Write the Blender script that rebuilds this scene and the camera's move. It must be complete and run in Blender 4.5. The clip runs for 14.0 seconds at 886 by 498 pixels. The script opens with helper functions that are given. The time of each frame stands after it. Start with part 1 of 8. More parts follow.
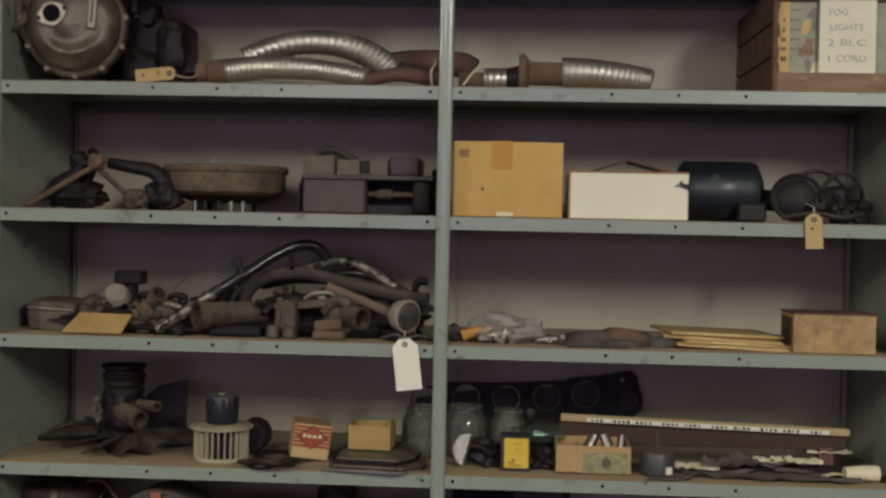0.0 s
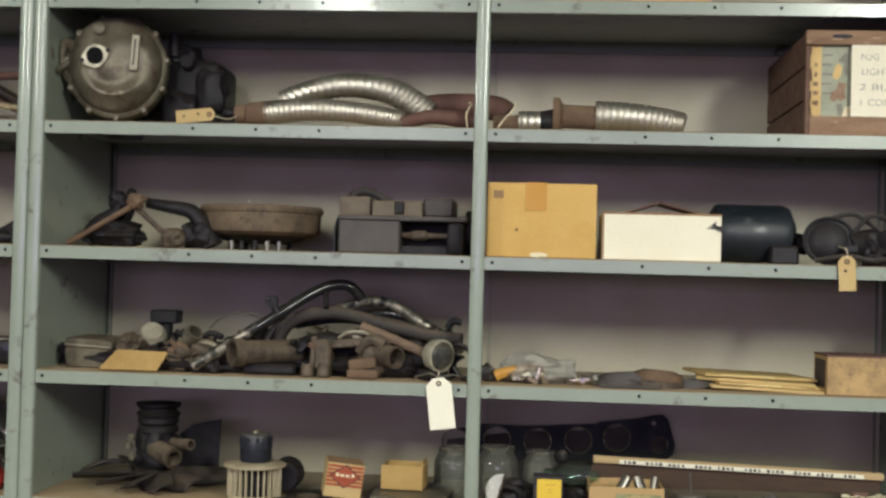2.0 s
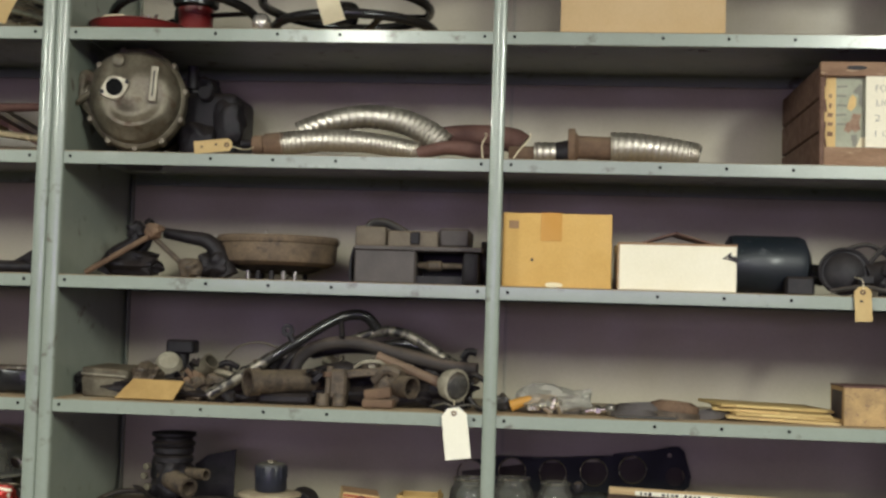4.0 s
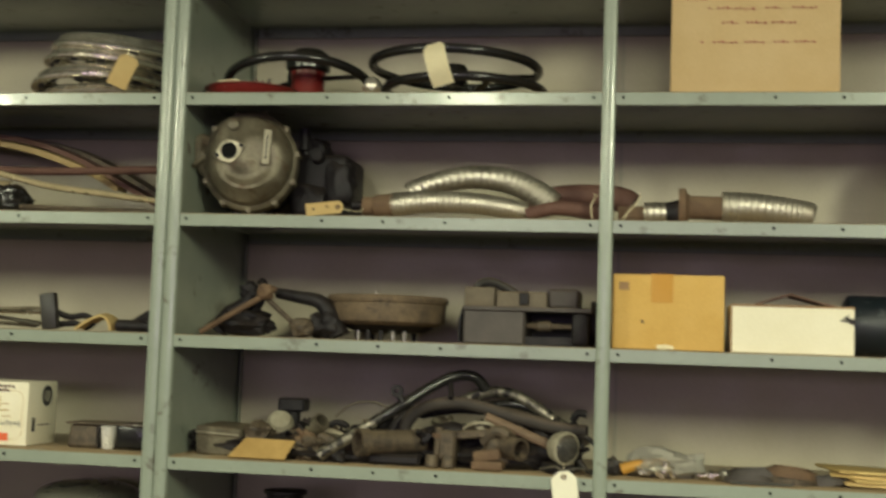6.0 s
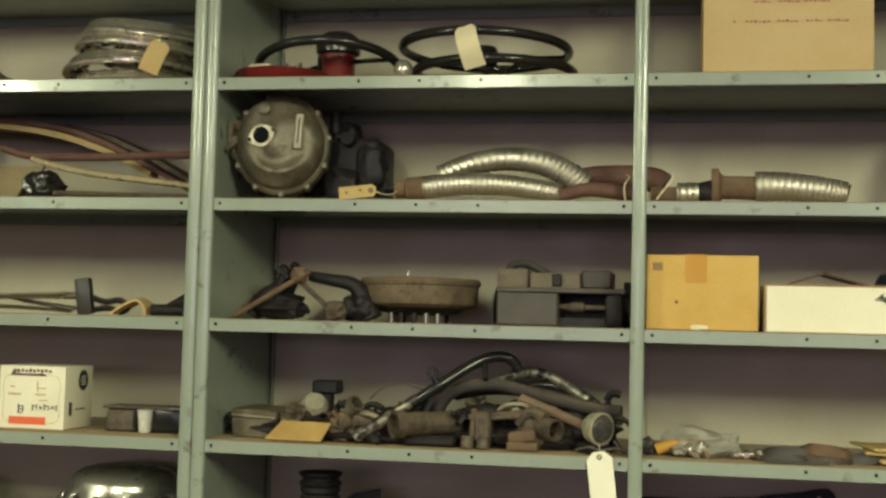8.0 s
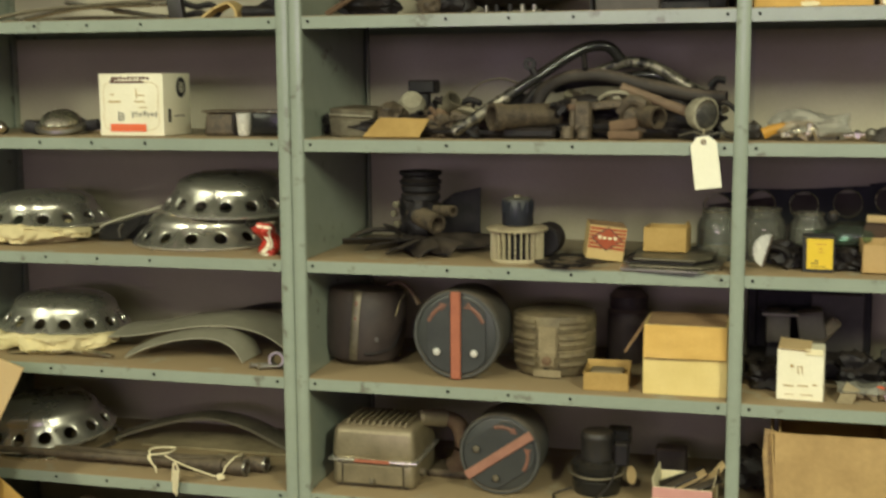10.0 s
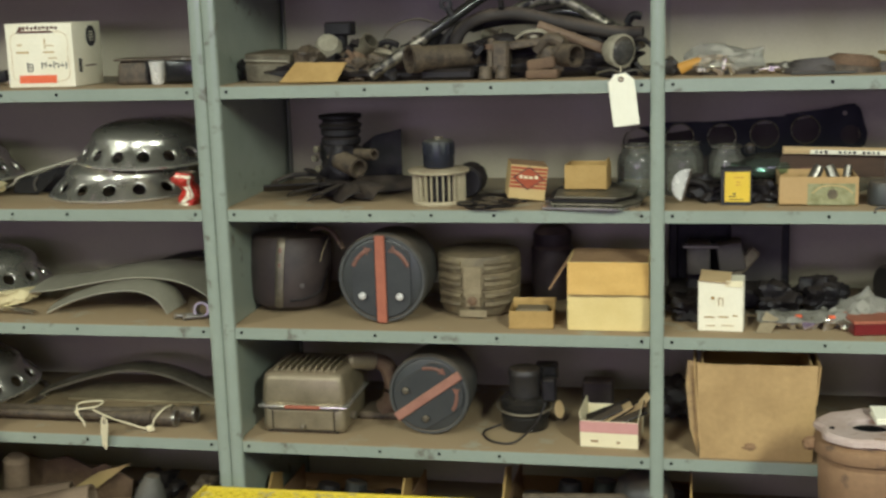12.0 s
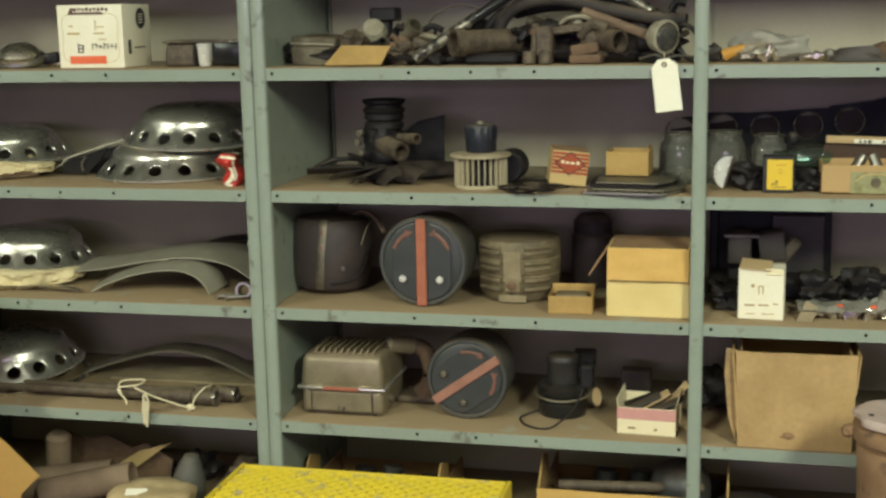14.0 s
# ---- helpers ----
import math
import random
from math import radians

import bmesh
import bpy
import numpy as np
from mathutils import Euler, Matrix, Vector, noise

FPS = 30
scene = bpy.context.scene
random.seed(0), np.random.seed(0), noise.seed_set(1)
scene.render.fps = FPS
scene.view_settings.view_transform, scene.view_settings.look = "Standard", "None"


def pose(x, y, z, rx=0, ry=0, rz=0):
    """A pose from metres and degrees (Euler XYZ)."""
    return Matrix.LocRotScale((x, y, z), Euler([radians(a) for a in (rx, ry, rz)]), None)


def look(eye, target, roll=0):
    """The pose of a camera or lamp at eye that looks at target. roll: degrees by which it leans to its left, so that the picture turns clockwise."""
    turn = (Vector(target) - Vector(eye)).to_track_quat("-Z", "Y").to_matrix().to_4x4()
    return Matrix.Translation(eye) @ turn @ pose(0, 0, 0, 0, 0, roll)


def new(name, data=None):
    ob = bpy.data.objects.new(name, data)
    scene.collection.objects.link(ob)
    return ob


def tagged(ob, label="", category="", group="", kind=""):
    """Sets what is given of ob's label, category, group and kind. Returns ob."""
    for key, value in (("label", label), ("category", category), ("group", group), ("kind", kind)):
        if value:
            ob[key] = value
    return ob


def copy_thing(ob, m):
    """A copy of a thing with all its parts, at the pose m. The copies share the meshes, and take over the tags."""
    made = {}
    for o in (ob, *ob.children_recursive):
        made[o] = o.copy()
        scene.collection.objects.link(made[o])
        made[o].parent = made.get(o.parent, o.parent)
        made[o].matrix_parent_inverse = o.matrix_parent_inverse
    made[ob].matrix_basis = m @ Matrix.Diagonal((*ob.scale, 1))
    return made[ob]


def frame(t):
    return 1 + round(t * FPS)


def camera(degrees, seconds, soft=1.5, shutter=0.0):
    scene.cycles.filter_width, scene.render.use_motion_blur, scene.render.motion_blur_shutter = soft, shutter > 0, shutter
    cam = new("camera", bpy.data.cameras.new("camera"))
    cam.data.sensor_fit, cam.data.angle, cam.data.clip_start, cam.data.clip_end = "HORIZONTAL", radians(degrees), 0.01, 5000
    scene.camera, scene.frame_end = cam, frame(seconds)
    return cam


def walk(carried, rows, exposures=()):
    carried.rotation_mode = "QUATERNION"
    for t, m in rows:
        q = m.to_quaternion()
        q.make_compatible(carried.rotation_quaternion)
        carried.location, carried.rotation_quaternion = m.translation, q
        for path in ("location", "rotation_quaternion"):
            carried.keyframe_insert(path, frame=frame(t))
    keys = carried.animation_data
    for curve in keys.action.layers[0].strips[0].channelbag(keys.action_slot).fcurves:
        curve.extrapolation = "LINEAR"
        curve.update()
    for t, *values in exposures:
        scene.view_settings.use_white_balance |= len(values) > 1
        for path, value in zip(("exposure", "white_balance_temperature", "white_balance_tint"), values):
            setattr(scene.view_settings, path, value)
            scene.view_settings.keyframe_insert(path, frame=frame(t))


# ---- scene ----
cam = camera(38.8, 14.0, soft=2.6, shutter=0.5)
PATH = [
    (0, (1.059, -2.488, 1.38), (0.944, -0.491, 1.334), 1.2),
    (0.5, (1.036, -2.495, 1.383), (0.899, -0.5, 1.344), 1.6),
    (1, (1.048, -2.494, 1.349), (0.87, -0.502, 1.365), 2.0),
    (1.5, (1.036, -2.497, 1.33), (0.868, -0.505, 1.364), 1.5),
    (2, (1.034, -2.512, 1.345), (0.884, -0.518, 1.389), 1.6),
    (2.5, (1.038, -2.517, 1.341), (0.856, -0.527, 1.427), 1.8),
    (3, (1.018, -2.525, 1.297), (0.849, -0.536, 1.417), 1.8),
    (5.5, (1.059, -2.511, 1.388), (0.808, -0.528, 1.46), 1.2),
    (6, (1.03, -2.524, 1.371), (0.684, -0.56, 1.533), 2.0),
    (6.5, (1.005, -2.522, 1.335), (0.625, -0.57, 1.542), 2.7),
    (7, (0.985, -2.527, 1.333), (0.637, -0.565, 1.51), 2.2),
    (7.5, (1.019, -2.505, 1.338), (0.64, -0.548, 1.495), 1.9),
    (8, (0.992, -2.54, 1.38), (0.625, -0.579, 1.505), 1.5),
    (8.5, (1.001, -2.527, 1.376), (0.51, -0.589, 1.441), 1.4),
    (9, (0.95, -2.528, 1.296), (0.423, -0.601, 1.203), 1.0),
    (9.2, (0.974, -2.502, 1.273), (0.411, -0.588, 1.13), 0.5),
    (11.5, (0.985, -2.498, 1.262), (0.625, -0.567, 0.889), -1.4),
    (12, (0.991, -2.489, 1.296), (0.596, -0.567, 0.906), -1.8),
    (12.5, (0.99, -2.516, 1.254), (0.546, -0.599, 0.898), -1.5),
    (13, (0.991, -2.518, 1.3), (0.541, -0.612, 0.898), -1.1),
    (13.5, (0.993, -2.513, 1.255), (0.514, -0.61, 0.873), -1.1),
    (14, (0.995, -2.514, 1.242), (0.537, -0.603, 0.871), -1.1),
]

# ---------------------------------------------------------------- light
EXPOSURES = [(0.0, -1.18, 5450, 31), (0.3, -0.86, 5400, 30), (0.5, -0.55, 5380, 29), (0.8, -0.44, 5340, 28), (1.5, -0.36, 5300, 26), (3.0, -0.34, 5300, 25), (5.5, -0.42, 5500, 20), (6.0, -0.46, 6000, 11), (6.5, -0.45, 6100, 11), (7.5, -0.42, 6000, 9), (8.0, -0.41, 6100, 7), (8.4, -0.42, 6500, 6), (9.0, -0.33, 6500, 5), (11.5, -0.30, 5150, 19), (12.5, -0.33, 5400, 15), (14.0, -0.34, 5500, 13)]
walk(cam, [(t, look(eye, target, roll)) for t, eye, target, roll in PATH], EXPOSURES)

world = bpy.data.worlds.new("room_world")
scene.world = world
world.use_nodes = True
world.node_tree.nodes["Background"].inputs[0].default_value = (0.75, 0.85, 1.0, 1)
world.node_tree.nodes["Background"].inputs[1].default_value = 0.0

# fluorescent fittings run square to the shelving, over the aisle and further back
LAMPS = [(-2.15, -2.9, 128.0), (0.18, -2.9, 66.0), (2.5, -2.9, 166.0), (-2.15, -5.6, 10.0), (0.18, -5.6, 10.0), (2.5, -5.6, 10.0)]
LAMP_Z = 2.41
LAMP_COLOUR = (1.0, 0.98, 0.63)
for lx, ly, watts in LAMPS:
    data = bpy.data.lights.new("tube_light", "AREA")
    data.shape, data.size, data.size_y, data.energy, data.color = "RECTANGLE", 0.26, 1.15, watts, LAMP_COLOUR
    new("tube_light", data).matrix_world = pose(lx, ly, LAMP_Z, 20, 0, 0)
# unseen window added in the far wall as a pinkish fill for the shelf backs
FILL_WINDOW = (-2.6, 3.6, 1.25, 2.35)
data = bpy.data.lights.new("added_window_light", "AREA")
data.shape, data.size, data.size_y, data.energy, data.color = "RECTANGLE", FILL_WINDOW[1] - FILL_WINDOW[0] - 0.1, FILL_WINDOW[3] - FILL_WINDOW[2] - 0.1, 122.0, (1.0, 0.755, 0.96)
new("added_window_light", data).matrix_world = pose((FILL_WINDOW[0] + FILL_WINDOW[1]) / 2, -10.5, (FILL_WINDOW[2] + FILL_WINDOW[3]) / 2, 90, 0, 0)


# ---------------------------------------------------------------- materials
def material(name, colour, second=None, rough=0.6, metal=0.0, scale=18.0, amount=0.5, fine=180.0, bump=0.15,
             dust=0.0, dust_colour=(0.23, 0.165, 0.105), grain=0.25, patches=0.0, patch_colour=(0.2, 0.1, 0.05),
             coat=0.0, stretch=(1, 1, 1), spec=0.5, settle=(0.22, 0.6)):
    """Painted, metal, paper or rubber surface: two colours in broad stains, a fine grain, worn patches and dust that
    has settled on faces that look upwards."""
    m = bpy.data.materials.new(name)
    m.use_nodes = True
    nodes, links = m.node_tree.nodes, m.node_tree.links
    shader = nodes["Principled BSDF"]
    place = nodes.new("ShaderNodeTexCoord")
    info = nodes.new("ShaderNodeObjectInfo")
    shift = nodes.new("ShaderNodeVectorMath")
    shift.operation = "MULTIPLY_ADD"
    shift.inputs[1].default_value = stretch
    spread = nodes.new("ShaderNodeVectorMath")
    spread.operation = "SCALE"
    spread.inputs[0].default_value = (7.3, 3.1, 5.7)
    links.new(info.outputs["Random"], spread.inputs["Scale"])
    links.new(place.outputs["Object"], shift.inputs[0])
    links.new(spread.outputs[0], shift.inputs[2])

    def cloud(size, detail, low, high):
        tex = nodes.new("ShaderNodeTexNoise")
        tex.inputs["Scale"].default_value, tex.inputs["Detail"].default_value = size, detail
        tex.inputs["Roughness"].default_value = 0.62
        links.new(shift.outputs[0], tex.inputs["Vector"])
        ramp = nodes.new("ShaderNodeMapRange")
        ramp.inputs[1].default_value, ramp.inputs[2].default_value = low, high
        links.new(tex.outputs["Fac"], ramp.inputs[0])
        return ramp.outputs[0], tex.outputs["Fac"]

    def blend(fac, a, b, kind="MIX"):
        mix = nodes.new("ShaderNodeMix")
        mix.data_type, mix.blend_type = "RGBA", kind
        for sock, value in ((mix.inputs[0], fac), (mix.inputs[6], a), (mix.inputs[7], b)):
            if isinstance(value, (tuple, float, int)):
                sock.default_value = (*value, 1) if isinstance(value, tuple) else value
            else:
                links.new(value, sock)
        return mix.outputs[2]

    def times(a, k):
        node = nodes.new("ShaderNodeMath")
        node.operation = "MULTIPLY"
        links.new(a, node.inputs[0])
        if isinstance(k, (int, float)):
            node.inputs[1].default_value = k
        else:
            links.new(k, node.inputs[1])
        return node.outputs[0]

    second = second or tuple(c * 0.72 for c in colour)
    broad, _ = cloud(scale, 4, 0.36, 0.68)
    small, raw = cloud(fine, 3, 0.3, 0.7)
    out = blend(times(broad, amount), colour, second)
    out = blend(times(small, grain), out, tuple(c * 0.55 for c in second))
    rough_out = rough
    if patches:
        worn, _ = cloud(scale * 2.3, 6, 0.62 - 0.25 * patches, 0.72 - 0.2 * patches)
        out = blend(worn, out, patch_colour)
    if dust:
        geo = nodes.new("ShaderNodeNewGeometry")
        split = nodes.new("ShaderNodeSeparateXYZ")
        links.new(geo.outputs["Normal"], split.inputs[0])
        up = nodes.new("ShaderNodeMapRange")
        up.inputs[1].default_value, up.inputs[2].default_value = 0.15, 0.95
        links.new(split.outputs[2], up.inputs[0])
        lie, _ = cloud(scale * 1.4, 5, *settle)
        fac = times(times(up.outputs[0], lie), dust)
        out = blend(fac, out, dust_colour)
        gloss = nodes.new("ShaderNodeMapRange")
        gloss.inputs[3].default_value, gloss.inputs[4].default_value = rough, 0.9
        links.new(fac, gloss.inputs[0])
        rough_out = gloss.outputs[0]
        if metal:
            keep = nodes.new("ShaderNodeMapRange")
            keep.inputs[3].default_value, keep.inputs[4].default_value = metal, 0.0
            links.new(fac, keep.inputs[0])
            links.new(keep.outputs[0], shader.inputs["Metallic"])
    links.new(out, shader.inputs["Base Color"])
    if rough_out is rough:
        wave = nodes.new("ShaderNodeMapRange")
        wave.inputs[3].default_value, wave.inputs[4].default_value = max(rough - 0.1, 0.03), min(rough + 0.15, 1.0)
        links.new(broad, wave.inputs[0])
        links.new(wave.outputs[0], shader.inputs["Roughness"])
    else:
        links.new(rough_out, shader.inputs["Roughness"])
    if not (dust and metal):
        shader.inputs["Metallic"].default_value = metal
    shader.inputs["Coat Weight"].default_value = coat
    shader.inputs["Specular IOR Level"].default_value = spec
    relief = nodes.new("ShaderNodeBump")
    relief.inputs["Strength"].default_value, relief.inputs["Distance"].default_value = bump, 0.002
    links.new(raw, relief.inputs["Height"])
    links.new(relief.outputs[0], shader.inputs["Normal"])
    return m


def clear(name, tint, rough, sheen, haze=0.0, wrinkle=0.0):
    """Thin glass or film: light goes straight through, tinted, and the surface is glossy."""
    m = bpy.data.materials.new(name)
    m.use_nodes = True
    nodes, links = m.node_tree.nodes, m.node_tree.links
    nodes.remove(nodes["Principled BSDF"])
    see, gloss, fog = nodes.new("ShaderNodeBsdfTransparent"), nodes.new("ShaderNodeBsdfGlossy"), nodes.new("ShaderNodeBsdfDiffuse")
    see.inputs[0].default_value, fog.inputs[0].default_value = (*tint, 1), (0.76, 0.72, 0.61, 1)
    gloss.inputs["Roughness"].default_value = rough
    edge = nodes.new("ShaderNodeFresnel")
    edge.inputs[0].default_value = sheen
    body, skin = nodes.new("ShaderNodeMixShader"), nodes.new("ShaderNodeMixShader")
    body.inputs[0].default_value = haze
    links.new(see.outputs[0], body.inputs[1]), links.new(fog.outputs[0], body.inputs[2])
    links.new(edge.outputs[0], skin.inputs[0]), links.new(body.outputs[0], skin.inputs[1]), links.new(gloss.outputs[0], skin.inputs[2])
    if wrinkle:
        tex, relief = nodes.new("ShaderNodeTexNoise"), nodes.new("ShaderNodeBump")
        tex.inputs["Scale"].default_value, tex.inputs["Detail"].default_value = 70, 4
        relief.inputs["Strength"].default_value, relief.inputs["Distance"].default_value = wrinkle, 0.01
        links.new(tex.outputs["Fac"], relief.inputs["Height"])
        links.new(relief.outputs[0], gloss.inputs["Normal"]), links.new(relief.outputs[0], edge.inputs["Normal"])
    links.new(skin.outputs[0], nodes["Material Output"].inputs[0])
    return m


GLASS = clear("glass", (0.98, 0.99, 0.985), 0.06, 1.2, 0.05)
GREEN = material("shelf_paint", (0.309, 0.347, 0.285), (0.253, 0.287, 0.234), rough=0.25, coat=0.2, scale=9, amount=0.5, fine=240,
                 grain=0.12, bump=0.08, dust=1.0, dust_colour=(0.275, 0.20, 0.108), settle=(0.12, 0.42), patches=0.05, patch_colour=(0.16, 0.15, 0.12))
PANEL = material("panel_paint", (0.455, 0.41, 0.30), (0.385, 0.34, 0.25), rough=0.5, scale=5, amount=0.6, fine=160, grain=0.12, bump=0.08)
HOLE = material("bolt_black", (0.008, 0.008, 0.008), rough=0.8, grain=0.1, spec=0.1)
CARD = material("cardboard", (0.66, 0.415, 0.115), (0.58, 0.355, 0.095), rough=0.85, scale=14, amount=0.6, fine=260, grain=0.18, bump=0.1)
CARD_PALE = material("pale_cardboard", (0.58, 0.42, 0.215), (0.52, 0.365, 0.175), rough=0.85, scale=9, amount=0.6, fine=260, grain=0.14, bump=0.1)
# brown card, also used for the shade inside open cartons
CARD_DARK = material("brown_and_shaded_cardboard", (0.34, 0.205, 0.10), (0.26, 0.155, 0.075), rough=0.85, scale=20, amount=0.7, fine=260, grain=0.25, bump=0.12)
TAPE = material("packing_tape", (0.56, 0.29, 0.045), (0.50, 0.25, 0.04), rough=0.5, scale=20, amount=0.4, grain=0.08, bump=0.03, spec=0.3)
WHITE_CARD = material("white_card", (0.87, 0.81, 0.63), (0.80, 0.735, 0.54), rough=0.75, scale=11, amount=0.6, grain=0.12, bump=0.05)
CREAM = material("cream_paper", (0.80, 0.71, 0.47), (0.72, 0.63, 0.40), rough=0.85, scale=16, amount=0.5, grain=0.1, bump=0.05)
YELLOWED = material("yellowed_card", (0.74, 0.58, 0.24), (0.66, 0.50, 0.19), rough=0.85, scale=12, amount=0.6, grain=0.1, bump=0.05)
MANILA = material("manila_paper", (0.55, 0.40, 0.17), (0.48, 0.33, 0.13), rough=0.85, scale=12, amount=0.6, grain=0.12, bump=0.06)
INK = material("ink", (0.03, 0.027, 0.03), rough=0.7, grain=0.1)
RED_INK = material("red_ink", (0.36, 0.10, 0.085), rough=0.7, grain=0.1)
RED = material("red_paint", (0.17, 0.013, 0.012), (0.11, 0.009, 0.009), rough=0.35, scale=30, amount=0.6, grain=0.15, dust=0.5)
ORANGE = material("orange_print", (0.75, 0.14, 0.045), (0.66, 0.11, 0.035), rough=0.6, scale=30, amount=0.4, grain=0.06)
YELLOW = material("yellow_print", (0.72, 0.50, 0.02), (0.66, 0.45, 0.02), rough=0.55, scale=30, amount=0.4, grain=0.06)
YELLOW_STEEL = material("worn_yellow_paint", (0.74, 0.56, 0.02), (0.64, 0.48, 0.02), rough=0.5, scale=12, amount=0.6, fine=150, grain=0.2, bump=0.1, patches=0.22, patch_colour=(0.34, 0.29, 0.16))
BLACK = material("black_rubber", (0.022, 0.02, 0.02), (0.04, 0.034, 0.03), rough=0.45, scale=30, amount=0.6, grain=0.2, dust=0.35)
GLOSS_BLACK = material("black_enamel", (0.012, 0.012, 0.012), (0.02, 0.018, 0.016), rough=0.22, scale=30, amount=0.5, grain=0.1, dust=0.08)
GREASE = material("greasy_iron", (0.023, 0.019, 0.021), (0.009, 0.008, 0.010), rough=0.5, metal=0.2, spec=0.35, scale=40, amount=0.9, fine=220, grain=0.4, bump=0.6, dust=0.22, dust_colour=(0.12, 0.088, 0.058))
IRON = material("dusty_iron", (0.15, 0.112, 0.071), (0.055, 0.041, 0.031), rough=0.58, metal=0.25, scale=42, amount=1.0, fine=260, grain=0.45, bump=0.6, dust=0.6, dust_colour=(0.21, 0.16, 0.10), patches=0.25, patch_colour=(0.03, 0.025, 0.022))
RUST = material("rusty_steel", (0.205, 0.128, 0.072), (0.115, 0.07, 0.044), rough=0.8, metal=0.15, scale=28, amount=0.9, fine=260, grain=0.4,
                bump=0.5, dust=0.5, dust_colour=(0.25, 0.18, 0.115))
BRIGHT_ALLOY = material("machined_alloy", (0.40, 0.365, 0.275), (0.27, 0.24, 0.17), rough=0.42, metal=0.4, scale=40, amount=0.7, grain=0.25)
ALLOY = material("dull_alloy", (0.29, 0.26, 0.185), (0.14, 0.12, 0.085), rough=0.44, metal=0.7, scale=26, amount=0.85, fine=200, grain=0.4,
                 bump=0.4, dust=0.5)
CAST = material("oily_cast_alloy", (0.225, 0.198, 0.138), (0.095, 0.08, 0.053), rough=0.46, metal=0.45, scale=14, amount=1.0, fine=150, grain=0.4, bump=0.4, dust=0.4, patches=0.2, patch_colour=(0.10, 0.07, 0.042))
CHIPPED = material("chipped_silver", (0.34, 0.31, 0.24), (0.2, 0.18, 0.135), rough=0.4, metal=0.6, scale=30, amount=0.8, fine=200, grain=0.3, patches=0.74,
                   patch_colour=(0.03, 0.027, 0.025))
HOSE = material("ribbed_steel", (0.64, 0.60, 0.51), (0.46, 0.425, 0.35), rough=0.46, metal=0.95, scale=12, amount=0.7, fine=120, grain=0.1, bump=0.02)
DUSTY = material("dusty_board", (0.30, 0.24, 0.14), (0.20, 0.155, 0.09), rough=0.85, scale=16, amount=0.9, grain=0.3, bump=0.15)
BOARD_BROWN = material("dark_board", (0.085, 0.05, 0.03), (0.055, 0.034, 0.022), rough=0.6, scale=12, amount=0.8, grain=0.3, stretch=(1, 5, 5))
PAN_TAN = material("dusty_tan_iron", (0.20, 0.14, 0.082), (0.088, 0.064, 0.043), rough=0.7, metal=0.1, scale=20, amount=1.0, fine=200, grain=0.4, bump=0.3, dust=0.6, patches=0.15, patch_colour=(0.06, 0.045, 0.035))
TAG_WHITE = material("white_tag", (0.88, 0.84, 0.68), (0.83, 0.78, 0.61), rough=0.8, scale=18, amount=0.4, grain=0.06, bump=0.03)
CLOTH = material("cream_cloth", (0.78, 0.67, 0.38), (0.60, 0.50, 0.28), rough=0.95, scale=12, amount=0.7, fine=300, grain=0.15, bump=0.2, spec=0.2)
RING_CHROME = material("tarnished_chrome", (0.80, 0.76, 0.66), (0.52, 0.49, 0.42), rough=0.17, metal=0.78, scale=14, amount=0.9, fine=60, grain=0.06, bump=0.0)
CARD_OLD = material("old_cardboard", (0.47, 0.305, 0.095), (0.35, 0.22, 0.07), rough=0.85, scale=16, amount=0.8, fine=260, grain=0.25, bump=0.12)
OLD_IRON = material("dull_band_iron", (0.21, 0.185, 0.13), (0.13, 0.115, 0.08), rough=0.5, metal=0.4, scale=16, amount=0.9, fine=150, grain=0.25, bump=0.15)
CARD_STAINED = material("stained_cardboard", (0.50, 0.33, 0.13), (0.30, 0.20, 0.10), rough=0.85, scale=32, amount=1.0, fine=260, grain=0.25, bump=0.1, patches=0.1, patch_colour=(0.20, 0.13, 0.08))
CARD_CREASED = material("creased_cardboard", (0.48, 0.315, 0.128), (0.36, 0.23, 0.095), rough=0.8, scale=11, amount=0.9, fine=90, grain=0.2, bump=0.35)
DUST_RUST = material("dust_on_rust", (0.27, 0.195, 0.125), (0.18, 0.125, 0.08), rough=0.85, scale=14, amount=0.9, fine=200, grain=0.3, bump=0.25, dust=0.6)
KNOB_STEEL = material("bright_knob", (0.86, 0.84, 0.78), (0.74, 0.72, 0.66), rough=0.25, metal=0.35, scale=40, amount=0.5, grain=0.05, bump=0.0)
FENDER = material("bare_sheet_metal", (0.46, 0.43, 0.33), (0.33, 0.305, 0.23), rough=0.4, metal=0.4, scale=9, amount=0.8, fine=120, grain=0.12, bump=0.02)
CARD_TAN = material("tan_cardboard", (0.47, 0.31, 0.13), (0.40, 0.255, 0.10), rough=0.85, scale=7, amount=0.7, fine=260, grain=0.18, bump=0.1)
CHROME = material("old_chrome", (0.74, 0.69, 0.57), (0.56, 0.51, 0.41), rough=0.22, metal=0.95, scale=24, amount=0.6, fine=160, grain=0.12, bump=0.03)
STEEL = material("grey_steel", (0.30, 0.285, 0.25), (0.18, 0.165, 0.14), rough=0.3, metal=0.85, scale=24, amount=0.6, fine=260, grain=0.25,
                 bump=0.12, dust=0.25)
DISC = material("wheel_steel", (0.66, 0.635, 0.565), (0.48, 0.46, 0.40), rough=0.27, metal=0.90, scale=7, amount=0.7, fine=120, grain=0.03, bump=0.0)
LEATHER = material("brown_wrapping", (0.15, 0.075, 0.055), (0.10, 0.05, 0.038), rough=0.75, scale=22, amount=0.7, grain=0.25, bump=0.3)
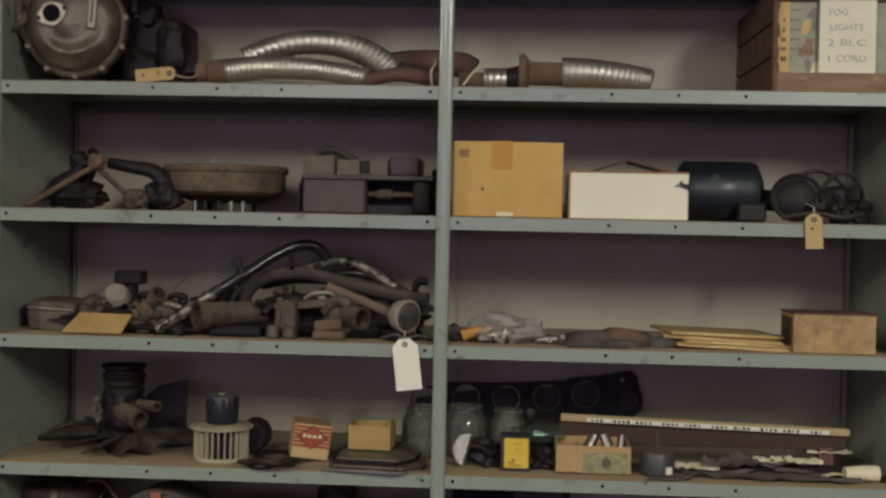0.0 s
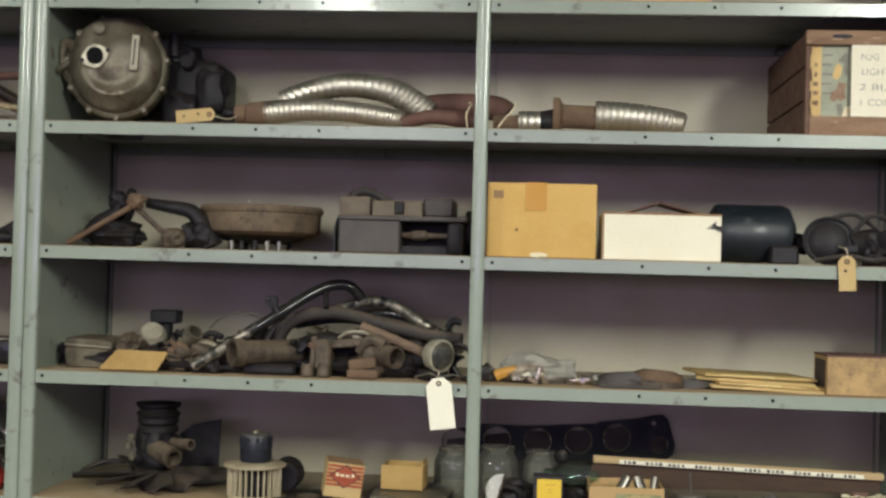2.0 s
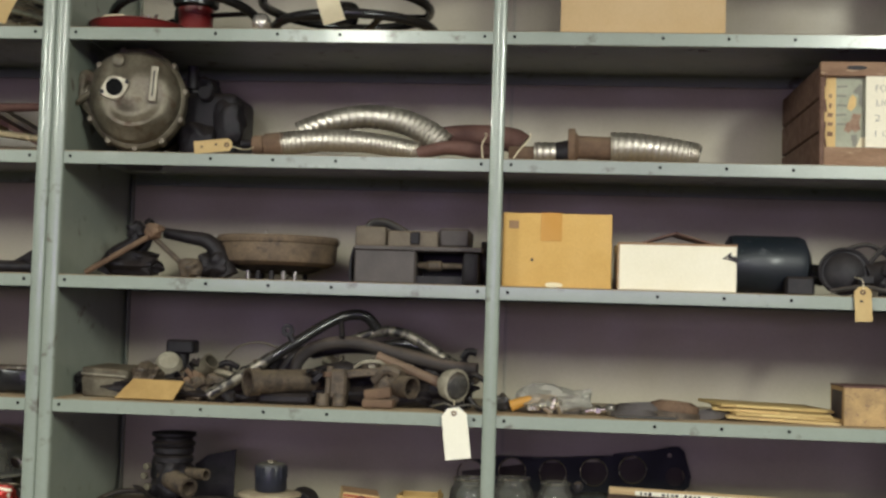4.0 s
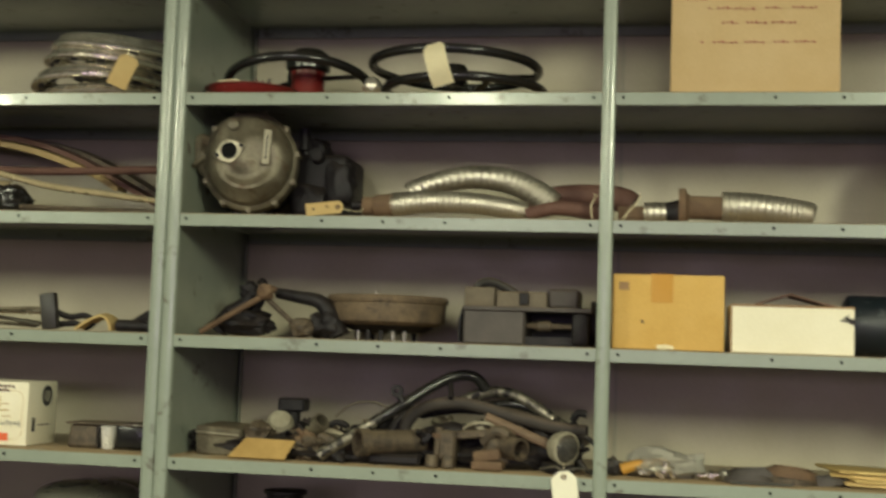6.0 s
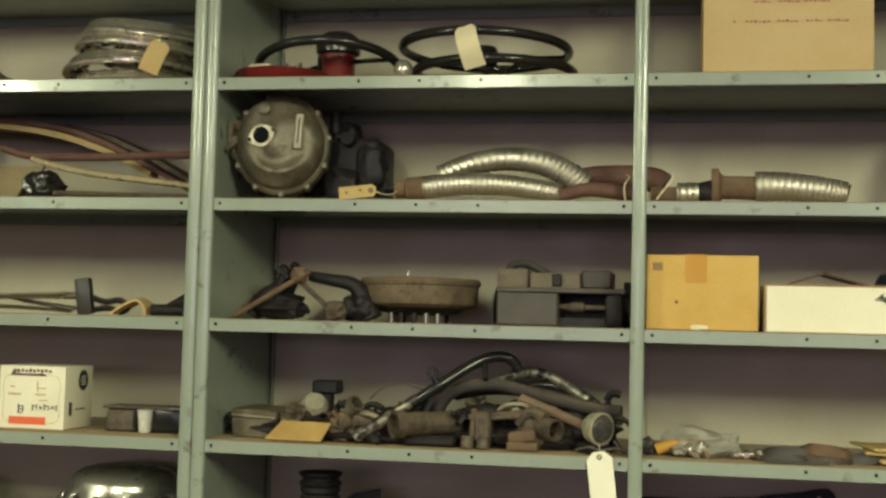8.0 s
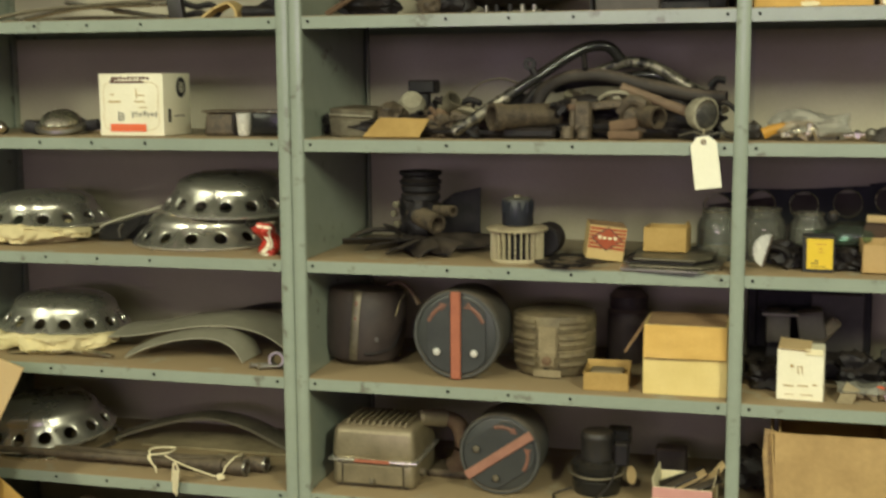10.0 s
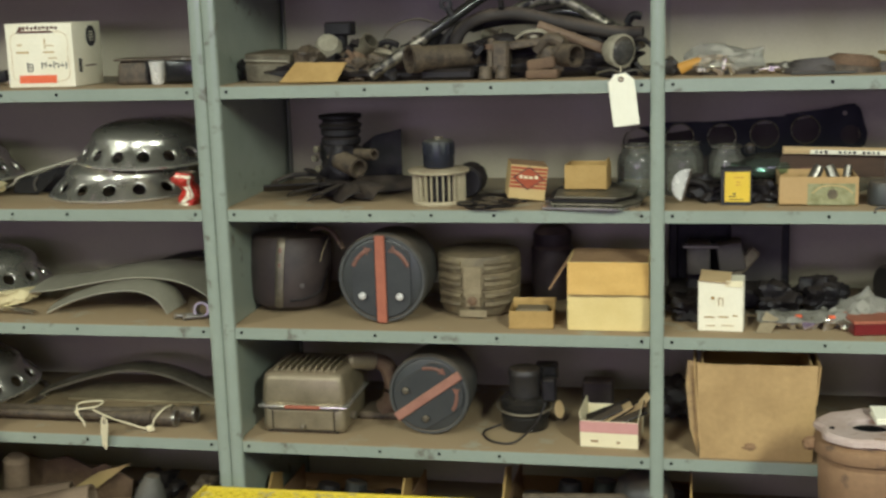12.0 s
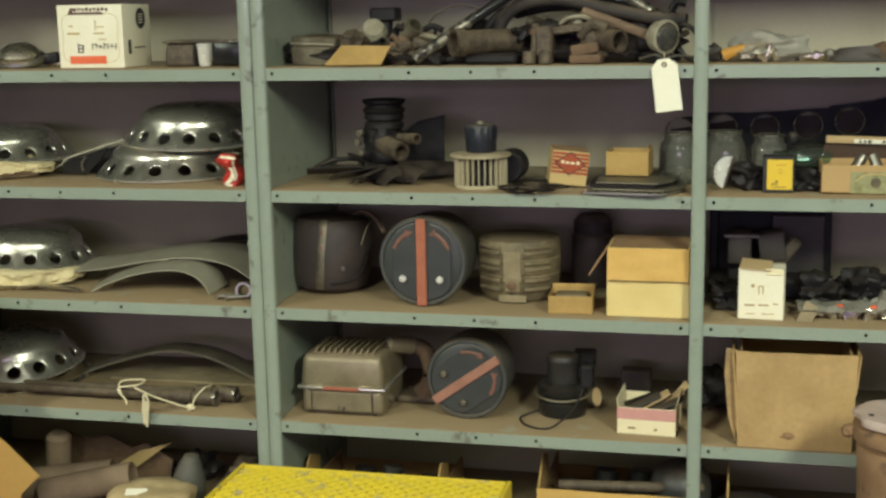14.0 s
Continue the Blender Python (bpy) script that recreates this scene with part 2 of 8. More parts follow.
WOOD = material("crate_wood", (0.19, 0.105, 0.066), (0.115, 0.062, 0.042), rough=0.75, scale=9, amount=0.8, fine=120, grain=0.45, bump=0.4, stretch=(1, 5, 5))
PALE_WOOD = material("pale_wood", (0.50, 0.32, 0.15), (0.38, 0.23, 0.1), rough=0.7, scale=9, amount=0.7, fine=140, grain=0.3, bump=0.3, stretch=(4, 4, 1))
CONCRETE = material("concrete", (0.075, 0.063, 0.072), (0.055, 0.047, 0.053), rough=0.85, scale=3, amount=0.7, fine=90, grain=0.3, bump=0.3)
PLASTER = material("wall_paint", (0.44, 0.39, 0.40), (0.38, 0.34, 0.35), rough=0.85, scale=2, amount=0.5, fine=90, grain=0.08, bump=0.1)
CEILING = material("ceiling_paint", (0.62, 0.58, 0.58), (0.55, 0.51, 0.51), rough=0.85, scale=2, amount=0.5, fine=90, grain=0.08, bump=0.1)


# ---------------------------------------------------------------- mesh tools
I4 = Matrix.Identity(4)


def box(bm, centre, size, turn=I4, bevel=0.0, taper=1.0, segments=1):
    """A box; taper: how far its top is drawn in or let out."""
    x, y, z = (s / 2 for s in size)
    m = Matrix.Translation(centre) @ turn
    v = [bm.verts.new(m @ Vector((a * x * (taper if c > 0 else 1), b * y * (taper if c > 0 else 1), c * z)))
         for c in (-1, 1) for b in (-1, 1) for a in (-1, 1)]
    faces = [bm.faces.new([v[i] for i in f]) for f in ((0, 2, 3, 1), (4, 5, 7, 6), (0, 1, 5, 4), (1, 3, 7, 5), (3, 2, 6, 7), (2, 0, 4, 6))]
    if bevel:
        edges = list({e for f in faces for e in f.edges})
        bmesh.ops.bevel(bm, geom=edges, offset=bevel, segments=segments, affect="EDGES", profile=0.5)
    return bm


def lathe(bm, profile, seg=28, m=I4, arc=1.0):
    """A profile of (radius, height) turned about the local z axis."""
    rings = []
    closed = arc >= 1.0
    count = seg if closed else seg + 1
    for r, z in profile:
        if r < 1e-5 and closed:
            rings.append([bm.verts.new(m @ Vector((0, 0, z)))])
        else:
            rings.append([bm.verts.new(m @ Vector((r * math.cos(2 * math.pi * arc * i / seg), r * math.sin(2 * math.pi * arc * i / seg), z)))
                          for i in range(count)])
    for a, b in zip(rings, rings[1:]):
        for i in range(seg):
            j = (i + 1) % count
            loop = [a[i % len(a)], a[j % len(a)], b[j % len(b)], b[i % len(b)]]
            loop = [v for k, v in enumerate(loop) if v not in loop[:k]]
            if len(loop) > 2:
                bm.faces.new(loop)
    return bm


def aim(a, b):
    """A turn and place that put the local z axis from a to b."""
    a, b = Vector(a), Vector(b)
    return Matrix.Translation(a) @ (b - a).to_track_quat("Z", "Y").to_matrix().to_4x4()


def rod(bm, a, b, r, r2=None, seg=16, bevel=0.0):
    r2 = r if r2 is None else r2
    h = (Vector(b) - Vector(a)).length
    e = min(bevel or 0.12 * min(r, r2, h), 0.4 * h)
    return lathe(bm, [(0, 0), (r - e, 0), (r, e), (r2, h - e), (r2 - e, h), (0, h)], seg, aim(a, b))


def pipe(bm, a, b, r, wall=0.003, seg=20):
    h = (Vector(b) - Vector(a)).length
    return lathe(bm, [(r, 0), (r, h), (r - wall, h), (r - wall, 0), (r, 0)], seg, aim(a, b))


def smooth_path(pts, steps=8, closed=False):
    pts = [Vector(p) for p in pts]
    n, out = len(pts), []
    for i in range(n if closed else n - 1):
        if closed:
            p = [pts[(i + k) % n] for k in (-1, 0, 1, 2)]
        else:
            p = [pts[max(i - 1, 0)], pts[i], pts[i + 1], pts[min(i + 2, n - 1)]]
        for s in range(steps):
            t = s / steps
            out.append(0.5 * (2 * p[1] + (p[2] - p[0]) * t + (2 * p[0] - 5 * p[1] + 4 * p[2] - p[3]) * t * t
                              + (3 * p[1] - p[0] - 3 * p[2] + p[3]) * t ** 3))
    return out if closed else out + [pts[-1]]


def tube(bm, pts, r, seg=10, closed=False, steps=8, flat=1.0, up=(0, 0, 1), ribs=0, depth=0.0, hollow=False):
    """A round or flattened tube along a smooth path; ribs: rings along it, as on a flexible hose."""
    path = smooth_path(pts, steps, closed)
    if ribs:
        fine = []
        for k in range(ribs * 6 + 1):
            t = k / (ribs * 6) * (len(path) - 1)
            i = min(int(t), len(path) - 2)
            fine.append(path[i].lerp(path[i + 1], t - i))
        path = fine
    n, rings = len(path), []
    for i, p in enumerate(path):
        d = ((path[(i + 1) % n] - path[i - 1]) if closed else (path[min(i + 1, n - 1)] - path[max(i - 1, 0)])).normalized()
        side = d.cross(Vector(up))
        if side.length < 1e-3:
            side = d.cross(Vector((0, 1, 0)))
        side.normalize()
        top = side.cross(d).normalized()
        rr = r if not isinstance(r, (list, tuple)) else r[0] + (r[1] - r[0]) * i / (n - 1)
        if ribs:
            rr -= depth * (0.0, 0.10, 0.55, 1.0, 0.55, 0.10)[i % 6]
        rings.append([bm.verts.new(p + side * rr * math.cos(a) + top * rr * flat * math.sin(a))
                      for a in (2 * math.pi * k / seg for k in range(seg))])
    pairs = list(zip(rings, rings[1:])) + ([(rings[-1], rings[0])] if closed else [])
    for a, b in pairs:
        for k in range(seg):
            bm.faces.new((a[k], a[(k + 1) % seg], b[(k + 1) % seg], b[k]))
    if not closed and not hollow:
        bm.faces.new(rings[0][::-1]), bm.faces.new(rings[-1])
    return bm


def plate(bm, outline, thick, m=I4, bevel=0.0):
    """A flat outline in local x and z, given thickness along local y."""
    front = [bm.verts.new(m @ Vector((x, -thick / 2, z))) for x, z in outline]
    back = [bm.verts.new(m @ Vector((x, thick / 2, z))) for x, z in outline]
    n = len(outline)
    faces = [bm.faces.new(front), bm.faces.new(back[::-1])]
    faces += [bm.faces.new((front[i], back[i], back[(i + 1) % n], front[(i + 1) % n])) for i in range(n)]
    if bevel:
        bmesh.ops.bevel(bm, geom=list({e for f in faces[:2] for e in f.edges}), offset=bevel, segments=1, affect="EDGES")
    return bm


def sheet(bm, grid, offset):
    """A closed thin body from a grid of points (rows of equal length): the grid and a copy moved by offset."""
    off = Vector(offset)
    front = [[bm.verts.new(p) for p in row] for row in grid]
    back = [[bm.verts.new(Vector(p) + off) for p in row] for row in grid]
    nr, nc = len(grid), len(grid[0])
    for j in range(nr - 1):
        for i in range(nc - 1):
            bm.faces.new((front[j][i], front[j][i + 1], front[j + 1][i + 1], front[j + 1][i]))
            bm.faces.new((back[j][i], back[j + 1][i], back[j + 1][i + 1], back[j][i + 1]))
    for i in range(nc - 1):
        bm.faces.new((front[0][i], back[0][i], back[0][i + 1], front[0][i + 1]))
        bm.faces.new((front[-1][i], front[-1][i + 1], back[-1][i + 1], back[-1][i]))
    for j in range(nr - 1):
        bm.faces.new((front[j][0], front[j + 1][0], back[j + 1][0], back[j][0]))
        bm.faces.new((front[j][-1], back[j][-1], back[j + 1][-1], front[j + 1][-1]))
    return bm


def blob(bm, centre, size, turn=I4, rough=0.15, seed=0.0, detail=3):
    """An uneven casting: a rounded block with lumps, flats and hollows at two scales."""
    made = bmesh.ops.create_icosphere(bm, subdivisions=detail + 1, radius=0.5)["verts"]
    m = Matrix.Translation(centre) @ turn @ Matrix.Diagonal((*size, 1))
    for v in made:
        p = v.co.copy()
        square = max(abs(p.x), abs(p.y), abs(p.z)) * 2
        p *= 1 + 0.25 * (1 / max(square, 0.3) - 1)
        off = Vector((seed * 3.1, seed, -seed))
        lump = noise.noise(p * 3.2 + off) + 0.5 * abs(noise.noise(p * 7.5 + off)) - 0.15
        v.co = m @ (p * (1 + rough * lump))
    return bm


def finish(name, bm, mat, angle=35):
    bmesh.ops.recalc_face_normals(bm, faces=bm.faces)
    me = bpy.data.meshes.new(name)
    bm.to_mesh(me)
    bm.free()
    me.materials.append(mat)
    me.polygons.foreach_set("use_smooth", [True] * len(me.polygons))
    me.set_sharp_from_angle(angle=radians(angle))
    return me


def B():
    return bmesh.new()


def part(name, bm, mat, parent, label="", m=I4, angle=35):
    """One mesh object under a thing or under a part."""
    ob = new(name, bm if isinstance(bm, bpy.types.Mesh) else finish(name, bm, mat, angle))
    ob.parent = parent
    ob.matrix_basis = m
    return tagged(ob, label)


def thing(name, label, category, m=I4, group=""):
    ob = new(name)
    ob.empty_display_size = 0.05
    ob.matrix_basis = m
    return tagged(ob, label, category, group)


def solo(name, bm, mat, label, category, m=I4, group="", kind="", angle=35):
    ob = new(name, finish(name, bm, mat, angle))
    ob.matrix_basis = m
    return tagged(ob, label, category, group, kind)


def writing(text, size, mat, parent, m, name="lettering", width=None):
    """Words in the built-in font, lying in the local x-y plane, as a flat mesh."""
    curve = bpy.data.curves.new(name, "FONT")
    curve.body, curve.size, curve.extrude, curve.resolution_u, curve.offset = text, size, 0.0004, 2, -0.0004
    holder = bpy.data.objects.new(name, curve)
    me = bpy.data.meshes.new_from_object(holder)
    bpy.data.objects.remove(holder)
    if width:
        xs = [v.co.x for v in me.vertices]
        k = width / (max(xs) - min(xs))
        for v in me.vertices:
            v.co.x = (v.co.x - min(xs)) * k
    me.materials.clear()
    me.materials.append(mat)
    return part(name, me, mat, parent, m=m)


# ---------------------------------------------------------------- room
LEVELS = [1.893, 1.633, 1.376, 1.120, 0.861, 0.603, 0.345, 0.088]   # lip centres, from the top down
TOPS = [z + 0.013 for z in LEVELS]
DEPTH = 0.457
WALL_Y = 0.56


def slab(name, centre, size, mat, label):
    return solo(name, box(B(), centre, size), mat, label, name.split("_")[0], kind="structure")


ROOM_H = 2.62
slab("floor", (0.5, -5.0, -0.05), (11.0, 11.4, 0.1), CONCRETE, "grey concrete floor under the shelving")
slab("ceiling", (0.5, -5.0, ROOM_H + 0.05), (11.0, 11.4, 0.1), CEILING, "plain painted ceiling of the storeroom")
slab("wall_north", (0.5, WALL_Y + 0.07, ROOM_H / 2), (11.0, 0.14, ROOM_H), PLASTER, "plain painted wall behind the shelving")
slab("wall_west", (-4.93, -4.985, ROOM_H / 2), (0.14, 11.09, ROOM_H), PLASTER, "plain painted storeroom wall")
slab("wall_east", (5.93, -4.985, ROOM_H / 2), (0.14, 11.09, ROOM_H), PLASTER, "plain painted storeroom wall")
bm, (wx0, wx1, wz0, wz1) = B(), FILL_WINDOW
box(bm, ((wx0 - 5.0) / 2, -10.6, ROOM_H / 2), (wx0 + 5.0, 0.14, ROOM_H))
box(bm, ((wx1 + 6.0) / 2, -10.6, ROOM_H / 2), (6.0 - wx1, 0.14, ROOM_H))
box(bm, ((wx0 + wx1) / 2, -10.6, wz0 / 2), (wx1 - wx0, 0.14, wz0))
box(bm, ((wx0 + wx1) / 2, -10.6, (wz1 + ROOM_H) / 2), (wx1 - wx0, 0.14, ROOM_H - wz1))
solo("wall_south", bm, PLASTER, "plain painted storeroom wall with an opening for the added window", "wall", kind="structure")
# window added out of view, to hold the fill light
window = tagged(thing("window_1", "unseen window added in the far wall for fill light", "window"), kind="structure")
for k in range(5):
    x = wx0 + 0.02 + (wx1 - wx0 - 0.04) * k / 4
    part("window_frame", box(B(), (x, -10.6, (wz0 + wz1) / 2), (0.04, 0.06, wz1 - wz0), bevel=0.003), WHITE_CARD, window)
    if k < 4:
        pane = part("pane", box(B(), (x + (wx1 - wx0 - 0.04) / 8, -10.62, (wz0 + wz1) / 2), ((wx1 - wx0) / 4 - 0.06, 0.006, wz1 - wz0 - 0.01)), GLASS, window)
        pane.visible_shadow = False

for lx, ly, _ in LAMPS:
    body = thing("ceiling_light", "white fluorescent ceiling fitting in the storeroom", "ceiling light", pose(lx, ly, ROOM_H), "ceiling lights")
    part("housing", box(B(), (0, 0, -0.03), (0.16, 1.24, 0.06), bevel=0.01), WHITE_CARD, body)


# ---------------------------------------------------------------- shelving
def fold(bm, profile, thick, length, axis):
    """A folded sheet: an open profile of points given thickness and drawn along x or z."""
    pts = [Vector(p) for p in profile]
    left, right = [], []
    for i, p in enumerate(pts):
        d0 = (p - pts[i - 1]).normalized() if i else (pts[1] - p).normalized()
        d1 = (pts[i + 1] - p).normalized() if i < len(pts) - 1 else d0
        n = Vector((-d0.y, d0.x)) + Vector((-d1.y, d1.x))
        n = n / max(n.length_squared, 0.1) * thick
        left.append(p + n), right.append(p - n)
    ring = left + right[::-1]
    ends = []
    for e in (0.0, length):
        ends.append([bm.verts.new((e, q.x, q.y) if axis == "x" else (q.x, q.y, e)) for q in ring])
    n = len(ring)
    for i in range(n):
        bm.faces.new((ends[0][i], ends[0][(i + 1) % n], ends[1][(i + 1) % n], ends[1][i]))
    half = n // 2
    for e in ends:
        for i in range(half - 1):
            bm.faces.new((e[i], e[i + 1], e[n - 2 - i], e[n - 1 - i]))
    return bm


def shelf_mesh(width):
    prof = [(0.014, -0.027), (0.0015, -0.027), (0.0012, -0.003), (0.0035, -0.0012), (DEPTH - 0.0035, -0.0012), (DEPTH - 0.0012, -0.003),
            (DEPTH - 0.0015, -0.027), (DEPTH - 0.014, -0.027)]
    return finish("shelf", fold(B(), prof, 0.0012, width, "x"), GREEN, 50)


def bolt_mesh():
    bm = B()
    lathe(bm, [(0.0034, 0.0), (0.0034, 0.0012), (0.0026, 0.0016), (0.0016, 0.0010), (0, 0.0010)], 8, pose(0, 0, 0, 90))
    return finish("bolt", bm, HOLE)


def post_mesh(side):
    """An upright of folded angle: a front flange with rounded edges and returns running back."""
    w = 0.013 * side
    prof = [(-w, 0.012), (-w, 0.002), (-w * 0.85, 0.0), (w * 0.85, 0.0), (w, 0.002), (w, 0.032)]
    return finish("post", fold(B(), prof, 0.0012, 2.18, "z"), GREEN, 50)


SHELF_W = 0.9135
bolt_data = bolt_mesh()
posts = {s: post_mesh(s) for s in (-1, 1)}
BOLTS = (0.0205, 0.3175, 0.4475, 0.5775, 0.8745)


def shelving(label, bays, width, uprights, left_panel, right_panel):
    shelf_data = shelf_mesh(width)
    unit = thing("shelving_unit", label, "shelving")
    for x, side in uprights:
        part("post", posts[side], GREEN, unit, m=pose(x, -0.004, 0))
        part("post", posts[side], GREEN, unit, m=pose(x, DEPTH + 0.012, 0, 0, 0, 180))
    for bay in bays:
        for z in TOPS + [2.163]:
            deck = part("shelf", shelf_data, GREEN, unit, "grey-green steel shelf with a brown film of dust", m=pose(bay, 0, z))
            for bx in BOLTS:
                part("bolt", bolt_data, HOLE, deck, m=pose(bx + width - SHELF_W, 0.0, -0.013))
        part("back_panel", box(B(), (bay + width / 2, DEPTH + 0.004, 1.09), (width - 0.0005, 0.003, 2.16)), PANEL, unit)
    for x in left_panel + right_panel:
        part("side_panel", box(B(), (x, DEPTH / 2 + 0.012, 1.09), (0.003, DEPTH - 0.03, 2.16)), GREEN, unit)
    return unit


shelving("grey-green steel shelving bay filled with car trim", [-0.9660], SHELF_W + 0.0345, [(-0.974, -1), (-0.0275, 1)], [-0.9685], [-0.0262])
shelving("grey-green steel shelving, two open bays of car parts", [0.0095, 0.9235], SHELF_W, [(0.002, -1), (0.9145, 1), (1.828, 1)], [0.007], [1.829])


# ---------------------------------------------------------------- makers of things
def clipped(w, h, c):
    """A label outline with its two upper corners cut off, hung from its top edge."""
    return [(-w / 2, -h), (w / 2, -h), (w / 2, -c), (w / 2 - c, 0), (-w / 2 + c, 0), (-w / 2, -c)]


def paper_tag(label, m, w, h, mat, string=None, bend=0.0, marks=0):
    tag = thing("paper_tag", label, "paper tag", m, "paper tags")
    bm = B()
    if bend:
        rows = 8
        grid = []
        for i in range(rows + 1):
            t = i / rows
            half = w / 2 - (0.008 if i == 0 else 0.0)
            y = -bend * math.sin(math.pi * t)
            grid.append([bm.verts.new((x, y + d, -h * t)) for x in (-half, half) for d in (-0.0004, 0.0004)])
        for a, b in zip(grid, grid[1:]):
            for i, j in ((0, 2), (2, 3), (3, 1), (1, 0)):
                bm.faces.new((a[i], a[j], b[j], b[i]))
        bm.faces.new([grid[0][k] for k in (0, 2, 3, 1)]), bm.faces.new([grid[-1][k] for k in (0, 1, 3, 2)])
    else:
        plate(bm, clipped(w, h, 0.28 * w), 0.0009)
    card = part("card", bm, mat, tag)
    part("eyelet", lathe(B(), [(0.002, -0.0012), (0.0055, -0.0012), (0.0055, 0.0012), (0.002, 0.0012), (0.002, -0.0012)], 14,
                         pose(0, 0, -0.011, 90)), RUST, tag, "rust-brown reinforcing ring")
    for k in range(marks):
        part("marking", box(B(), (-0.1 * w + 0.08 * w * k, -0.0012, -0.42 * h - 0.03 * k), (0.18 * w, 0.0004, 0.004), pose(0, 0, 0, 0, 12, 0)), INK, card)
    if string:
        part("string", tube(B(), string, 0.0009, 6), CREAM, tag)
    return tag


def carton(name, label, size, m, mat, tape=None, category="box", flaps=()):
    """A closed cardboard box with its lid seams, standing on its base centre front edge."""
    w, d, h = size
    it = thing(name, label, category, m)
    part("body", box(B(), (0, d / 2, h / 2), (w, d, h), bevel=0.0022, segments=2), mat, it)
    if tape:
        tx, tw, drop = tape
        bm = B()
        box(bm, (tx, -0.0012, h - drop / 2), (tw, 0.0012, drop))
        box(bm, (tx, d / 2, h + 0.001), (tw, d, 0.0012))
        part("tape", bm, TAPE, it, "strip of brown packing tape")
    return it


def open_box(it, size, mat, wall=0.003, flaps=()):
    """The floor and four walls of an open box, each a sheet of its own; flaps: (side, length, lean in degrees)."""
    w, d, h = size
    part("bottom", box(B(), (0, d / 2, wall / 2), (w, d, wall)), mat, it)
    part("front", box(B(), (0, wall / 2, h / 2), (w, wall, h), bevel=0.0008), mat, it)
    part("back", box(B(), (0, d - wall / 2, h / 2), (w, wall, h), bevel=0.0008), mat, it)
    for s in (-1, 1):
        part("side", box(B(), (s * (w / 2 - wall / 2), d / 2, h / 2), (wall, d - 2 * wall, h), bevel=0.0008), mat, it)
    for side, length, lean in flaps:
        if side in "lr":
            s = -1 if side == "l" else 1
            part("flap", box(B(), (0, 0, length / 2), (wall, d * 0.96, length), bevel=0.0008), mat, it,
                 m=Matrix.Translation((s * (w / 2 - wall / 2), d / 2, h)) @ pose(0, 0, 0, 0, s * lean, 0))
        else:
            s = -1 if side == "f" else 1
            part("flap", box(B(), (0, 0, length / 2), (w * 0.97, wall, length), bevel=0.0008), mat, it,
                 m=Matrix.Translation((0, 0.0 if side == "f" else d, h)) @ pose(0, 0, 0, -s * lean, 0, 0))


def warped(w, h, thick, amp, seed, taper=1.0):
    """A sheet of cardboard standing in x and z, its front face bowed and dented, its edges worn."""
    nx, nz = 14, 12
    grid = [[((i / nx - 0.5) * w * (taper + (1 - taper) * j / nz) + (0.0012 * noise.noise(Vector((j * 0.8, seed, 0))) if i in (0, nx) else 0),
              amp * noise.noise(Vector((i * 0.22 + seed, j * 0.22, seed))) + 0.4 * amp * abs(noise.noise(Vector((i * 0.6, j * 0.5, seed + 4)))),
              h * j / nz + (0.0022 * noise.noise(Vector((i * 0.7, seed + 2, 0))) if j == nz else 0)) for i in range(nx + 1)] for j in range(nz + 1)]
    return sheet(B(), grid, (0, thick, 0))


def bars(parent, mat, rows, y=-0.0016, turn=0.0):
    """Unreadable writing as plain bars: (x, z, width, height)."""
    for x, z, w, h in rows:
        part("writing", box(B(), (x, y, z), (w, 0.0006, h), pose(0, 0, 0, 0, turn, 0)), mat, parent)


def dome(r, h, t):
    """Half section of a wheel disc, from its rim (0) to its crown (1): a sloping band, a soft knee, a round crown."""
    if t <= 0.4:
        s = t / 0.4
        return r * (1 - 0.21 * s + 0.012 * math.sin(math.pi * s)), 0.007 + (0.54 * h - 0.007) * s
    s = (t - 0.4) / 0.6
    return 0.79 * r * (1 - s ** 1.8), h * (0.54 + 0.46 * (1 - (1 - s) ** 2.4))


def holed_band(bm, r, h, t0, t1, count, open_to=0.62, steps=4):
    """The part of a dome between two heights with a row of round holes through it, their edges turned in."""
    ring = []
    for side in range(4):
        for k in range(steps):
            f = k / steps * 2 - 1
            ring.append(((f, -1), (1, f), (-f, 1), (-1, -f))[side])
    (r0, z0), (r1, z1) = dome(r, h, t0), dome(r, h, t1)
    width = 2 * math.pi * (r0 + r1) / 2 / count
    tall = math.hypot(r1 - r0, z1 - z0)
    hole = open_to * min(width, tall) / 2

    def put(sector, u, v, inward=0.0):
        a = 2 * math.pi * (sector + 0.5 + u / 2) / count
        rr, z = dome(r, h, t0 + (t1 - t0) * (v + 1) / 2)
        return bm.verts.new(((rr - inward) * math.cos(a), (rr - inward) * math.sin(a), z - inward * 0.5))

    for s in range(count):
        outer = [put(s, u, v) for u, v in ring]
        rims = []
        for grow, inward in ((1.16, 0.0), (1.0, 0.0016), (0.97, 0.006)):
            rims.append([put(s, u / math.hypot(u, v) * hole * grow / (width / 2), v / math.hypot(u, v) * hole * grow / (tall / 2), inward) for u, v in ring])
        n = len(ring)
        for a, b in zip([outer] + rims, rims):
            for i in range(n):
                j = (i + 1) % n
                bm.faces.new((a[i], a[j], b[j], b[i]))


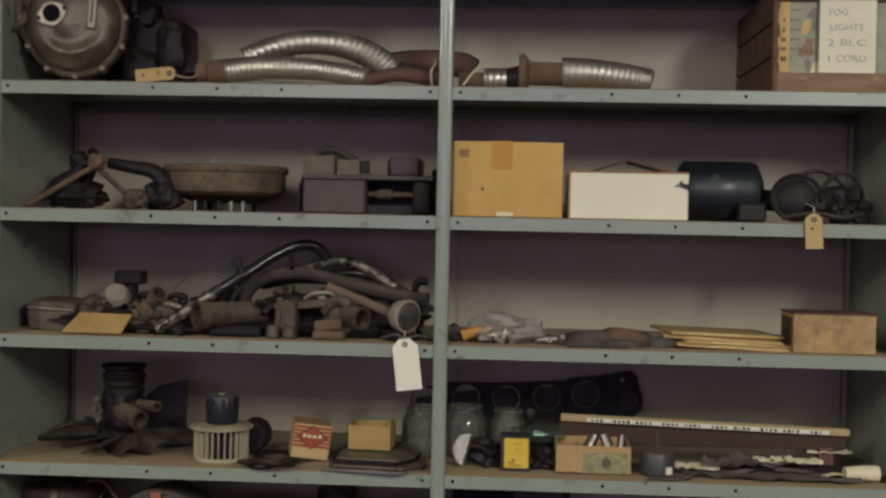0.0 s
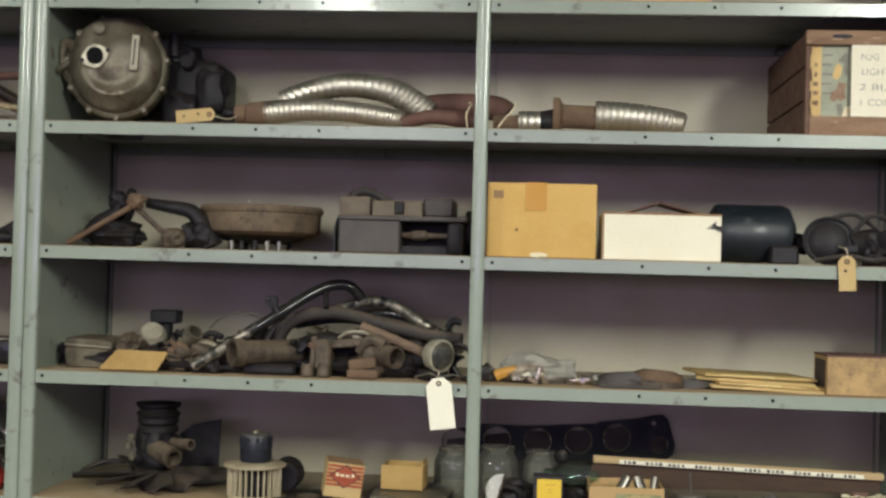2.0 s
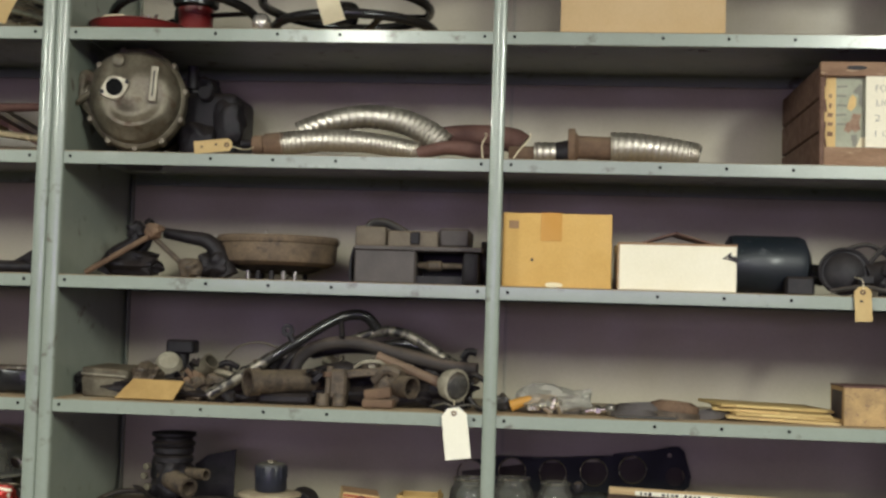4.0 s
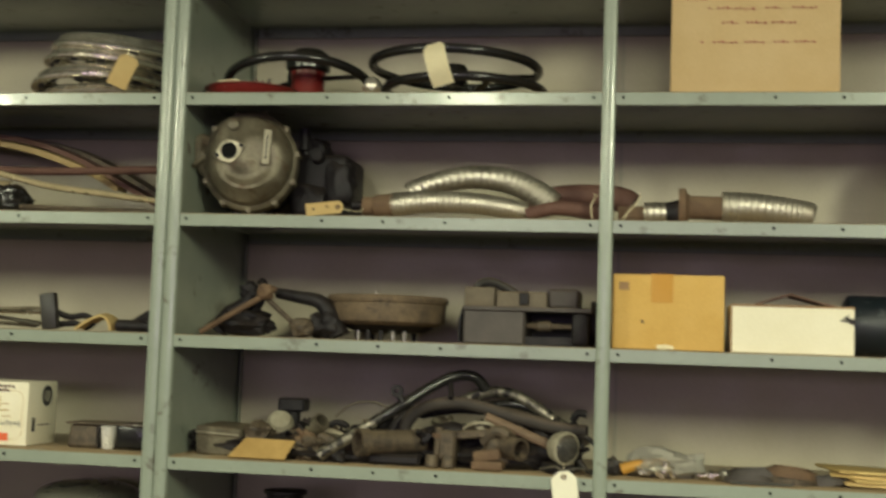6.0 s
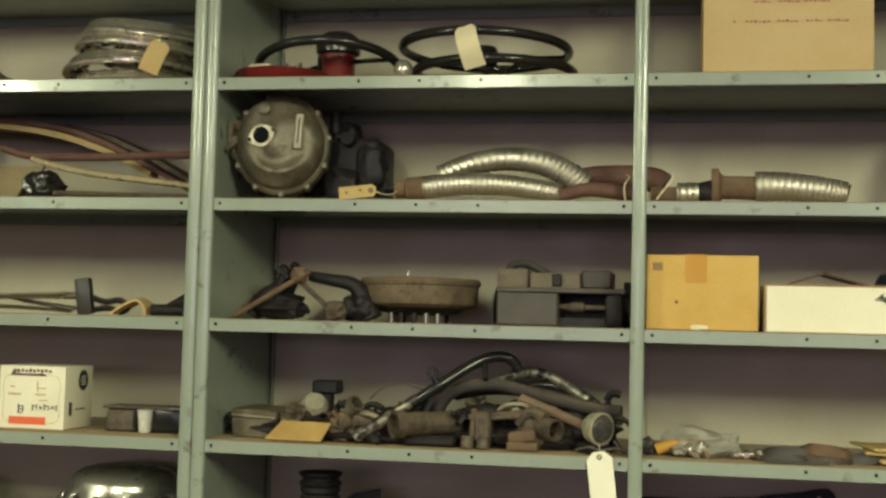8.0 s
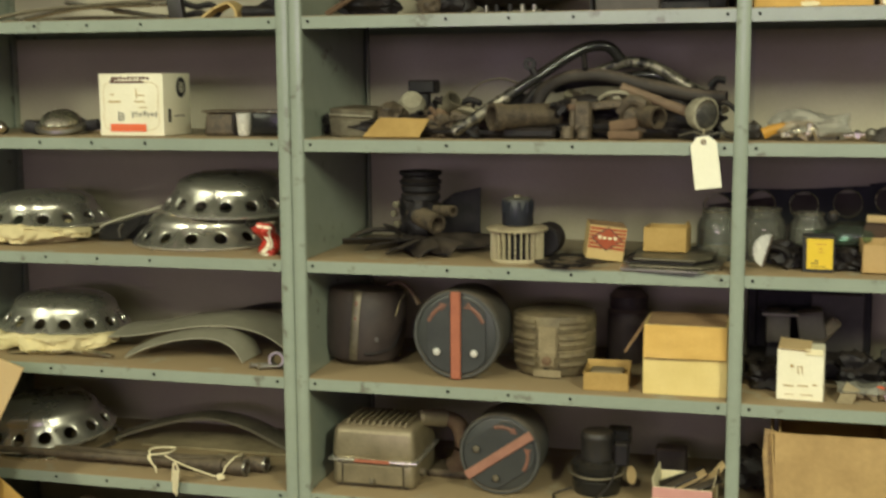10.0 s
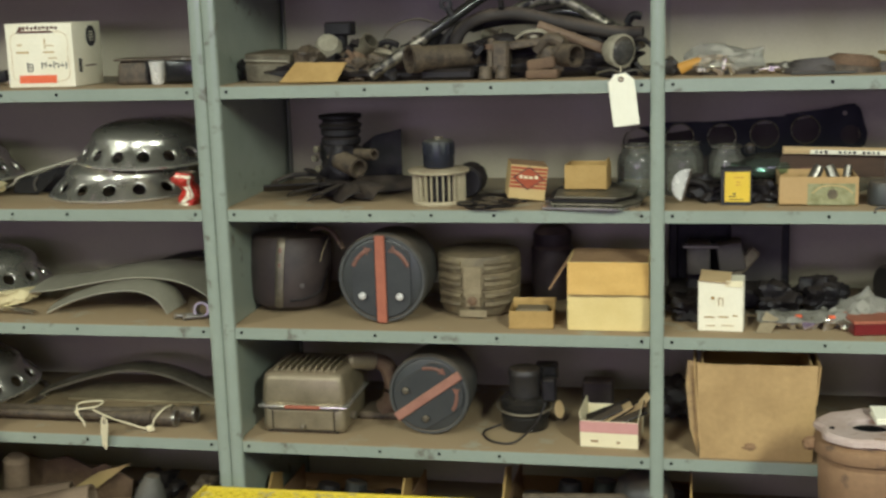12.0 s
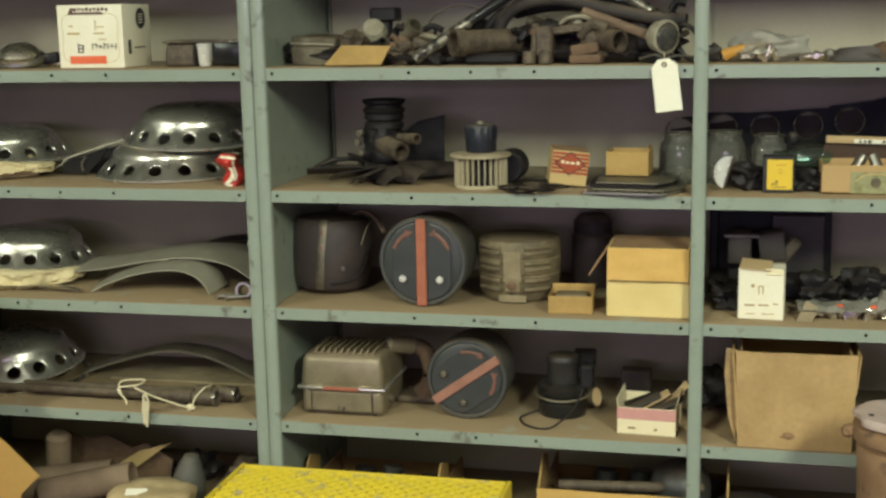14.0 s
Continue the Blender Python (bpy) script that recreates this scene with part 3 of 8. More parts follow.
def wheel_disc(label, m, r, h, mat, group="wheel discs"):
    it = thing("wheel_disc", label, "wheel cover", m, group)
    bm = B()
    part("rim", lathe(B(), [(r - 0.012, 0.001), (r - 0.002, 0.0), (r + 0.003, 0.002), (r + 0.003, 0.006), (r - 0.002, 0.0085)], 72), RING_CHROME, it, "bright rolled rim")
    holed_band(bm, r, h, 0.0, 0.40, 15, 0.55)
    lathe(bm, [dome(r, h, 0.40 + 0.03 * k) for k in range(20)] + [(0, h)], 60)
    bmesh.ops.remove_doubles(bm, verts=bm.verts, dist=0.0006)
    for v in bm.verts:
        v.co.z += 0.0004 * noise.noise(v.co * 12 + Vector((r * 90, 0, 0)))
    part("dish", bm, mat, it, angle=50)
    return it


def steering_wheel(label, m, r, spokes, mat, hub=0.028):
    it = thing("steering_wheel", label, "steering wheel", m, "steering wheels")
    ring = [(r * math.cos(2 * math.pi * k / 12), r * math.sin(2 * math.pi * k / 12), 0) for k in range(12)]
    part("rim", tube(B(), ring, 0.0105, 12, closed=True, steps=5), mat, it)
    for k in range(spokes):
        a = 2 * math.pi * (k + 0.15) / spokes
        c, s = math.cos(a), math.sin(a)
        part("spoke", tube(B(), [(0.02 * c, 0.02 * s, -0.016), (0.5 * r * c, 0.5 * r * s, -0.010), (r * c, r * s, 0)], 0.008, 8, flat=0.6), mat, it)
    part("hub", lathe(B(), [(0, -0.04), (hub * 0.7, -0.04), (hub, -0.03), (hub, 0.0), (hub * 0.8, 0.008), (0, 0.01)], 24), mat, it)
    return it


def cloth(label, m, r, mat, seed=0.0, hang=False):
    """A cloth bunched up round the front of a disc of radius r: a thick creased roll, a loose lower fold, and a corner over the lip."""
    it = thing("cloth", label, "cloth", m)

    def roll(r0, a0, a1, high, deep, base, k):
        pts = [((r0 + 0.012 * math.sin(q * 1.7 + k)) * math.cos(radians(a0 + (a1 - a0) * q / 9)), (r0 * 0.9 + 0.010 * math.sin(q * 2.3 + k)) * math.sin(radians(a0 + (a1 - a0) * q / 9)), base + high / 2) for q in range(10)]
        bm = tube(B(), pts, high / 2, 22, steps=10, flat=1.0)
        for v in bm.verts:
            p = Vector((v.co.x * 15, v.co.y * 15, v.co.z * 60)) + Vector((seed, k * 7, 0))
            fold_ = abs(noise.noise(p)) + 0.5 * abs(noise.noise(p * 2.3))
            out = Vector((v.co.x, v.co.y, 0)).normalized()
            v.co += out * (deep * (fold_ - 0.30)) + Vector((0, 0, high * 0.6 * (noise.noise(p * 0.4) * 0.8 - 0.3 * fold_ + 0.15)))
            v.co.z = max(v.co.z, 0.001)
        return bm

    part("upper_fold", roll(r - 0.004, 186, 352, 0.040, 0.030, 0.006, 1.0), mat, it, angle=60)
    part("lower_fold", roll(r - 0.050, 176, 364, 0.038, 0.03, 0.0, 2.0), mat, it, angle=60)
    if hang:
        grid = [[(-0.16 + 0.13 * i / 8, -0.213 - 0.006 * math.sin(i * 1.3 + j * 0.4) - (0.010 if j > 1 else -0.03 * (2 - j)), 0.034 - 0.012 * j - 0.004 * (i % 3) * (j / 5)) for i in range(9)] for j in range(6)]
        bm = sheet(B(), grid, (0, 0.002, 0))
        part("corner", bm, mat, it, "corner hanging over the shelf lip", angle=60)
    return it


def arch(bm, pts, width, thick, lean=0.0):
    """A bent strip of sheet metal: its edge follows pts in x and z, its width runs back along y."""
    path = smooth_path([(x, 0, z) for x, z in pts], 8)
    n = len(path)
    cols = []
    for i, p in enumerate(path):
        d = (path[min(i + 1, n - 1)] - path[max(i - 1, 0)]).normalized()
        nrm = Vector((-d.z, 0, d.x))
        row = []
        for j in range(5):
            f = j / 4
            q = p + Vector((0, width * f, 0)) + nrm * (lean * math.sin(math.pi * f) + 0.0)
            row.append((q + nrm * thick / 2, q - nrm * thick / 2))
        cols.append([[bm.verts.new(a) for a, _ in row], [bm.verts.new(b) for _, b in row]])
    for a, b in zip(cols, cols[1:]):
        for s in (0, 1):
            for j in range(4):
                bm.faces.new((a[s][j], a[s][j + 1], b[s][j + 1], b[s][j]))
        for j in (0, 4):
            bm.faces.new((a[0][j], b[0][j], b[1][j], a[1][j]))
    for e in (cols[0], cols[-1]):
        for j in range(4):
            bm.faces.new((e[0][j], e[0][j + 1], e[1][j + 1], e[1][j]))
    return bm


T = TOPS

# ---------------------------------------------------------------- left bay
# second tone and dark patches paint streaky reflections into the chrome
TRIM_CHROME = material("reflection_streaked_chrome", (0.95, 0.91, 0.80), (0.58, 0.52, 0.41), rough=0.16, metal=0.86, scale=38, amount=0.9, fine=90, grain=0.12, bump=0.05, patches=0.10, patch_colour=(0.14, 0.11, 0.07))


def trim_ring(label, m, r):
    bm = B()
    lathe(bm, [(r - 0.018, 0.002), (r - 0.004, 0.0), (r + 0.003, 0.003), (r + 0.004, 0.008), (r, 0.013), (r - 0.006, 0.015), (r - 0.008, 0.020), (r - 0.012, 0.030), (r - 0.020, 0.036),
               (r - 0.030, 0.036), (r - 0.038, 0.031), (r - 0.040, 0.022), (r - 0.018, 0.002)], 72)
    it = thing("trim_ring", label, "wheel trim", m, "stacked trim rings")
    part("ring", bm, TRIM_CHROME, it)
    for k in range(14):
        a = 2 * math.pi * k / 14
        part("clip", box(B(), ((r - 0.016) * math.cos(a), (r - 0.016) * math.sin(a), 0.0), (0.008, 0.02, 0.006), pose(0, 0, 0, 0, 0, math.degrees(a)),
                         bevel=0.001), GREASE, it)
    return it


base_ring = trim_ring("tarnished chrome wheel trim ring in a stack on a steel shelf", pose(-0.268, 0.235, T[0] + 0.006, 1, -1, 0), 0.165)
copy_thing(base_ring, pose(-0.276, 0.225, T[0] + 0.042, -3, 0, 40))
copy_thing(base_ring, pose(-0.254, 0.235, T[0] + 0.087, 3, 3, 75))
copy_thing(base_ring, pose(-0.240, 0.240, T[0] + 0.126, 4, 4, 20))
paper_tag("buff paper tag tied to the stacked trim rings", pose(-0.140, 0.055, T[0] + 0.090, -6, 22, 14), 0.045, 0.075, MANILA,
          [(0, 0, -0.011), (0.004, 0.012, 0.006), (-0.01, 0.03, 0.0)], 0.006)
copy_thing(base_ring, pose(-0.71, 0.23, T[0] + 0.006, 1, 1, 10))["label"] = "tarnished chrome wheel trim ring lying by itself on a shelf"
hub = thing("hubcap", "grey steel hubcap lying inside a trim ring", "hubcap", pose(-0.74, 0.235, T[0] + 0.042))
part("dish", lathe(B(), [(0.118, 0), (0.121, 0.004), (0.112, 0.018), (0.085, 0.036), (0.06, 0.042), (0.035, 0.05), (0, 0.053)], 48), STEEL, hub)

BRASSY = material("worn_brassy_chrome", (0.78, 0.66, 0.40), (0.56, 0.46, 0.27), rough=0.3, metal=0.55, scale=12, amount=0.8, grain=0.04, bump=0.0)
TAN_TRIM = material("tan_trim", (0.40, 0.285, 0.125), (0.33, 0.225, 0.095), rough=0.7, scale=14, amount=0.7, grain=0.15, bump=0.06)
for pts, w, mat, y0, words in (
        ([(-0.905, 1.852), (-0.76, 1.868), (-0.60, 1.862), (-0.46, 1.838), (-0.32, 1.790), (-0.24, 1.748)], 0.05, TAN_TRIM, 0.24,
         "long tan strip of bent trim lying on a shelf"),
        ([(-0.905, 1.866), (-0.70, 1.882), (-0.50, 1.866), (-0.36, 1.824), (-0.24, 1.764), (-0.13, 1.704), (-0.07, 1.656)], 0.10, LEATHER, 0.25,
         "long brown strip of bent trim lying on a shelf"),
        ([(-0.66, 1.874), (-0.52, 1.876), (-0.38, 1.846), (-0.25, 1.786), (-0.13, 1.716), (-0.06, 1.654)], 0.11, IRON, 0.30,
         "long dull metal strip of bent trim lying on a shelf")):
    solo("trim_strip", arch(B(), pts, w, 0.013 if mat is TAN_TRIM else 0.011, 0.004), mat, words, "trim strip", pose(0, y0, -0.024), "bent trim strips")
solo("trim_strip", tube(B(), [(-0.56, 0.14, 1.772), (-0.49, 0.14, 1.754), (-0.37, 0.15, 1.752), (-0.06, 0.17, 1.762)], 0.0125, 12, flat=0.75), LEATHER,
     "brown rubber moulding lying across bent trim", "trim strip", group="bent trim strips")
solo("trim_strip", tube(B(), [(-0.47, 0.11, 1.742), (-0.36, 0.12, 1.716), (-0.22, 0.13, 1.699), (-0.06, 0.14, 1.682)], 0.0095, 10, flat=0.8), BRASSY,
     "bright metal moulding with a worn brassy face", "trim strip", group="bent trim strips")
solo("trim_strip", tube(B(), [(-0.40, 0.09, 1.662), (-0.25, 0.1, 1.660), (-0.06, 0.11, 1.656)], 0.009, 10, flat=0.7), IRON,
     "dark metal moulding lying along the shelf edge", "trim strip", group="bent trim strips")
fold_board = thing("folded_sheet", "pale tan sheet of board folded flat on a shelf", "sheet", pose(-0.68, 0.10, T[1]))
BOARD_TAN = material("tan_board", (0.27, 0.215, 0.115), (0.20, 0.155, 0.082), rough=0.85, scale=12, amount=0.8, grain=0.2, bump=0.1, patches=0.10, patch_colour=(0.16, 0.12, 0.07))
bm = B()
plate(bm, [(-0.24, 0.030), (-0.15, 0.026), (-0.085, 0.028), (-0.045, 0.010), (0.0, 0.020), (0.05, 0.012), (0.168, 0.003), (0.180, 0.030), (0.214, 0.060), (0.232, 0.082), (0.10, 0.086), (-0.24, 0.078)], 0.006, pose(0, 0.02, 0, -10), bevel=0.0012)
part("upper_face", bm, BOARD_TAN, fold_board)
part("lower_fold", plate(B(), [(-0.22, 0.002), (-0.205, 0.020), (-0.13, 0.024), (-0.09, 0.010), (-0.075, 0.002)], 0.004, pose(0, -0.004, 0, -14), bevel=0.001), BOARD_TAN, fold_board)
part("lower_fold", plate(B(), [(-0.02, 0.002), (0.0, 0.018), (0.04, 0.012), (0.11, 0.014), (0.16, 0.002)], 0.004, pose(0, -0.010, 0, -14), bevel=0.001), LEATHER, fold_board, "reddish brown torn lower edge")
part("inner_leaf", box(B(), (-0.02, 0.095, 0.034), (0.42, 0.004, 0.066), pose(0, 0, 0, -18)), DUSTY, fold_board)
part("base_leaf", box(B(), (-0.02, 0.06, 0.003), (0.40, 0.11, 0.005), bevel=0.001), DUSTY, fold_board)
clump = B()
blob(clump, (0, 0, 0.034), (0.088, 0.09, 0.076), rough=0.3, seed=4)
solo("rubber_bush", clump, GLOSS_BLACK, "black rubber lump among the bent trim", "rubber part", pose(-0.456, 0.15, T[1]))
solo("strap", arch(B(), [(-0.135, 0.175), (-0.10, 0.150), (-0.055, 0.100), (-0.01, 0.05), (0.03, 0.003)], 0.06, 0.034), HOLE, "thick black rubber strap leaning on a shelf", "strap", pose(-0.715, 0.27, T[1]))

rods = (((-0.86, 1.394), (-0.70, 1.420), (-0.37, 1.438)), ((-0.78, 1.396), (-0.60, 1.424), (-0.38, 1.428)), ((-0.66, 1.440), (-0.56, 1.425), (-0.40, 1.400)),
        ((-0.84, 1.398), (-0.60, 1.404), (-0.42, 1.397)), ((-0.56, 1.420), (-0.48, 1.410), (-0.39, 1.402)))
for k, pts in enumerate(rods):
    solo("wiper_arm", tube(B(), [(x, 0.16 + 0.025 * k, z) for x, z in pts], (0.0052, 0.0042), 8), (ALLOY, CHROME, STEEL)[k % 3],
         "thin dull steel rod lying on a shelf", "rod", group="loose rods")
pedal = thing("pedal", "black rubber-faced pedal standing on edge on a shelf", "pedal", pose(-0.325, 0.11, T[2]))
part("pad", box(B(), (0, 0, 0.041), (0.036, 0.022, 0.082), pose(0, 0, 0, 0, -8, 0), bevel=0.004, segments=2), BLACK, pedal)
part("arm", tube(B(), [(0.01, 0.01, 0.04), (0.04, 0.02, 0.03), (0.07, 0.03, 0.034), (0.092, 0.03, 0.02), (0.075, 0.03, 0.008), (0.045, 0.03, 0.016), (0.015, 0.02, 0.012)], 0.007, 8), GREASE, pedal)
brass = B()
arch(brass, [(-0.05, 0.002), (-0.02, 0.022), (0.012, 0.034), (0.03, 0.02), (0.034, 0.002)], 0.06, 0.005, 0.004)
solo("brass_clip", brass, MANILA, "tarnished brass-coloured clip on a shelf", "clip", pose(-0.205, 0.09, T[2]))
fit_bm = B()
rod(fit_bm, (-0.03, 0, 0.014), (0.05, 0.01, 0.014), 0.013)
rod(fit_bm, (0.0, 0.02, 0.018), (0.055, 0.0, 0.045), 0.010)
blob(fit_bm, (0.055, 0.01, 0.024), (0.05, 0.04, 0.045), rough=0.4, seed=8)
solo("pipe_fitting", fit_bm, GREASE, "greasy iron pipe fitting on a shelf", "fitting", pose(-0.125, 0.09, T[2]))

# the white printed carton
wc = carton("printed_carton", "white printed carton with an orange bar on a shelf", (0.158, 0.135, 0.1385), pose(-0.414, 0.055, T[3]), WHITE_CARD)
frame_bm = B()
tube(frame_bm, [(x, 0, z) for x, z in ((-0.062, 0.012), (-0.066, 0.06), (-0.062, 0.108), (0, 0.113), (0.062, 0.108), (0.066, 0.06), (0.062, 0.012), (0, 0.008))],
     0.0005, 6, closed=True, steps=6, flat=0.4, up=(0, 1, 0))
part("label_border", frame_bm, MANILA, wc, m=pose(0, -0.001, 0.006))
part("label_bar", box(B(), (-0.008, -0.0013, 0.018), (0.088, 0.0008, 0.017)), ORANGE, wc, "solid orange bar")
part("label_header", plate(B(), [(-0.052, 0.117), (-0.044, 0.132), (-0.036, 0.130), (-0.040, 0.122), (0.030, 0.122), (0.036, 0.117)], 0.0008, pose(0, -0.0012, 0)), LEATHER, wc, "brown printed header")
for k in range(9):
    part("label_header", box(B(), (-0.033 + 0.0095 * k, -0.0013, 0.1275 + 0.0012 * (k % 2)), (0.0058, 0.0008, 0.0075 - 0.001 * (k % 3)), pose(0, 0, 0, 0, 14, 0)), LEATHER, wc)
bars(wc, MANILA, [(-0.046, 0.092, 0.010, 0.003), (-0.040, 0.076, 0.030, 0.004), (0.014, 0.094, 0.0022, 0.022), (0.026, 0.090, 0.018, 0.002), (0.022, 0.076, 0.026, 0.003), (0.03, 0.063, 0.020, 0.002)])
bars(wc, INK, [(-0.030, 0.044, 0.0022, 0.020), (-0.024, 0.050, 0.009, 0.0018), (-0.024, 0.043, 0.009, 0.0018), (-0.024, 0.035, 0.009, 0.0018), (-0.019, 0.044, 0.002, 0.014)])
bars(wc, INK, [(0.004 + 0.0095 * k, 0.047 + 0.002 * (k % 2), 0.0018, 0.014 - 0.003 * (k % 3)) for k in range(7)] + [(0.010 + 0.014 * k, 0.051 - 0.004 * (k % 2), 0.009, 0.0016) for k in range(4)])
side = pose(0.0797, 0.085, 0.107, 0, 90, 0)
part("stamp", lathe(B(), [(0, 0), (0.023, 0), (0.023, 0.0007), (0, 0.0007)], 28, side), INK, wc, "round black printed stamp")
for k in range(4):
    part("writing", box(B(), (0.0804, 0.085, 0.098 + 0.006 * k), (0.0005, 0.026 - 0.004 * abs(k - 1.5), 0.0022)), WHITE_CARD, wc)
part("writing", box(B(), (0.0797, 0.028, 0.045), (0.0008, 0.012, 0.03)), INK, wc)
part("writing", box(B(), (0.0797, 0.075, 0.043), (0.0008, 0.05, 0.0025)), LEATHER, wc)

for k, (x, y, r, up) in enumerate(((-0.87, 0.12, 0.030, 66), (-0.80, 0.10, 0.024, 72), (-0.725, 0.16, 0.026, 40), (-0.545, 0.15, 0.022, 35))):
    lamp = thing("tail_lamp", "flat chromed lamp bezel with a dark lens, leaning on a shelf", "lamp", pose(x, y, T[3] + r * math.sin(radians(up)) * 0.72, up, 0, 12 * k - 20), "lamp bezels")
    oval = Matrix.Diagonal((1.5, 0.72, 1, 1))
    part("bezel", lathe(B(), [(r * 1.02, -0.006), (r * 1.05, 0.0), (r, 0.008), (r * 0.86, 0.011), (r * 0.76, 0.006), (r * 0.74, 0.0)], 36, oval), CHROME, lamp)
    part("lens", lathe(B(), [(r * 0.76, 0.002), (r * 0.5, 0.006), (0, 0.008)], 28, oval), GREASE if k % 2 else GLOSS_BLACK, lamp)
    part("back", lathe(B(), [(r * 1.0, -0.005), (r * 0.8, -0.022), (0, -0.024)], 24, oval), GREASE, lamp)
lamp_body = thing("fog_lamp", "domed chromed lamp body with a dark rim, lying on a shelf", "lamp", pose(-0.622, 0.10, T[3], 0, 0, 15), "lamp bezels")
part("rim", lathe(B(), [(0.050, 0.003), (0.056, 0.004), (0.060, 0.010), (0.058, 0.018), (0.052, 0.022), (0.048, 0.018), (0.050, 0.003)], 40, Matrix.Translation((0, 0.012, 0.008)) @ pose(0, 0, 0, 14)), STEEL, lamp_body, "dull rim")
part("dome", lathe(B(), [(0.046, 0.018), (0.047, 0.028), (0.040, 0.040), (0.026, 0.049), (0.010, 0.053), (0, 0.0535)], 40, Matrix.Translation((0, 0.012, 0.004)) @ pose(0, 0, 0, 14)), CHROME, lamp_body)
part("lower_shell", lathe(B(), [(0, 0), (0.030, 0), (0.046, 0.006), (0.052, 0.018), (0.046, 0.021)], 36), CHROME, lamp_body)
part("bracket", box(B(), (-0.060, 0.012, 0.016), (0.050, 0.030, 0.030), pose(0, 0, 0, 0, 10, 0), bevel=0.006, segments=2), GREASE, lamp_body)
part("bracket", box(B(), (0.066, 0.02, 0.020), (0.040, 0.030, 0.026), pose(0, 0, 0, 0, -8, 0), bevel=0.006, segments=2), GREASE, lamp_body)
buckle = thing("bumper_bracket", "dark dusty steel bumper bracket with a bright cup", "bracket", pose(-0.16, 0.085, T[3]))
part("left_block", box(B(), (-0.052, 0.03, 0.026), (0.082, 0.075, 0.052), bevel=0.009, segments=3, taper=0.86), IRON, buckle, "dusty brown block")
part("right_block", box(B(), (0.058, 0.03, 0.028), (0.072, 0.075, 0.050), bevel=0.006, segments=3), GLOSS_BLACK, buckle)
part("top_plate", box(B(), (0.006, 0.03, 0.054), (0.196, 0.085, 0.005), bevel=0.002, segments=2), IRON, buckle)
# chrome bar laid on the edge as its highlight
part("top_edge", box(B(), (0.072, -0.011, 0.0545), (0.062, 0.004, 0.005), bevel=0.0012), CHROME, buckle, "bright bar for the edge highlight")
part("cup", lathe(B(), [(0, 0), (0.011, 0), (0.013, 0.003), (0.0165, 0.044), (0.018, 0.048), (0.015, 0.050), (0, 0.050)], 28, pose(0.008, -0.012, 0.001)), KNOB_STEEL, buckle, "bright steel cup")
part("strap", tube(B(), [(-0.012, -0.010, 0.003), (-0.016, -0.014, 0.02), (-0.014, -0.012, 0.05)], 0.006, 8, flat=0.4), GREASE, buckle)

# perforated wheel discs
wheel_disc("steel wheel disc with round holes, under another disc", pose(-0.318, 0.235, T[4], 0, 0, 4), 0.178, 0.088, DISC)
wheel_disc("steel wheel disc with round holes, on another disc", pose(-0.272, 0.25, T[4] + 0.076, 3, 1, 15), 0.158, 0.092, DISC)
wheel_disc("dull steel wheel disc with round holes on a cloth", pose(-0.762, 0.24, T[4] + 0.032, 0, 0, 0), 0.156, 0.085, DISC)
cloth("cream cloth under a wheel disc, hanging over the shelf edge", pose(-0.762, 0.205, T[4]), 0.152, CLOTH, 2.0, True)
strut = thing("bracket", "dark steel channel bracket leaning on a wheel disc", "bracket", pose(-0.545, 0.2, T[4]))
part("top_flange", arch(B(), [(-0.130, 0.001), (-0.085, 0.010), (-0.045, 0.026), (-0.035, 0.038), (0.04, 0.062), (0.105, 0.080), (0.125, 0.084)], 0.05, 0.005, 0.002), FENDER, strut)
part("web", plate(B(), [(-0.040, 0.004), (0.022, 0.003), (0.060, 0.034), (0.085, 0.068), (-0.036, 0.030)], 0.004, pose(0, -0.012, 0)), GLOSS_BLACK, strut, "dark inner face")
part("rib", tube(B(), [(0.018, -0.016, 0.010), (0.016, -0.017, 0.028), (0.026, -0.016, 0.044)], 0.003, 6), STEEL, strut)
part("far_web", plate(B(), [(-0.040, 0.002), (0.09, 0.002), (0.10, 0.070), (-0.036, 0.030)], 0.003, pose(0, 0.024, 0)), GREASE, strut)
CAN_RED = material("can_red", (0.52, 0.045, 0.025), (0.44, 0.03, 0.02), rough=0.3, metal=0.3, scale=40, amount=0.5, grain=0.1)
drink = thing("drink_can", "crushed red and white drink can on a shelf", "can", pose(-0.098, 0.055, T[4], 0, 6, 25))
CAN = [(0.019, 0.0), (0.024, 0.006), (0.0255, 0.018), (0.022, 0.031), (0.0255, 0.045), (0.025, 0.060), (0.020, 0.070), (0.018, 0.068)]


def can_point(angle, f, out=0.0):
    """A place on the crushed can: angle in degrees, f from its base (0) to its shoulder (1)."""
    k = min(int(f * (len(CAN) - 2)), len(CAN) - 3)
    g = f * (len(CAN) - 2) - k
    r, z = (CAN[k][i] + (CAN[k + 1][i] - CAN[k][i]) * g for i in (0, 1))
    p = Vector((r * math.cos(radians(angle)), r * math.sin(radians(angle)), z))
    dent = 0.010 * noise.noise(p * 48) - 0.007 * abs(noise.noise(p * 85 + Vector((4, 0, 0))))
    return p + Vector((p.x, p.y, 0)).normalized() * (dent + out) + Vector((0.010 * math.sin(z * 80), 0.004 * math.sin(z * 60), 0))


def can_patch(a0, a1, f0, f1, rows, cols, out, slant=0.0):
    return [[can_point(a0 + (a1 - a0) * i / cols + slant * j / rows, f0 + (f1 - f0) * j / rows, out) for i in range(cols + 1)] for j in range(rows + 1)]


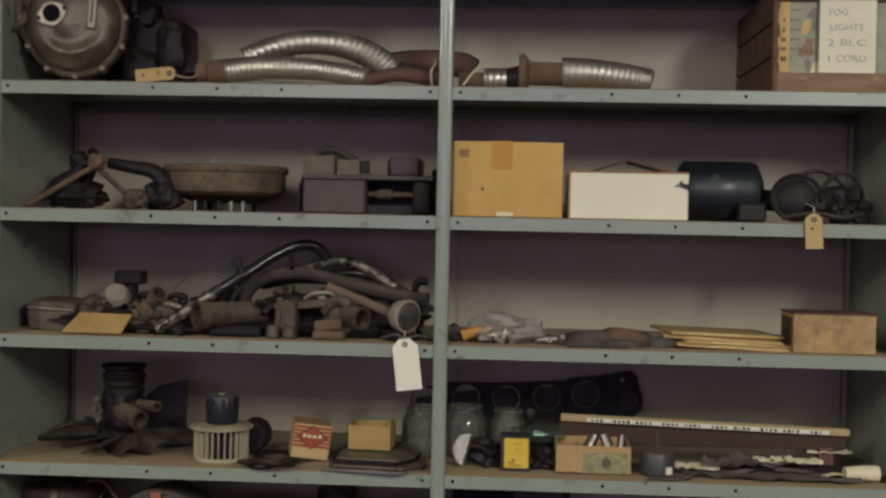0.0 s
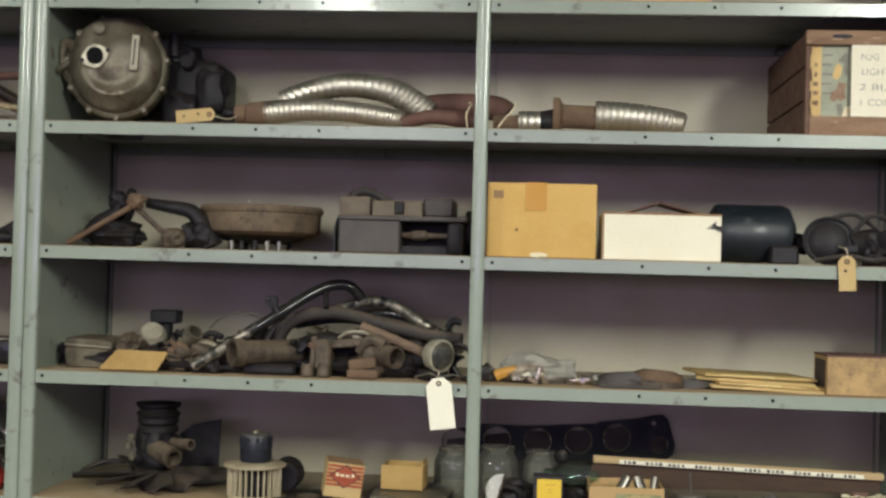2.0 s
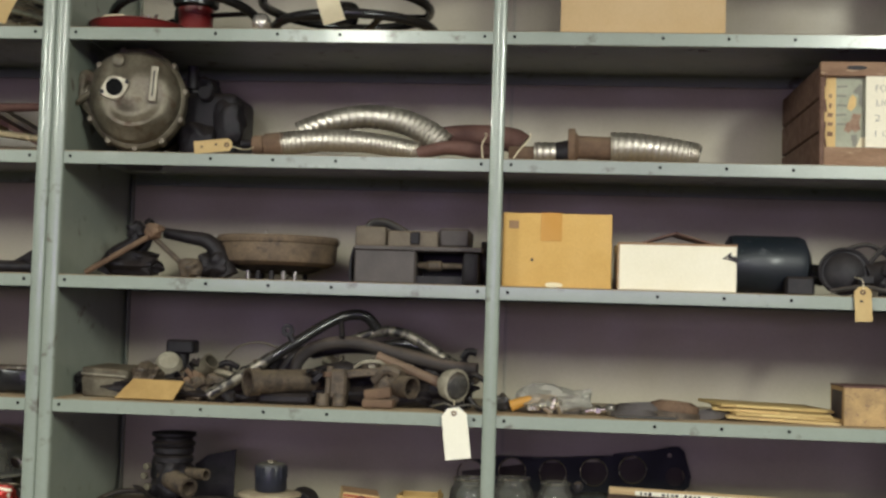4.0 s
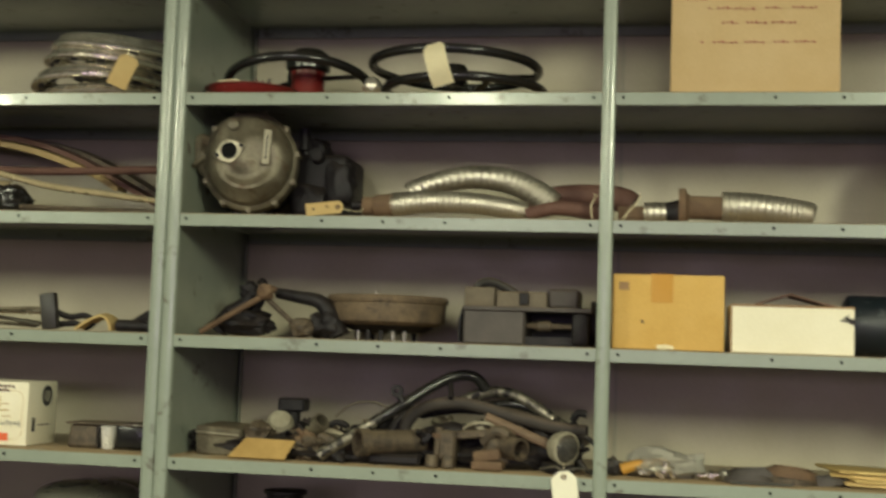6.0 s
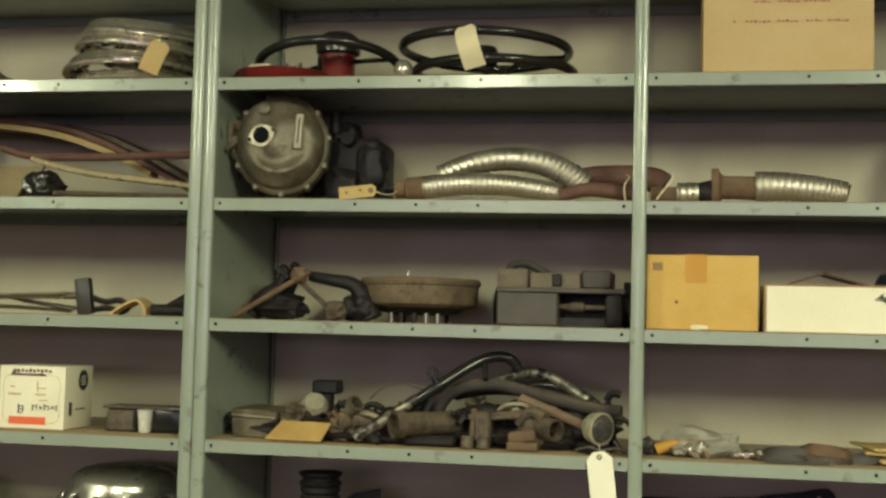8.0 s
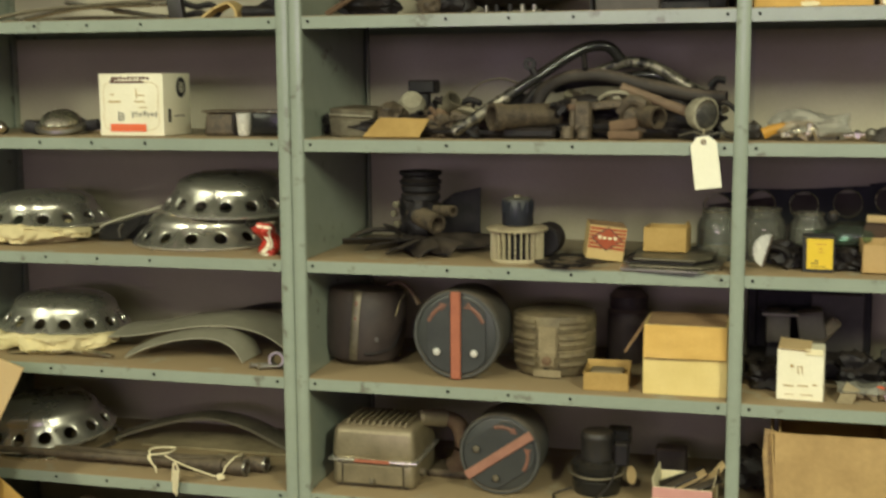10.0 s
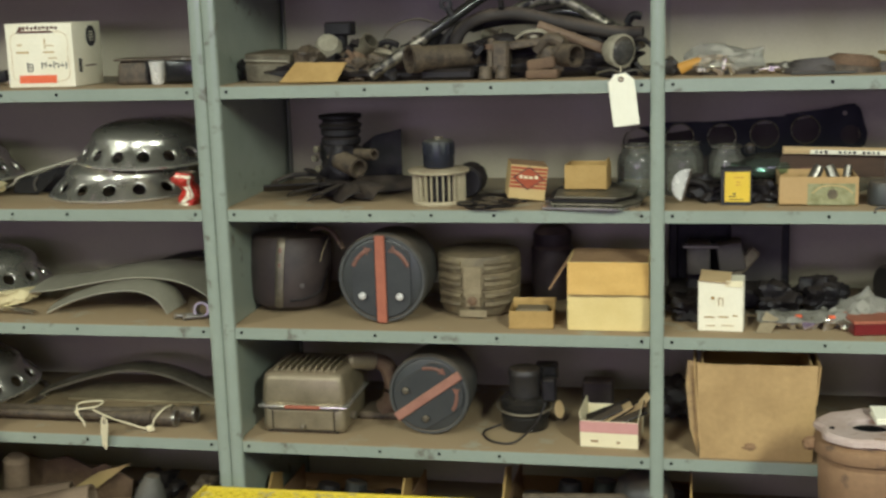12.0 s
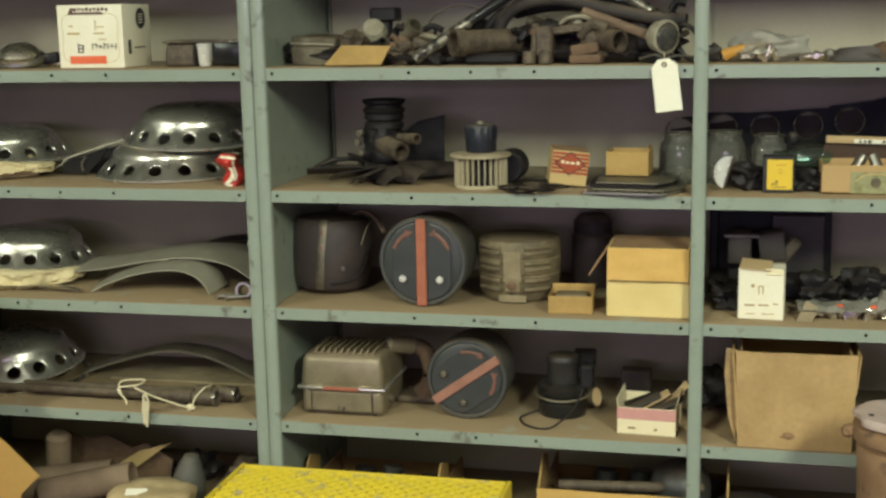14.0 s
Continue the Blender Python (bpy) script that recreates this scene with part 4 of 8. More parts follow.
bm = B()
rings = [[bm.verts.new(can_point(q * 12, j / 20)) for q in range(30)] for j in range(21)]
for low, high in zip(rings, rings[1:]):
    for q in range(30):
        bm.faces.new((low[q], low[(q + 1) % 30], high[(q + 1) % 30], high[q]))
bm.faces.new(rings[0][::-1]), bm.faces.new(rings[-1])
part("body", bm, CAN_RED, drink, angle=30)
part("stripe", sheet(B(), can_patch(-140, -118, 0.05, 0.62, 12, 4, 0.0007, 26), (0, 0.0004, 0)), WHITE_CARD, drink, "white curved stripe")
part("stripe", sheet(B(), can_patch(-106, -92, 0.26, 0.80, 10, 3, 0.0007, 30), (0, 0.0004, 0)), WHITE_CARD, drink)
part("stripe", sheet(B(), can_patch(-150, -60, 0.84, 0.93, 2, 16, 0.0007, 0), (0, 0.0004, 0)), WHITE_CARD, drink)
part("base", sheet(B(), can_patch(-170, -88, 0.0, 0.14, 3, 14, 0.0007, 0), (0, 0.0004, 0)), WHITE_CARD, drink, "white crushed base")
part("lid", lathe(B(), [(0, 0.0), (0.0175, 0.0), (0.0185, 0.003), (0.016, 0.003), (0.0155, 0.001), (0, 0.001)], 20, pose(0, 0, 0.069)), ALLOY, drink)

wheel_disc("steel wheel disc with round holes on a cream cloth", pose(-0.716, 0.235, T[5] + 0.036, -2, 2, 0), 0.158, 0.090, DISC)
cloth("cream cloth bunched under a wheel disc on a shelf", pose(-0.712, 0.215, T[5]), 0.156, CLOTH, 5.5)
solo("chrome_strip", arch(B(), [(-0.14, 0.004), (-0.05, 0.012), (0.06, 0.016), (0.13, 0.008)], 0.02, 0.003), CHROME, "narrow bright strip lying on a shelf", "trim strip", pose(-0.62, 0.05, T[5]))
solo("fender_piece", arch(B(), [(-0.235, 0.034), (-0.16, 0.042), (-0.04, 0.064), (0.06, 0.074), (0.15, 0.062), (0.21, 0.030), (0.235, 0.003)], 0.2, 0.0025, 0.012), FENDER,
     "curved grey sheet metal wing piece on a shelf", "body panel", pose(-0.31, 0.14, T[5]), "curved panels")
solo("fender_piece", arch(B(), [(-0.17, 0.003), (-0.11, 0.030), (-0.03, 0.052), (0.05, 0.058), (0.10, 0.040), (0.125, 0.006)], 0.11, 0.0025, 0.012), FENDER,
     "small curved grey sheet metal wing piece", "body panel", pose(-0.295, 0.07, T[5]), "curved panels")
solo("fender_piece", arch(B(), [(-0.19, 0.006), (-0.06, 0.062), (0.04, 0.076), (0.13, 0.066), (0.18, 0.02)], 0.06, 0.0025, 0.008), GREASE,
     "dark curved sheet metal piece at the back of a shelf", "body panel", pose(-0.235, 0.37, T[5]), "curved panels")
solo("pipe_ring", lathe(B(), [(0.013, -0.02), (0.018, -0.02), (0.018, 0.02), (0.013, 0.02), (0.013, -0.02)], 24, pose(0, 0, 0.018, 80, 0, 10)), STEEL,
     "short steel tube standing on its side on a shelf", "tube", pose(-0.086, 0.075, T[5]))
for dx, dy in ((-0.045, -0.02), (-0.02, -0.03)):
    bolt = thing("loose_bolt", "short steel bolt lying on a shelf", "bolt", pose(-0.095 + dx, 0.07 + dy, T[5] + 0.0075, 0, 0, 15), "loose bolts")
    part("shank", rod(B(), (-0.004, 0, 0), (0.042, 0.006, 0), 0.005), STEEL, bolt)
    part("head", lathe(B(), [(0, 0), (0.0075, 0), (0.0075, 0.006), (0, 0.007)], 6, pose(-0.004, 0, 0, 0, 90, 0)), ALLOY, bolt)

wheel_disc("shiny steel wheel disc with round holes, tilted on a shelf", pose(-0.775, 0.225, T[6] + 0.022, 4, -3, 0), 0.166, 0.098, DISC)
solo("chrome_ring", lathe(B(), [(0.150, 0), (0.166, 0), (0.168, 0.006), (0.150, 0.010), (0.148, 0.004), (0.150, 0)], 56), CHROME,
     "bright ring under a wheel disc", "ring", pose(-0.745, 0.22, T[6]))
solo("bent_band", arch(B(), [(-0.25, 0.004), (-0.20, 0.026), (-0.09, 0.060), (0.0, 0.076), (0.09, 0.066), (0.17, 0.036), (0.235, 0.004)], 0.075, 0.006, 0.006), OLD_IRON,
     "arched dull metal band standing on a shelf", "metal band", pose(-0.355, 0.24, T[6]))
solo("cardboard_sheet", box(B(), (0, 0, 0.003), (0.40, 0.14, 0.006), bevel=0.001), DUSTY, "flat brown board lying on a shelf", "board", pose(-0.32, 0.30, T[6]))
shafts = thing("tied_shafts", "two dark steel shafts tied together with string", "shaft", pose(-0.278, 0.060, T[6]))
for k, (dy, dx) in enumerate(((0.0, 0.0), (0.034, 0.035))):
    bm = B()
    lathe(bm, [(0, 0), (0.009, 0.0), (0.010, 0.30), (0.0105, 0.50), (0.013, 0.515), (0.0135, 0.55), (0.018, 0.562), (0.019, 0.60), (0.015, 0.602), (0.015, 0.615),
               (0.018, 0.617), (0.018, 0.650), (0.015, 0.657), (0.013, 0.655), (0.012, 0.64), (0, 0.64)], 22, pose(-0.545 + dx, 0.006 + dy, 0.021, 0, 90, 0) )
    part("shaft", bm, IRON, shafts)
    part("end_ring", lathe(B(), [(0.0150, 0), (0.0188, 0), (0.019, 0.003), (0.019, 0.006), (0.0150, 0.006), (0.0150, 0)], 22, pose(0.108 + dx, 0.006 + dy, 0.021, 0, 90, 0)), STEEL, shafts)
part("string", tube(B(), [(-0.108, -0.03, 0.03), (-0.123, 0.0, 0.05), (-0.078, 0.03, 0.048), (-0.078, -0.005, 0.046), (-0.12, -0.02, 0.04), (-0.098, -0.03, 0.018), (-0.096, -0.03, 0.006)], 0.0021, 8), CREAM, shafts)
part("string", tube(B(), [(-0.078, -0.02, 0.044), (-0.028, -0.036, 0.032), (0.022, -0.04, 0.02), (0.062, -0.03, 0.008), (0.074, -0.02, 0.03), (0.088, 0.0, 0.046), (0.092, 0.03, 0.044)], 0.0019, 8), CREAM, shafts)
part("knot", blob(B(), (0.067, -0.036, 0.010), (0.018, 0.014, 0.014), rough=0.5, seed=3), CREAM, shafts)
paper_tag("small cream paper tag tied to two shafts, hanging over the shelf", pose(-0.300, -0.014, T[6] + 0.046, 0, 14, -38), 0.034, 0.076, CREAM)

# bottom shelf of the left bay
RIM_BOOT = material("grey_rubber", (0.11, 0.105, 0.09), (0.07, 0.066, 0.058), rough=0.65, scale=20, amount=0.8, grain=0.25, dust=0.4)
PARCEL = material("dusty_kraft_paper", (0.50, 0.38, 0.20), (0.38, 0.28, 0.145), rough=0.85, scale=12, amount=0.8, grain=0.2, bump=0.2)
solo("steel_pipe", rod(B(), (-0.625, 0.13, T[7] + 0.002), (-0.606, 0.115, 0.252), 0.030, 0.030, 24, 0.010), DUST_RUST, "short dusty closed pipe standing on a shelf", "pipe", group="rusty pipes")
solo("steel_pipe", pipe(B(), (-0.86, -0.02, T[7] + 0.030), (-0.46, 0.10, 0.160), 0.038, 0.004), DUST_RUST, "dull dusty pipe lying across a shelf", "pipe", group="rusty pipes")
solo("steel_pipe", pipe(B(), (-0.60, 0.02, T[7] + 0.034), (-0.385, 0.06, 0.178), 0.034, 0.005), DUST_RUST, "dull dusty pipe end raised on others", "pipe", group="rusty pipes")
bag_bm = B()
blob(bag_bm, (0, 0, 0.036), (0.20, 0.16, 0.080), rough=0.22, seed=11, detail=3)
parcel = thing("paper_parcel", "flat dusty paper parcel with a white label on a shelf", "parcel", pose(-0.318, 0.025, T[7]))
part("wrapping", bag_bm, PARCEL, parcel)
part("label", box(B(), (-0.02, -0.045, 0.071), (0.05, 0.02, 0.002), pose(0, 0, 0, 24, 0, 12)), TAG_WHITE, parcel, "small white label")
cone = B()
lathe(cone, [(0, 0), (0.044, 0.0), (0.040, 0.05), (0.026, 0.092), (0.017, 0.112), (0, 0.114)], 22)
solo("rubber_boot", cone, RIM_BOOT, "grey conical rubber boot standing on a shelf", "rubber boot", pose(-0.285, 0.13, T[7], 0, 10, 0))
scrap = thing("cardboard_scrap", "torn orange-brown cardboard standing on a shelf", "cardboard", pose(-0.53, 0.22, T[7]))
part("sheet", plate(B(), [(-0.12, 0), (0.16, 0), (0.17, 0.06), (0.10, 0.10), (0.06, 0.085), (0.0, 0.115), (-0.06, 0.10), (-0.12, 0.12)], 0.004), RUST, scrap)
part("torn_edge", plate(B(), [(0.05, 0.02), (0.16, 0.10), (0.18, 0.112), (0.09, 0.085), (0.02, 0.04)], 0.004, pose(0, -0.02, 0)), MANILA, scrap)
for dx, dz, mat in ((-0.30, 0.0, GREASE), (-0.16, 0.0, IRON), (-0.10, 0.0, GREASE)):
    blob_bm = B()
    blob(blob_bm, (0, 0, 0.035), (0.1, 0.12, 0.075), rough=0.5, seed=dx * 30)
    solo("casting", blob_bm, mat, "dark greasy iron casting on a bottom shelf", "casting", pose(dx, 0.24, T[7]), "dark castings")

# cardboard standing on the floor in front of the left bay
fc = thing("floor_carton", "open cardboard carton with raised flaps on the floor", "box", pose(-0.93, -0.46, 0))
open_box(fc, (0.50, 0.33, 0.50), CARD, 0.005)
part("flap", plate(B(), [(-0.23, 0.0), (0.255, 0.0), (0.335, 0.135), (0.18, 0.186), (-0.23, 0.20)], 0.005, pose(0, 0.334, 0.50, 4)), CARD_PALE, fc)
solo("cardboard_sheet", plate(B(), [(-0.13, 0.0), (0.03, 0.0), (0.062, 0.18), (0.112, 0.226), (0.03, 0.300), (-0.10, 0.40), (-0.13, 0.40)], 0.005, bevel=0.001), CARD,
     "torn sheet of cardboard standing on the floor", "cardboard", pose(-0.645, -0.105, 0, -2))


# ---------------------------------------------------------------- middle bay, upper shelves
red_dish = thing("red_dish", "red painted steel dish with a torn paper inside on a shelf", "dish", pose(0.115, 0.14, T[0]) @ Matrix.Diagonal((1, 1, 0.68, 1)))
part("dish", lathe(B(), [(0, 0.004), (0.085, 0.004), (0.094, 0.012), (0.102, 0.040), (0.106, 0.042), (0.104, 0.046), (0.096, 0.040), (0.088, 0.016), (0, 0.012)], 48), RED, red_dish)
part("bits", blob(B(), (0.01, -0.03, 0.05), (0.05, 0.04, 0.022), rough=0.6, seed=2), CHROME, red_dish)
part("paper", plate(B(), [(-0.07, 0.046), (-0.005, 0.050), (-0.012, 0.066), (-0.055, 0.064)], 0.002, pose(0, -0.05, 0, 10)), CREAM, red_dish)
for k in range(4):
    part("clip", rod(B(), (0.002 + 0.016 * k, -0.06 + 0.01 * (k % 2), 0.046), (0.012 + 0.016 * k, -0.06, 0.060 + 0.006 * (k % 2)), 0.004), RING_CHROME, red_dish)
horn_base = thing("steering_hub", "red steering hub with a black boss under a wheel", "steering hub", pose(0.225, 0.20, T[0]))
part("cone", lathe(B(), [(0, 0), (0.046, 0), (0.047, 0.03), (0.038, 0.045), (0.040, 0.085), (0, 0.086)], 30), RED, horn_base)
part("boss", lathe(B(), [(0.038, 0.084), (0.050, 0.090), (0.052, 0.112), (0.044, 0.128), (0.030, 0.137), (0, 0.140)], 30), GLOSS_BLACK, horn_base, "rounded black boss")
steering_wheel("black steering wheel resting upside down on a red hub", pose(0.205, 0.205, T[0] + 0.052, 167, 0, 12), 0.162, 2, GLOSS_BLACK, 0.03)
steering_wheel("black steering wheel leaning on another, with a paper tag", pose(0.562, 0.215, T[0] + 0.096, -1, 1.0, 0), 0.186, 3, GLOSS_BLACK)
steering_wheel("black steering wheel lying flat under another wheel", pose(0.585, 0.21, T[0] + 0.041, 0, 0, 40), 0.176, 3, GLOSS_BLACK)
paper_tag("blank cream paper tag curled over a steering wheel", pose(0.546, 0.022, T[0] + 0.106, 0, -16, 0), 0.046, 0.092, CREAM, None, 0.028)
knob = thing("shift_knob", "clear grey glass knob lying on a shelf", "knob", pose(0.41, 0.055, T[0]))
part("ball", lathe(B(), [(0, 0.0), (0.012, 0.003), (0.019, 0.012), (0.021, 0.022), (0.018, 0.034), (0.010, 0.041), (0, 0.043)], 24), RING_CHROME, knob)

# clutch housing and gearbox
housing = thing("bell_housing", "dull alloy bell housing standing on edge on a shelf", "gearbox", pose(0.133, 0.075, T[1] + 0.130, -4, 0, 10) @ Matrix.Diagonal((0.95, 1, 1.0, 1)))
face = pose(0, 0, 0, 90)
cover = lathe(B(), [(0.110, -0.075), (0.114, -0.07), (0.114, -0.035), (0.110, -0.030), (0.104, -0.028), (0.100, -0.008), (0.092, 0.000), (0.086, 0.004), (0.080, 0.007), (0.074, 0.010), (0.068, 0.012), (0.062, 0.0135),
                    (0.056, 0.015), (0.050, 0.016), (0.044, 0.017), (0.038, 0.0178), (0.028, 0.0186), (0.016, 0.019), (0, 0.019)], 72, face @ Matrix.Diagonal((0.98, 0.98, 1, 1)))
for v in cover.verts:
    v.co.y += 0.010 * noise.noise(v.co * 18) * (1 if v.co.y < 0.02 else 0)
    v.co.x *= 1 + 0.03 * noise.noise(Vector((v.co.x * 20, 0, v.co.z * 20)))
    reach, low = math.hypot(v.co.x, v.co.z), max(0.0, -v.co.z) / 0.07
    v.co.y -= 0.013 * min(low, 1.0) * math.exp(-((reach - 0.070) / 0.013) ** 2) - 0.007 * min(low, 1.0) * math.exp(-((reach - 0.042) / 0.014) ** 2)
part("cover", cover, CAST, housing)
part("mount_ear", tube(B(), [(-0.09, 0.03, 0.03), (-0.115, 0.03, 0.045), (-0.12, 0.04, 0.0), (-0.10, 0.04, -0.03)], 0.012, 8), CAST, housing)
part("case", lathe(B(), [(0.108, -0.075), (0.104, -0.16), (0.08, -0.20), (0.05, -0.25), (0, -0.25)], 48, face @ Matrix.Diagonal((0.98, 0.98, 1, 1))), GREASE, housing, "dark greasy rear case")
part("foot", box(B(), (0.0, 0.14, -0.085), (0.09, 0.12, 0.088), bevel=0.008), GREASE, housing)
for k in range(11):
    a = 2 * math.pi * (k + 0.3) / 11
    x, z = 0.110 * math.cos(a), 0.110 * math.sin(a)
    lug = part("lug", lathe(B(), [(0, 0), (0.0085, 0.0), (0.0085, 0.026), (0.006, 0.030), (0, 0.031)], 12, pose(x, 0.06, z, 90)), CAST, housing)
part("eye_flange", plate(B(), [(-0.041, 0.0), (-0.030, 0.014), (-0.012, 0.026), (0.006, 0.027), (0.022, 0.018), (0.038, 0.003), (0.036, -0.006), (0.020, -0.018), (0.004, -0.028),
                               (-0.014, -0.026), (-0.030, -0.012)], 0.014, pose(-0.037, -0.022, 0.008, 0, -24, 0) @ Matrix.Diagonal((0.92, 1, 0.98, 1)), bevel=0.003), BRIGHT_ALLOY, housing, "bright machined flange")
part("bore", lathe(B(), [(0, 0), (0.0185, 0.0), (0.0185, 0.0008), (0, 0.0008)], 24, pose(-0.038, -0.0291, 0.008, 90)), HOLE, housing, "black open bore")
for dx, dz in ((-0.027, -0.011), (0.026, 0.012)):
    part("stud", lathe(B(), [(0, 0), (0.0045, 0), (0.0045, 0.004), (0, 0.005)], 10, pose(-0.037 + dx, -0.029, 0.008 + dz, 90)), GREASE, housing)
part("rib_plate", box(B(), (0.046, -0.019, 0.020), (0.018, 0.012, 0.078), pose(0, 0, 0, 0, 3, 8), bevel=0.002), BRIGHT_ALLOY, housing)
part("rib_slot", box(B(), (0.046, -0.0255, 0.020), (0.003, 0.002, 0.056), pose(0, 0, 0, 0, 3, 8)), GREASE, housing)
part("boss", lathe(B(), [(0, 0), (0.014, 0), (0.013, 0.006), (0.006, 0.009), (0, 0.009)], 18, pose(-0.035, -0.012, 0.070, 90)), CAST, housing)
part("lever", tube(B(), [(-0.10, 0.03, 0.005), (-0.118, 0.02, -0.010), (-0.124, 0.01, -0.022)], (0.008, 0.005), 8), ALLOY, housing)
gear_bm = B()
box(gear_bm, (0, 0.0, 0.085), (0.13, 0.17, 0.15), bevel=0.018, segments=3)
gbox = thing("gearbox", "dark greasy iron gearbox behind an alloy housing", "gearbox", pose(0.262, 0.285, T[1]))
part("case", gear_bm, GREASE, gbox)
part("base", box(B(), (0.0, 0.0, 0.012), (0.16, 0.18, 0.024), bevel=0.004), GREASE, gbox)
part("top_cover", blob(B(), (-0.03, -0.02, 0.175), (0.07, 0.08, 0.06), rough=0.4, seed=1), GREASE, gbox)
part("side_casting", blob(B(), (0.045, -0.07, 0.09), (0.07, 0.06, 0.12), rough=0.25, seed=27), GREASE, gbox)
part("side_casting", blob(B(), (-0.02, -0.085, 0.05), (0.09, 0.05, 0.08), rough=0.25, seed=28), GREASE, gbox)
part("breather", rod(B(), (-0.045, -0.06, 0.17), (-0.045, -0.06, 0.222), 0.013), GREASE, gbox)
part("plug", rod(B(), (-0.005, -0.08, 0.15), (-0.005, -0.105, 0.155), 0.016), GREASE, gbox)
for k in range(5):
    part("bolt_head", lathe(B(), [(0, 0), (0.006, 0), (0.006, 0.005), (0, 0.006)], 6, pose(-0.05 + 0.025 * k, -0.085, 0.045 + 0.012 * (k % 2), 90)), IRON, gbox)
paper_tag("cream paper tag lying at the edge of a shelf", pose(0.372, -0.003, T[1] + 0.017, 0, 84, 0), 0.026, 0.080, MANILA, [(0, 0, -0.011), (0.01, 0.02, 0.02), (0.0, 0.06, 0.03)], 0, 2)

# flexible exhaust hoses
down = thing("exhaust_hose", "ribbed bright metal exhaust hose on a rusty pipe end", "exhaust hose", pose(0.58, 0.10, T[1]), "flexible hoses")
part("hose", tube(B(), [(-0.125, 0, 0.034), (-0.05, 0, 0.042), (0.04, 0.0, 0.041), (0.11, 0.0, 0.033), (0.165, 0.0, 0.0235)], (0.026, 0.021), 22, ribs=30, depth=0.0018), HOSE, down)
part("pipe_end", rod(B(), (-0.165, 0, 0.031), (-0.120, 0, 0.034), 0.024, 0.0255, 20), RUST, down, "rust-brown pipe end")
part("shaft", rod(B(), (-0.215, 0, 0.032), (-0.16, 0, 0.031), 0.0095), GREASE, down)
part("joint", rod(B(), (-0.190, 0, 0.031), (-0.165, 0, 0.031), 0.020), RUST, down)
up = thing("exhaust_hose", "ribbed bright metal exhaust hose arched over another hose", "exhaust hose", pose(0.63, 0.165, T[1]), "flexible hoses")
part("hose", tube(B(), [(-0.155, 0, 0.068), (-0.09, 0, 0.092), (-0.01, 0, 0.105), (0.07, 0, 0.096), (0.125, 0, 0.072), (0.165, 0, 0.044)], (0.023, 0.031), 22, ribs=24, depth=0.0022), HOSE, up)
wrap = B()
tube(wrap, [(-0.11, 0.0, 0.045), (-0.05, 0, 0.066), (0.02, 0, 0.070), (0.09, 0, 0.064), (0.115, 0, 0.05)], (0.030, 0.038), 16, flat=0.75)
solo("wrapped_part", wrap, LEATHER, "part wrapped in brown paper behind a post", "parcel", pose(0.845, 0.19, T[1]))
wrap = B()
tube(wrap, [(-0.09, 0.0, 0.016), (-0.03, 0, 0.030), (0.03, 0, 0.026), (0.075, 0, 0.018)], (0.016, 0.024), 14, flat=0.8)
solo("wrapped_part", wrap, LEATHER, "small part wrapped in brown paper at a shelf edge", "parcel", pose(0.835, 0.085, T[1]))
solo("string_loop", tube(B(), [(-0.02, 0, 0.003), (-0.022, -0.004, 0.03), (-0.012, -0.004, 0.05), (-0.02, 0.05, 0.06)], 0.0015, 6), CREAM, "loop of white string on a shelf", "string", pose(0.905, 0.03, T[1]))
solo("string_loop", tube(B(), [(0, 0, 0.003), (0.012, 0.0, 0.02), (0.03, 0.02, 0.045), (0.032, 0.04, 0.06)], 0.0015, 6), CREAM, "loose end of white string on a shelf", "string", pose(0.948, 0.02, T[1]))

# third shelf: pedals, pan, generator
pb = thing("pedal_assembly", "dark iron pedal levers with a pale worn rod", "pedal", pose(0.19, 0.13, T[2]))
part("rod", rod(B(), (-0.155, -0.03, 0.006), (-0.005, -0.03, 0.094), 0.0062), RUST, pb, "pale worn rod")
part("rod", rod(B(), (-0.012, -0.02, 0.086), (0.055, 0.0, 0.024), 0.0058), IRON, pb)
part("joint", blob(B(), (-0.008, -0.03, 0.098), (0.038, 0.034, 0.034), rough=0.3, seed=5), RUST, pb)
part("lever", tube(B(), [(-0.135, 0.03, 0.010), (-0.11, 0.03, 0.048), (-0.075, 0.03, 0.072), (-0.06, 0.03, 0.10), (-0.068, 0.03, 0.118)], (0.022, 0.011), 12), GREASE, pb)
part("lever", tube(B(), [(-0.09, 0.06, 0.03), (-0.06, 0.06, 0.07), (-0.045, 0.06, 0.112), (-0.05, 0.05, 0.125)], (0.018, 0.009), 12), GREASE, pb)
part("arm", tube(B(), [(0.0, 0.02, 0.098), (0.05, 0.02, 0.090), (0.095, 0.02, 0.082), (0.120, 0.02, 0.058), (0.140, 0.02, 0.020), (0.146, 0.02, 0.008)], (0.011, 0.024), 12), GREASE, pb)
part("pad", blob(B(), (-0.075, 0.04, 0.028), (0.13, 0.09, 0.058), rough=0.4, seed=6), GREASE, pb)
part("pad", blob(B(), (0.115, 0.03, 0.030), (0.075, 0.08, 0.062), rough=0.4, seed=9), GREASE, pb)
part("ball_joint", blob(B(), (0.067, 0.0, 0.022), (0.05, 0.045, 0.044), rough=0.25, seed=3), IRON, pb)
part("knob", blob(B(), (-0.066, 0.03, 0.100), (0.04, 0.036, 0.034), rough=0.5, seed=7), GREASE, pb)

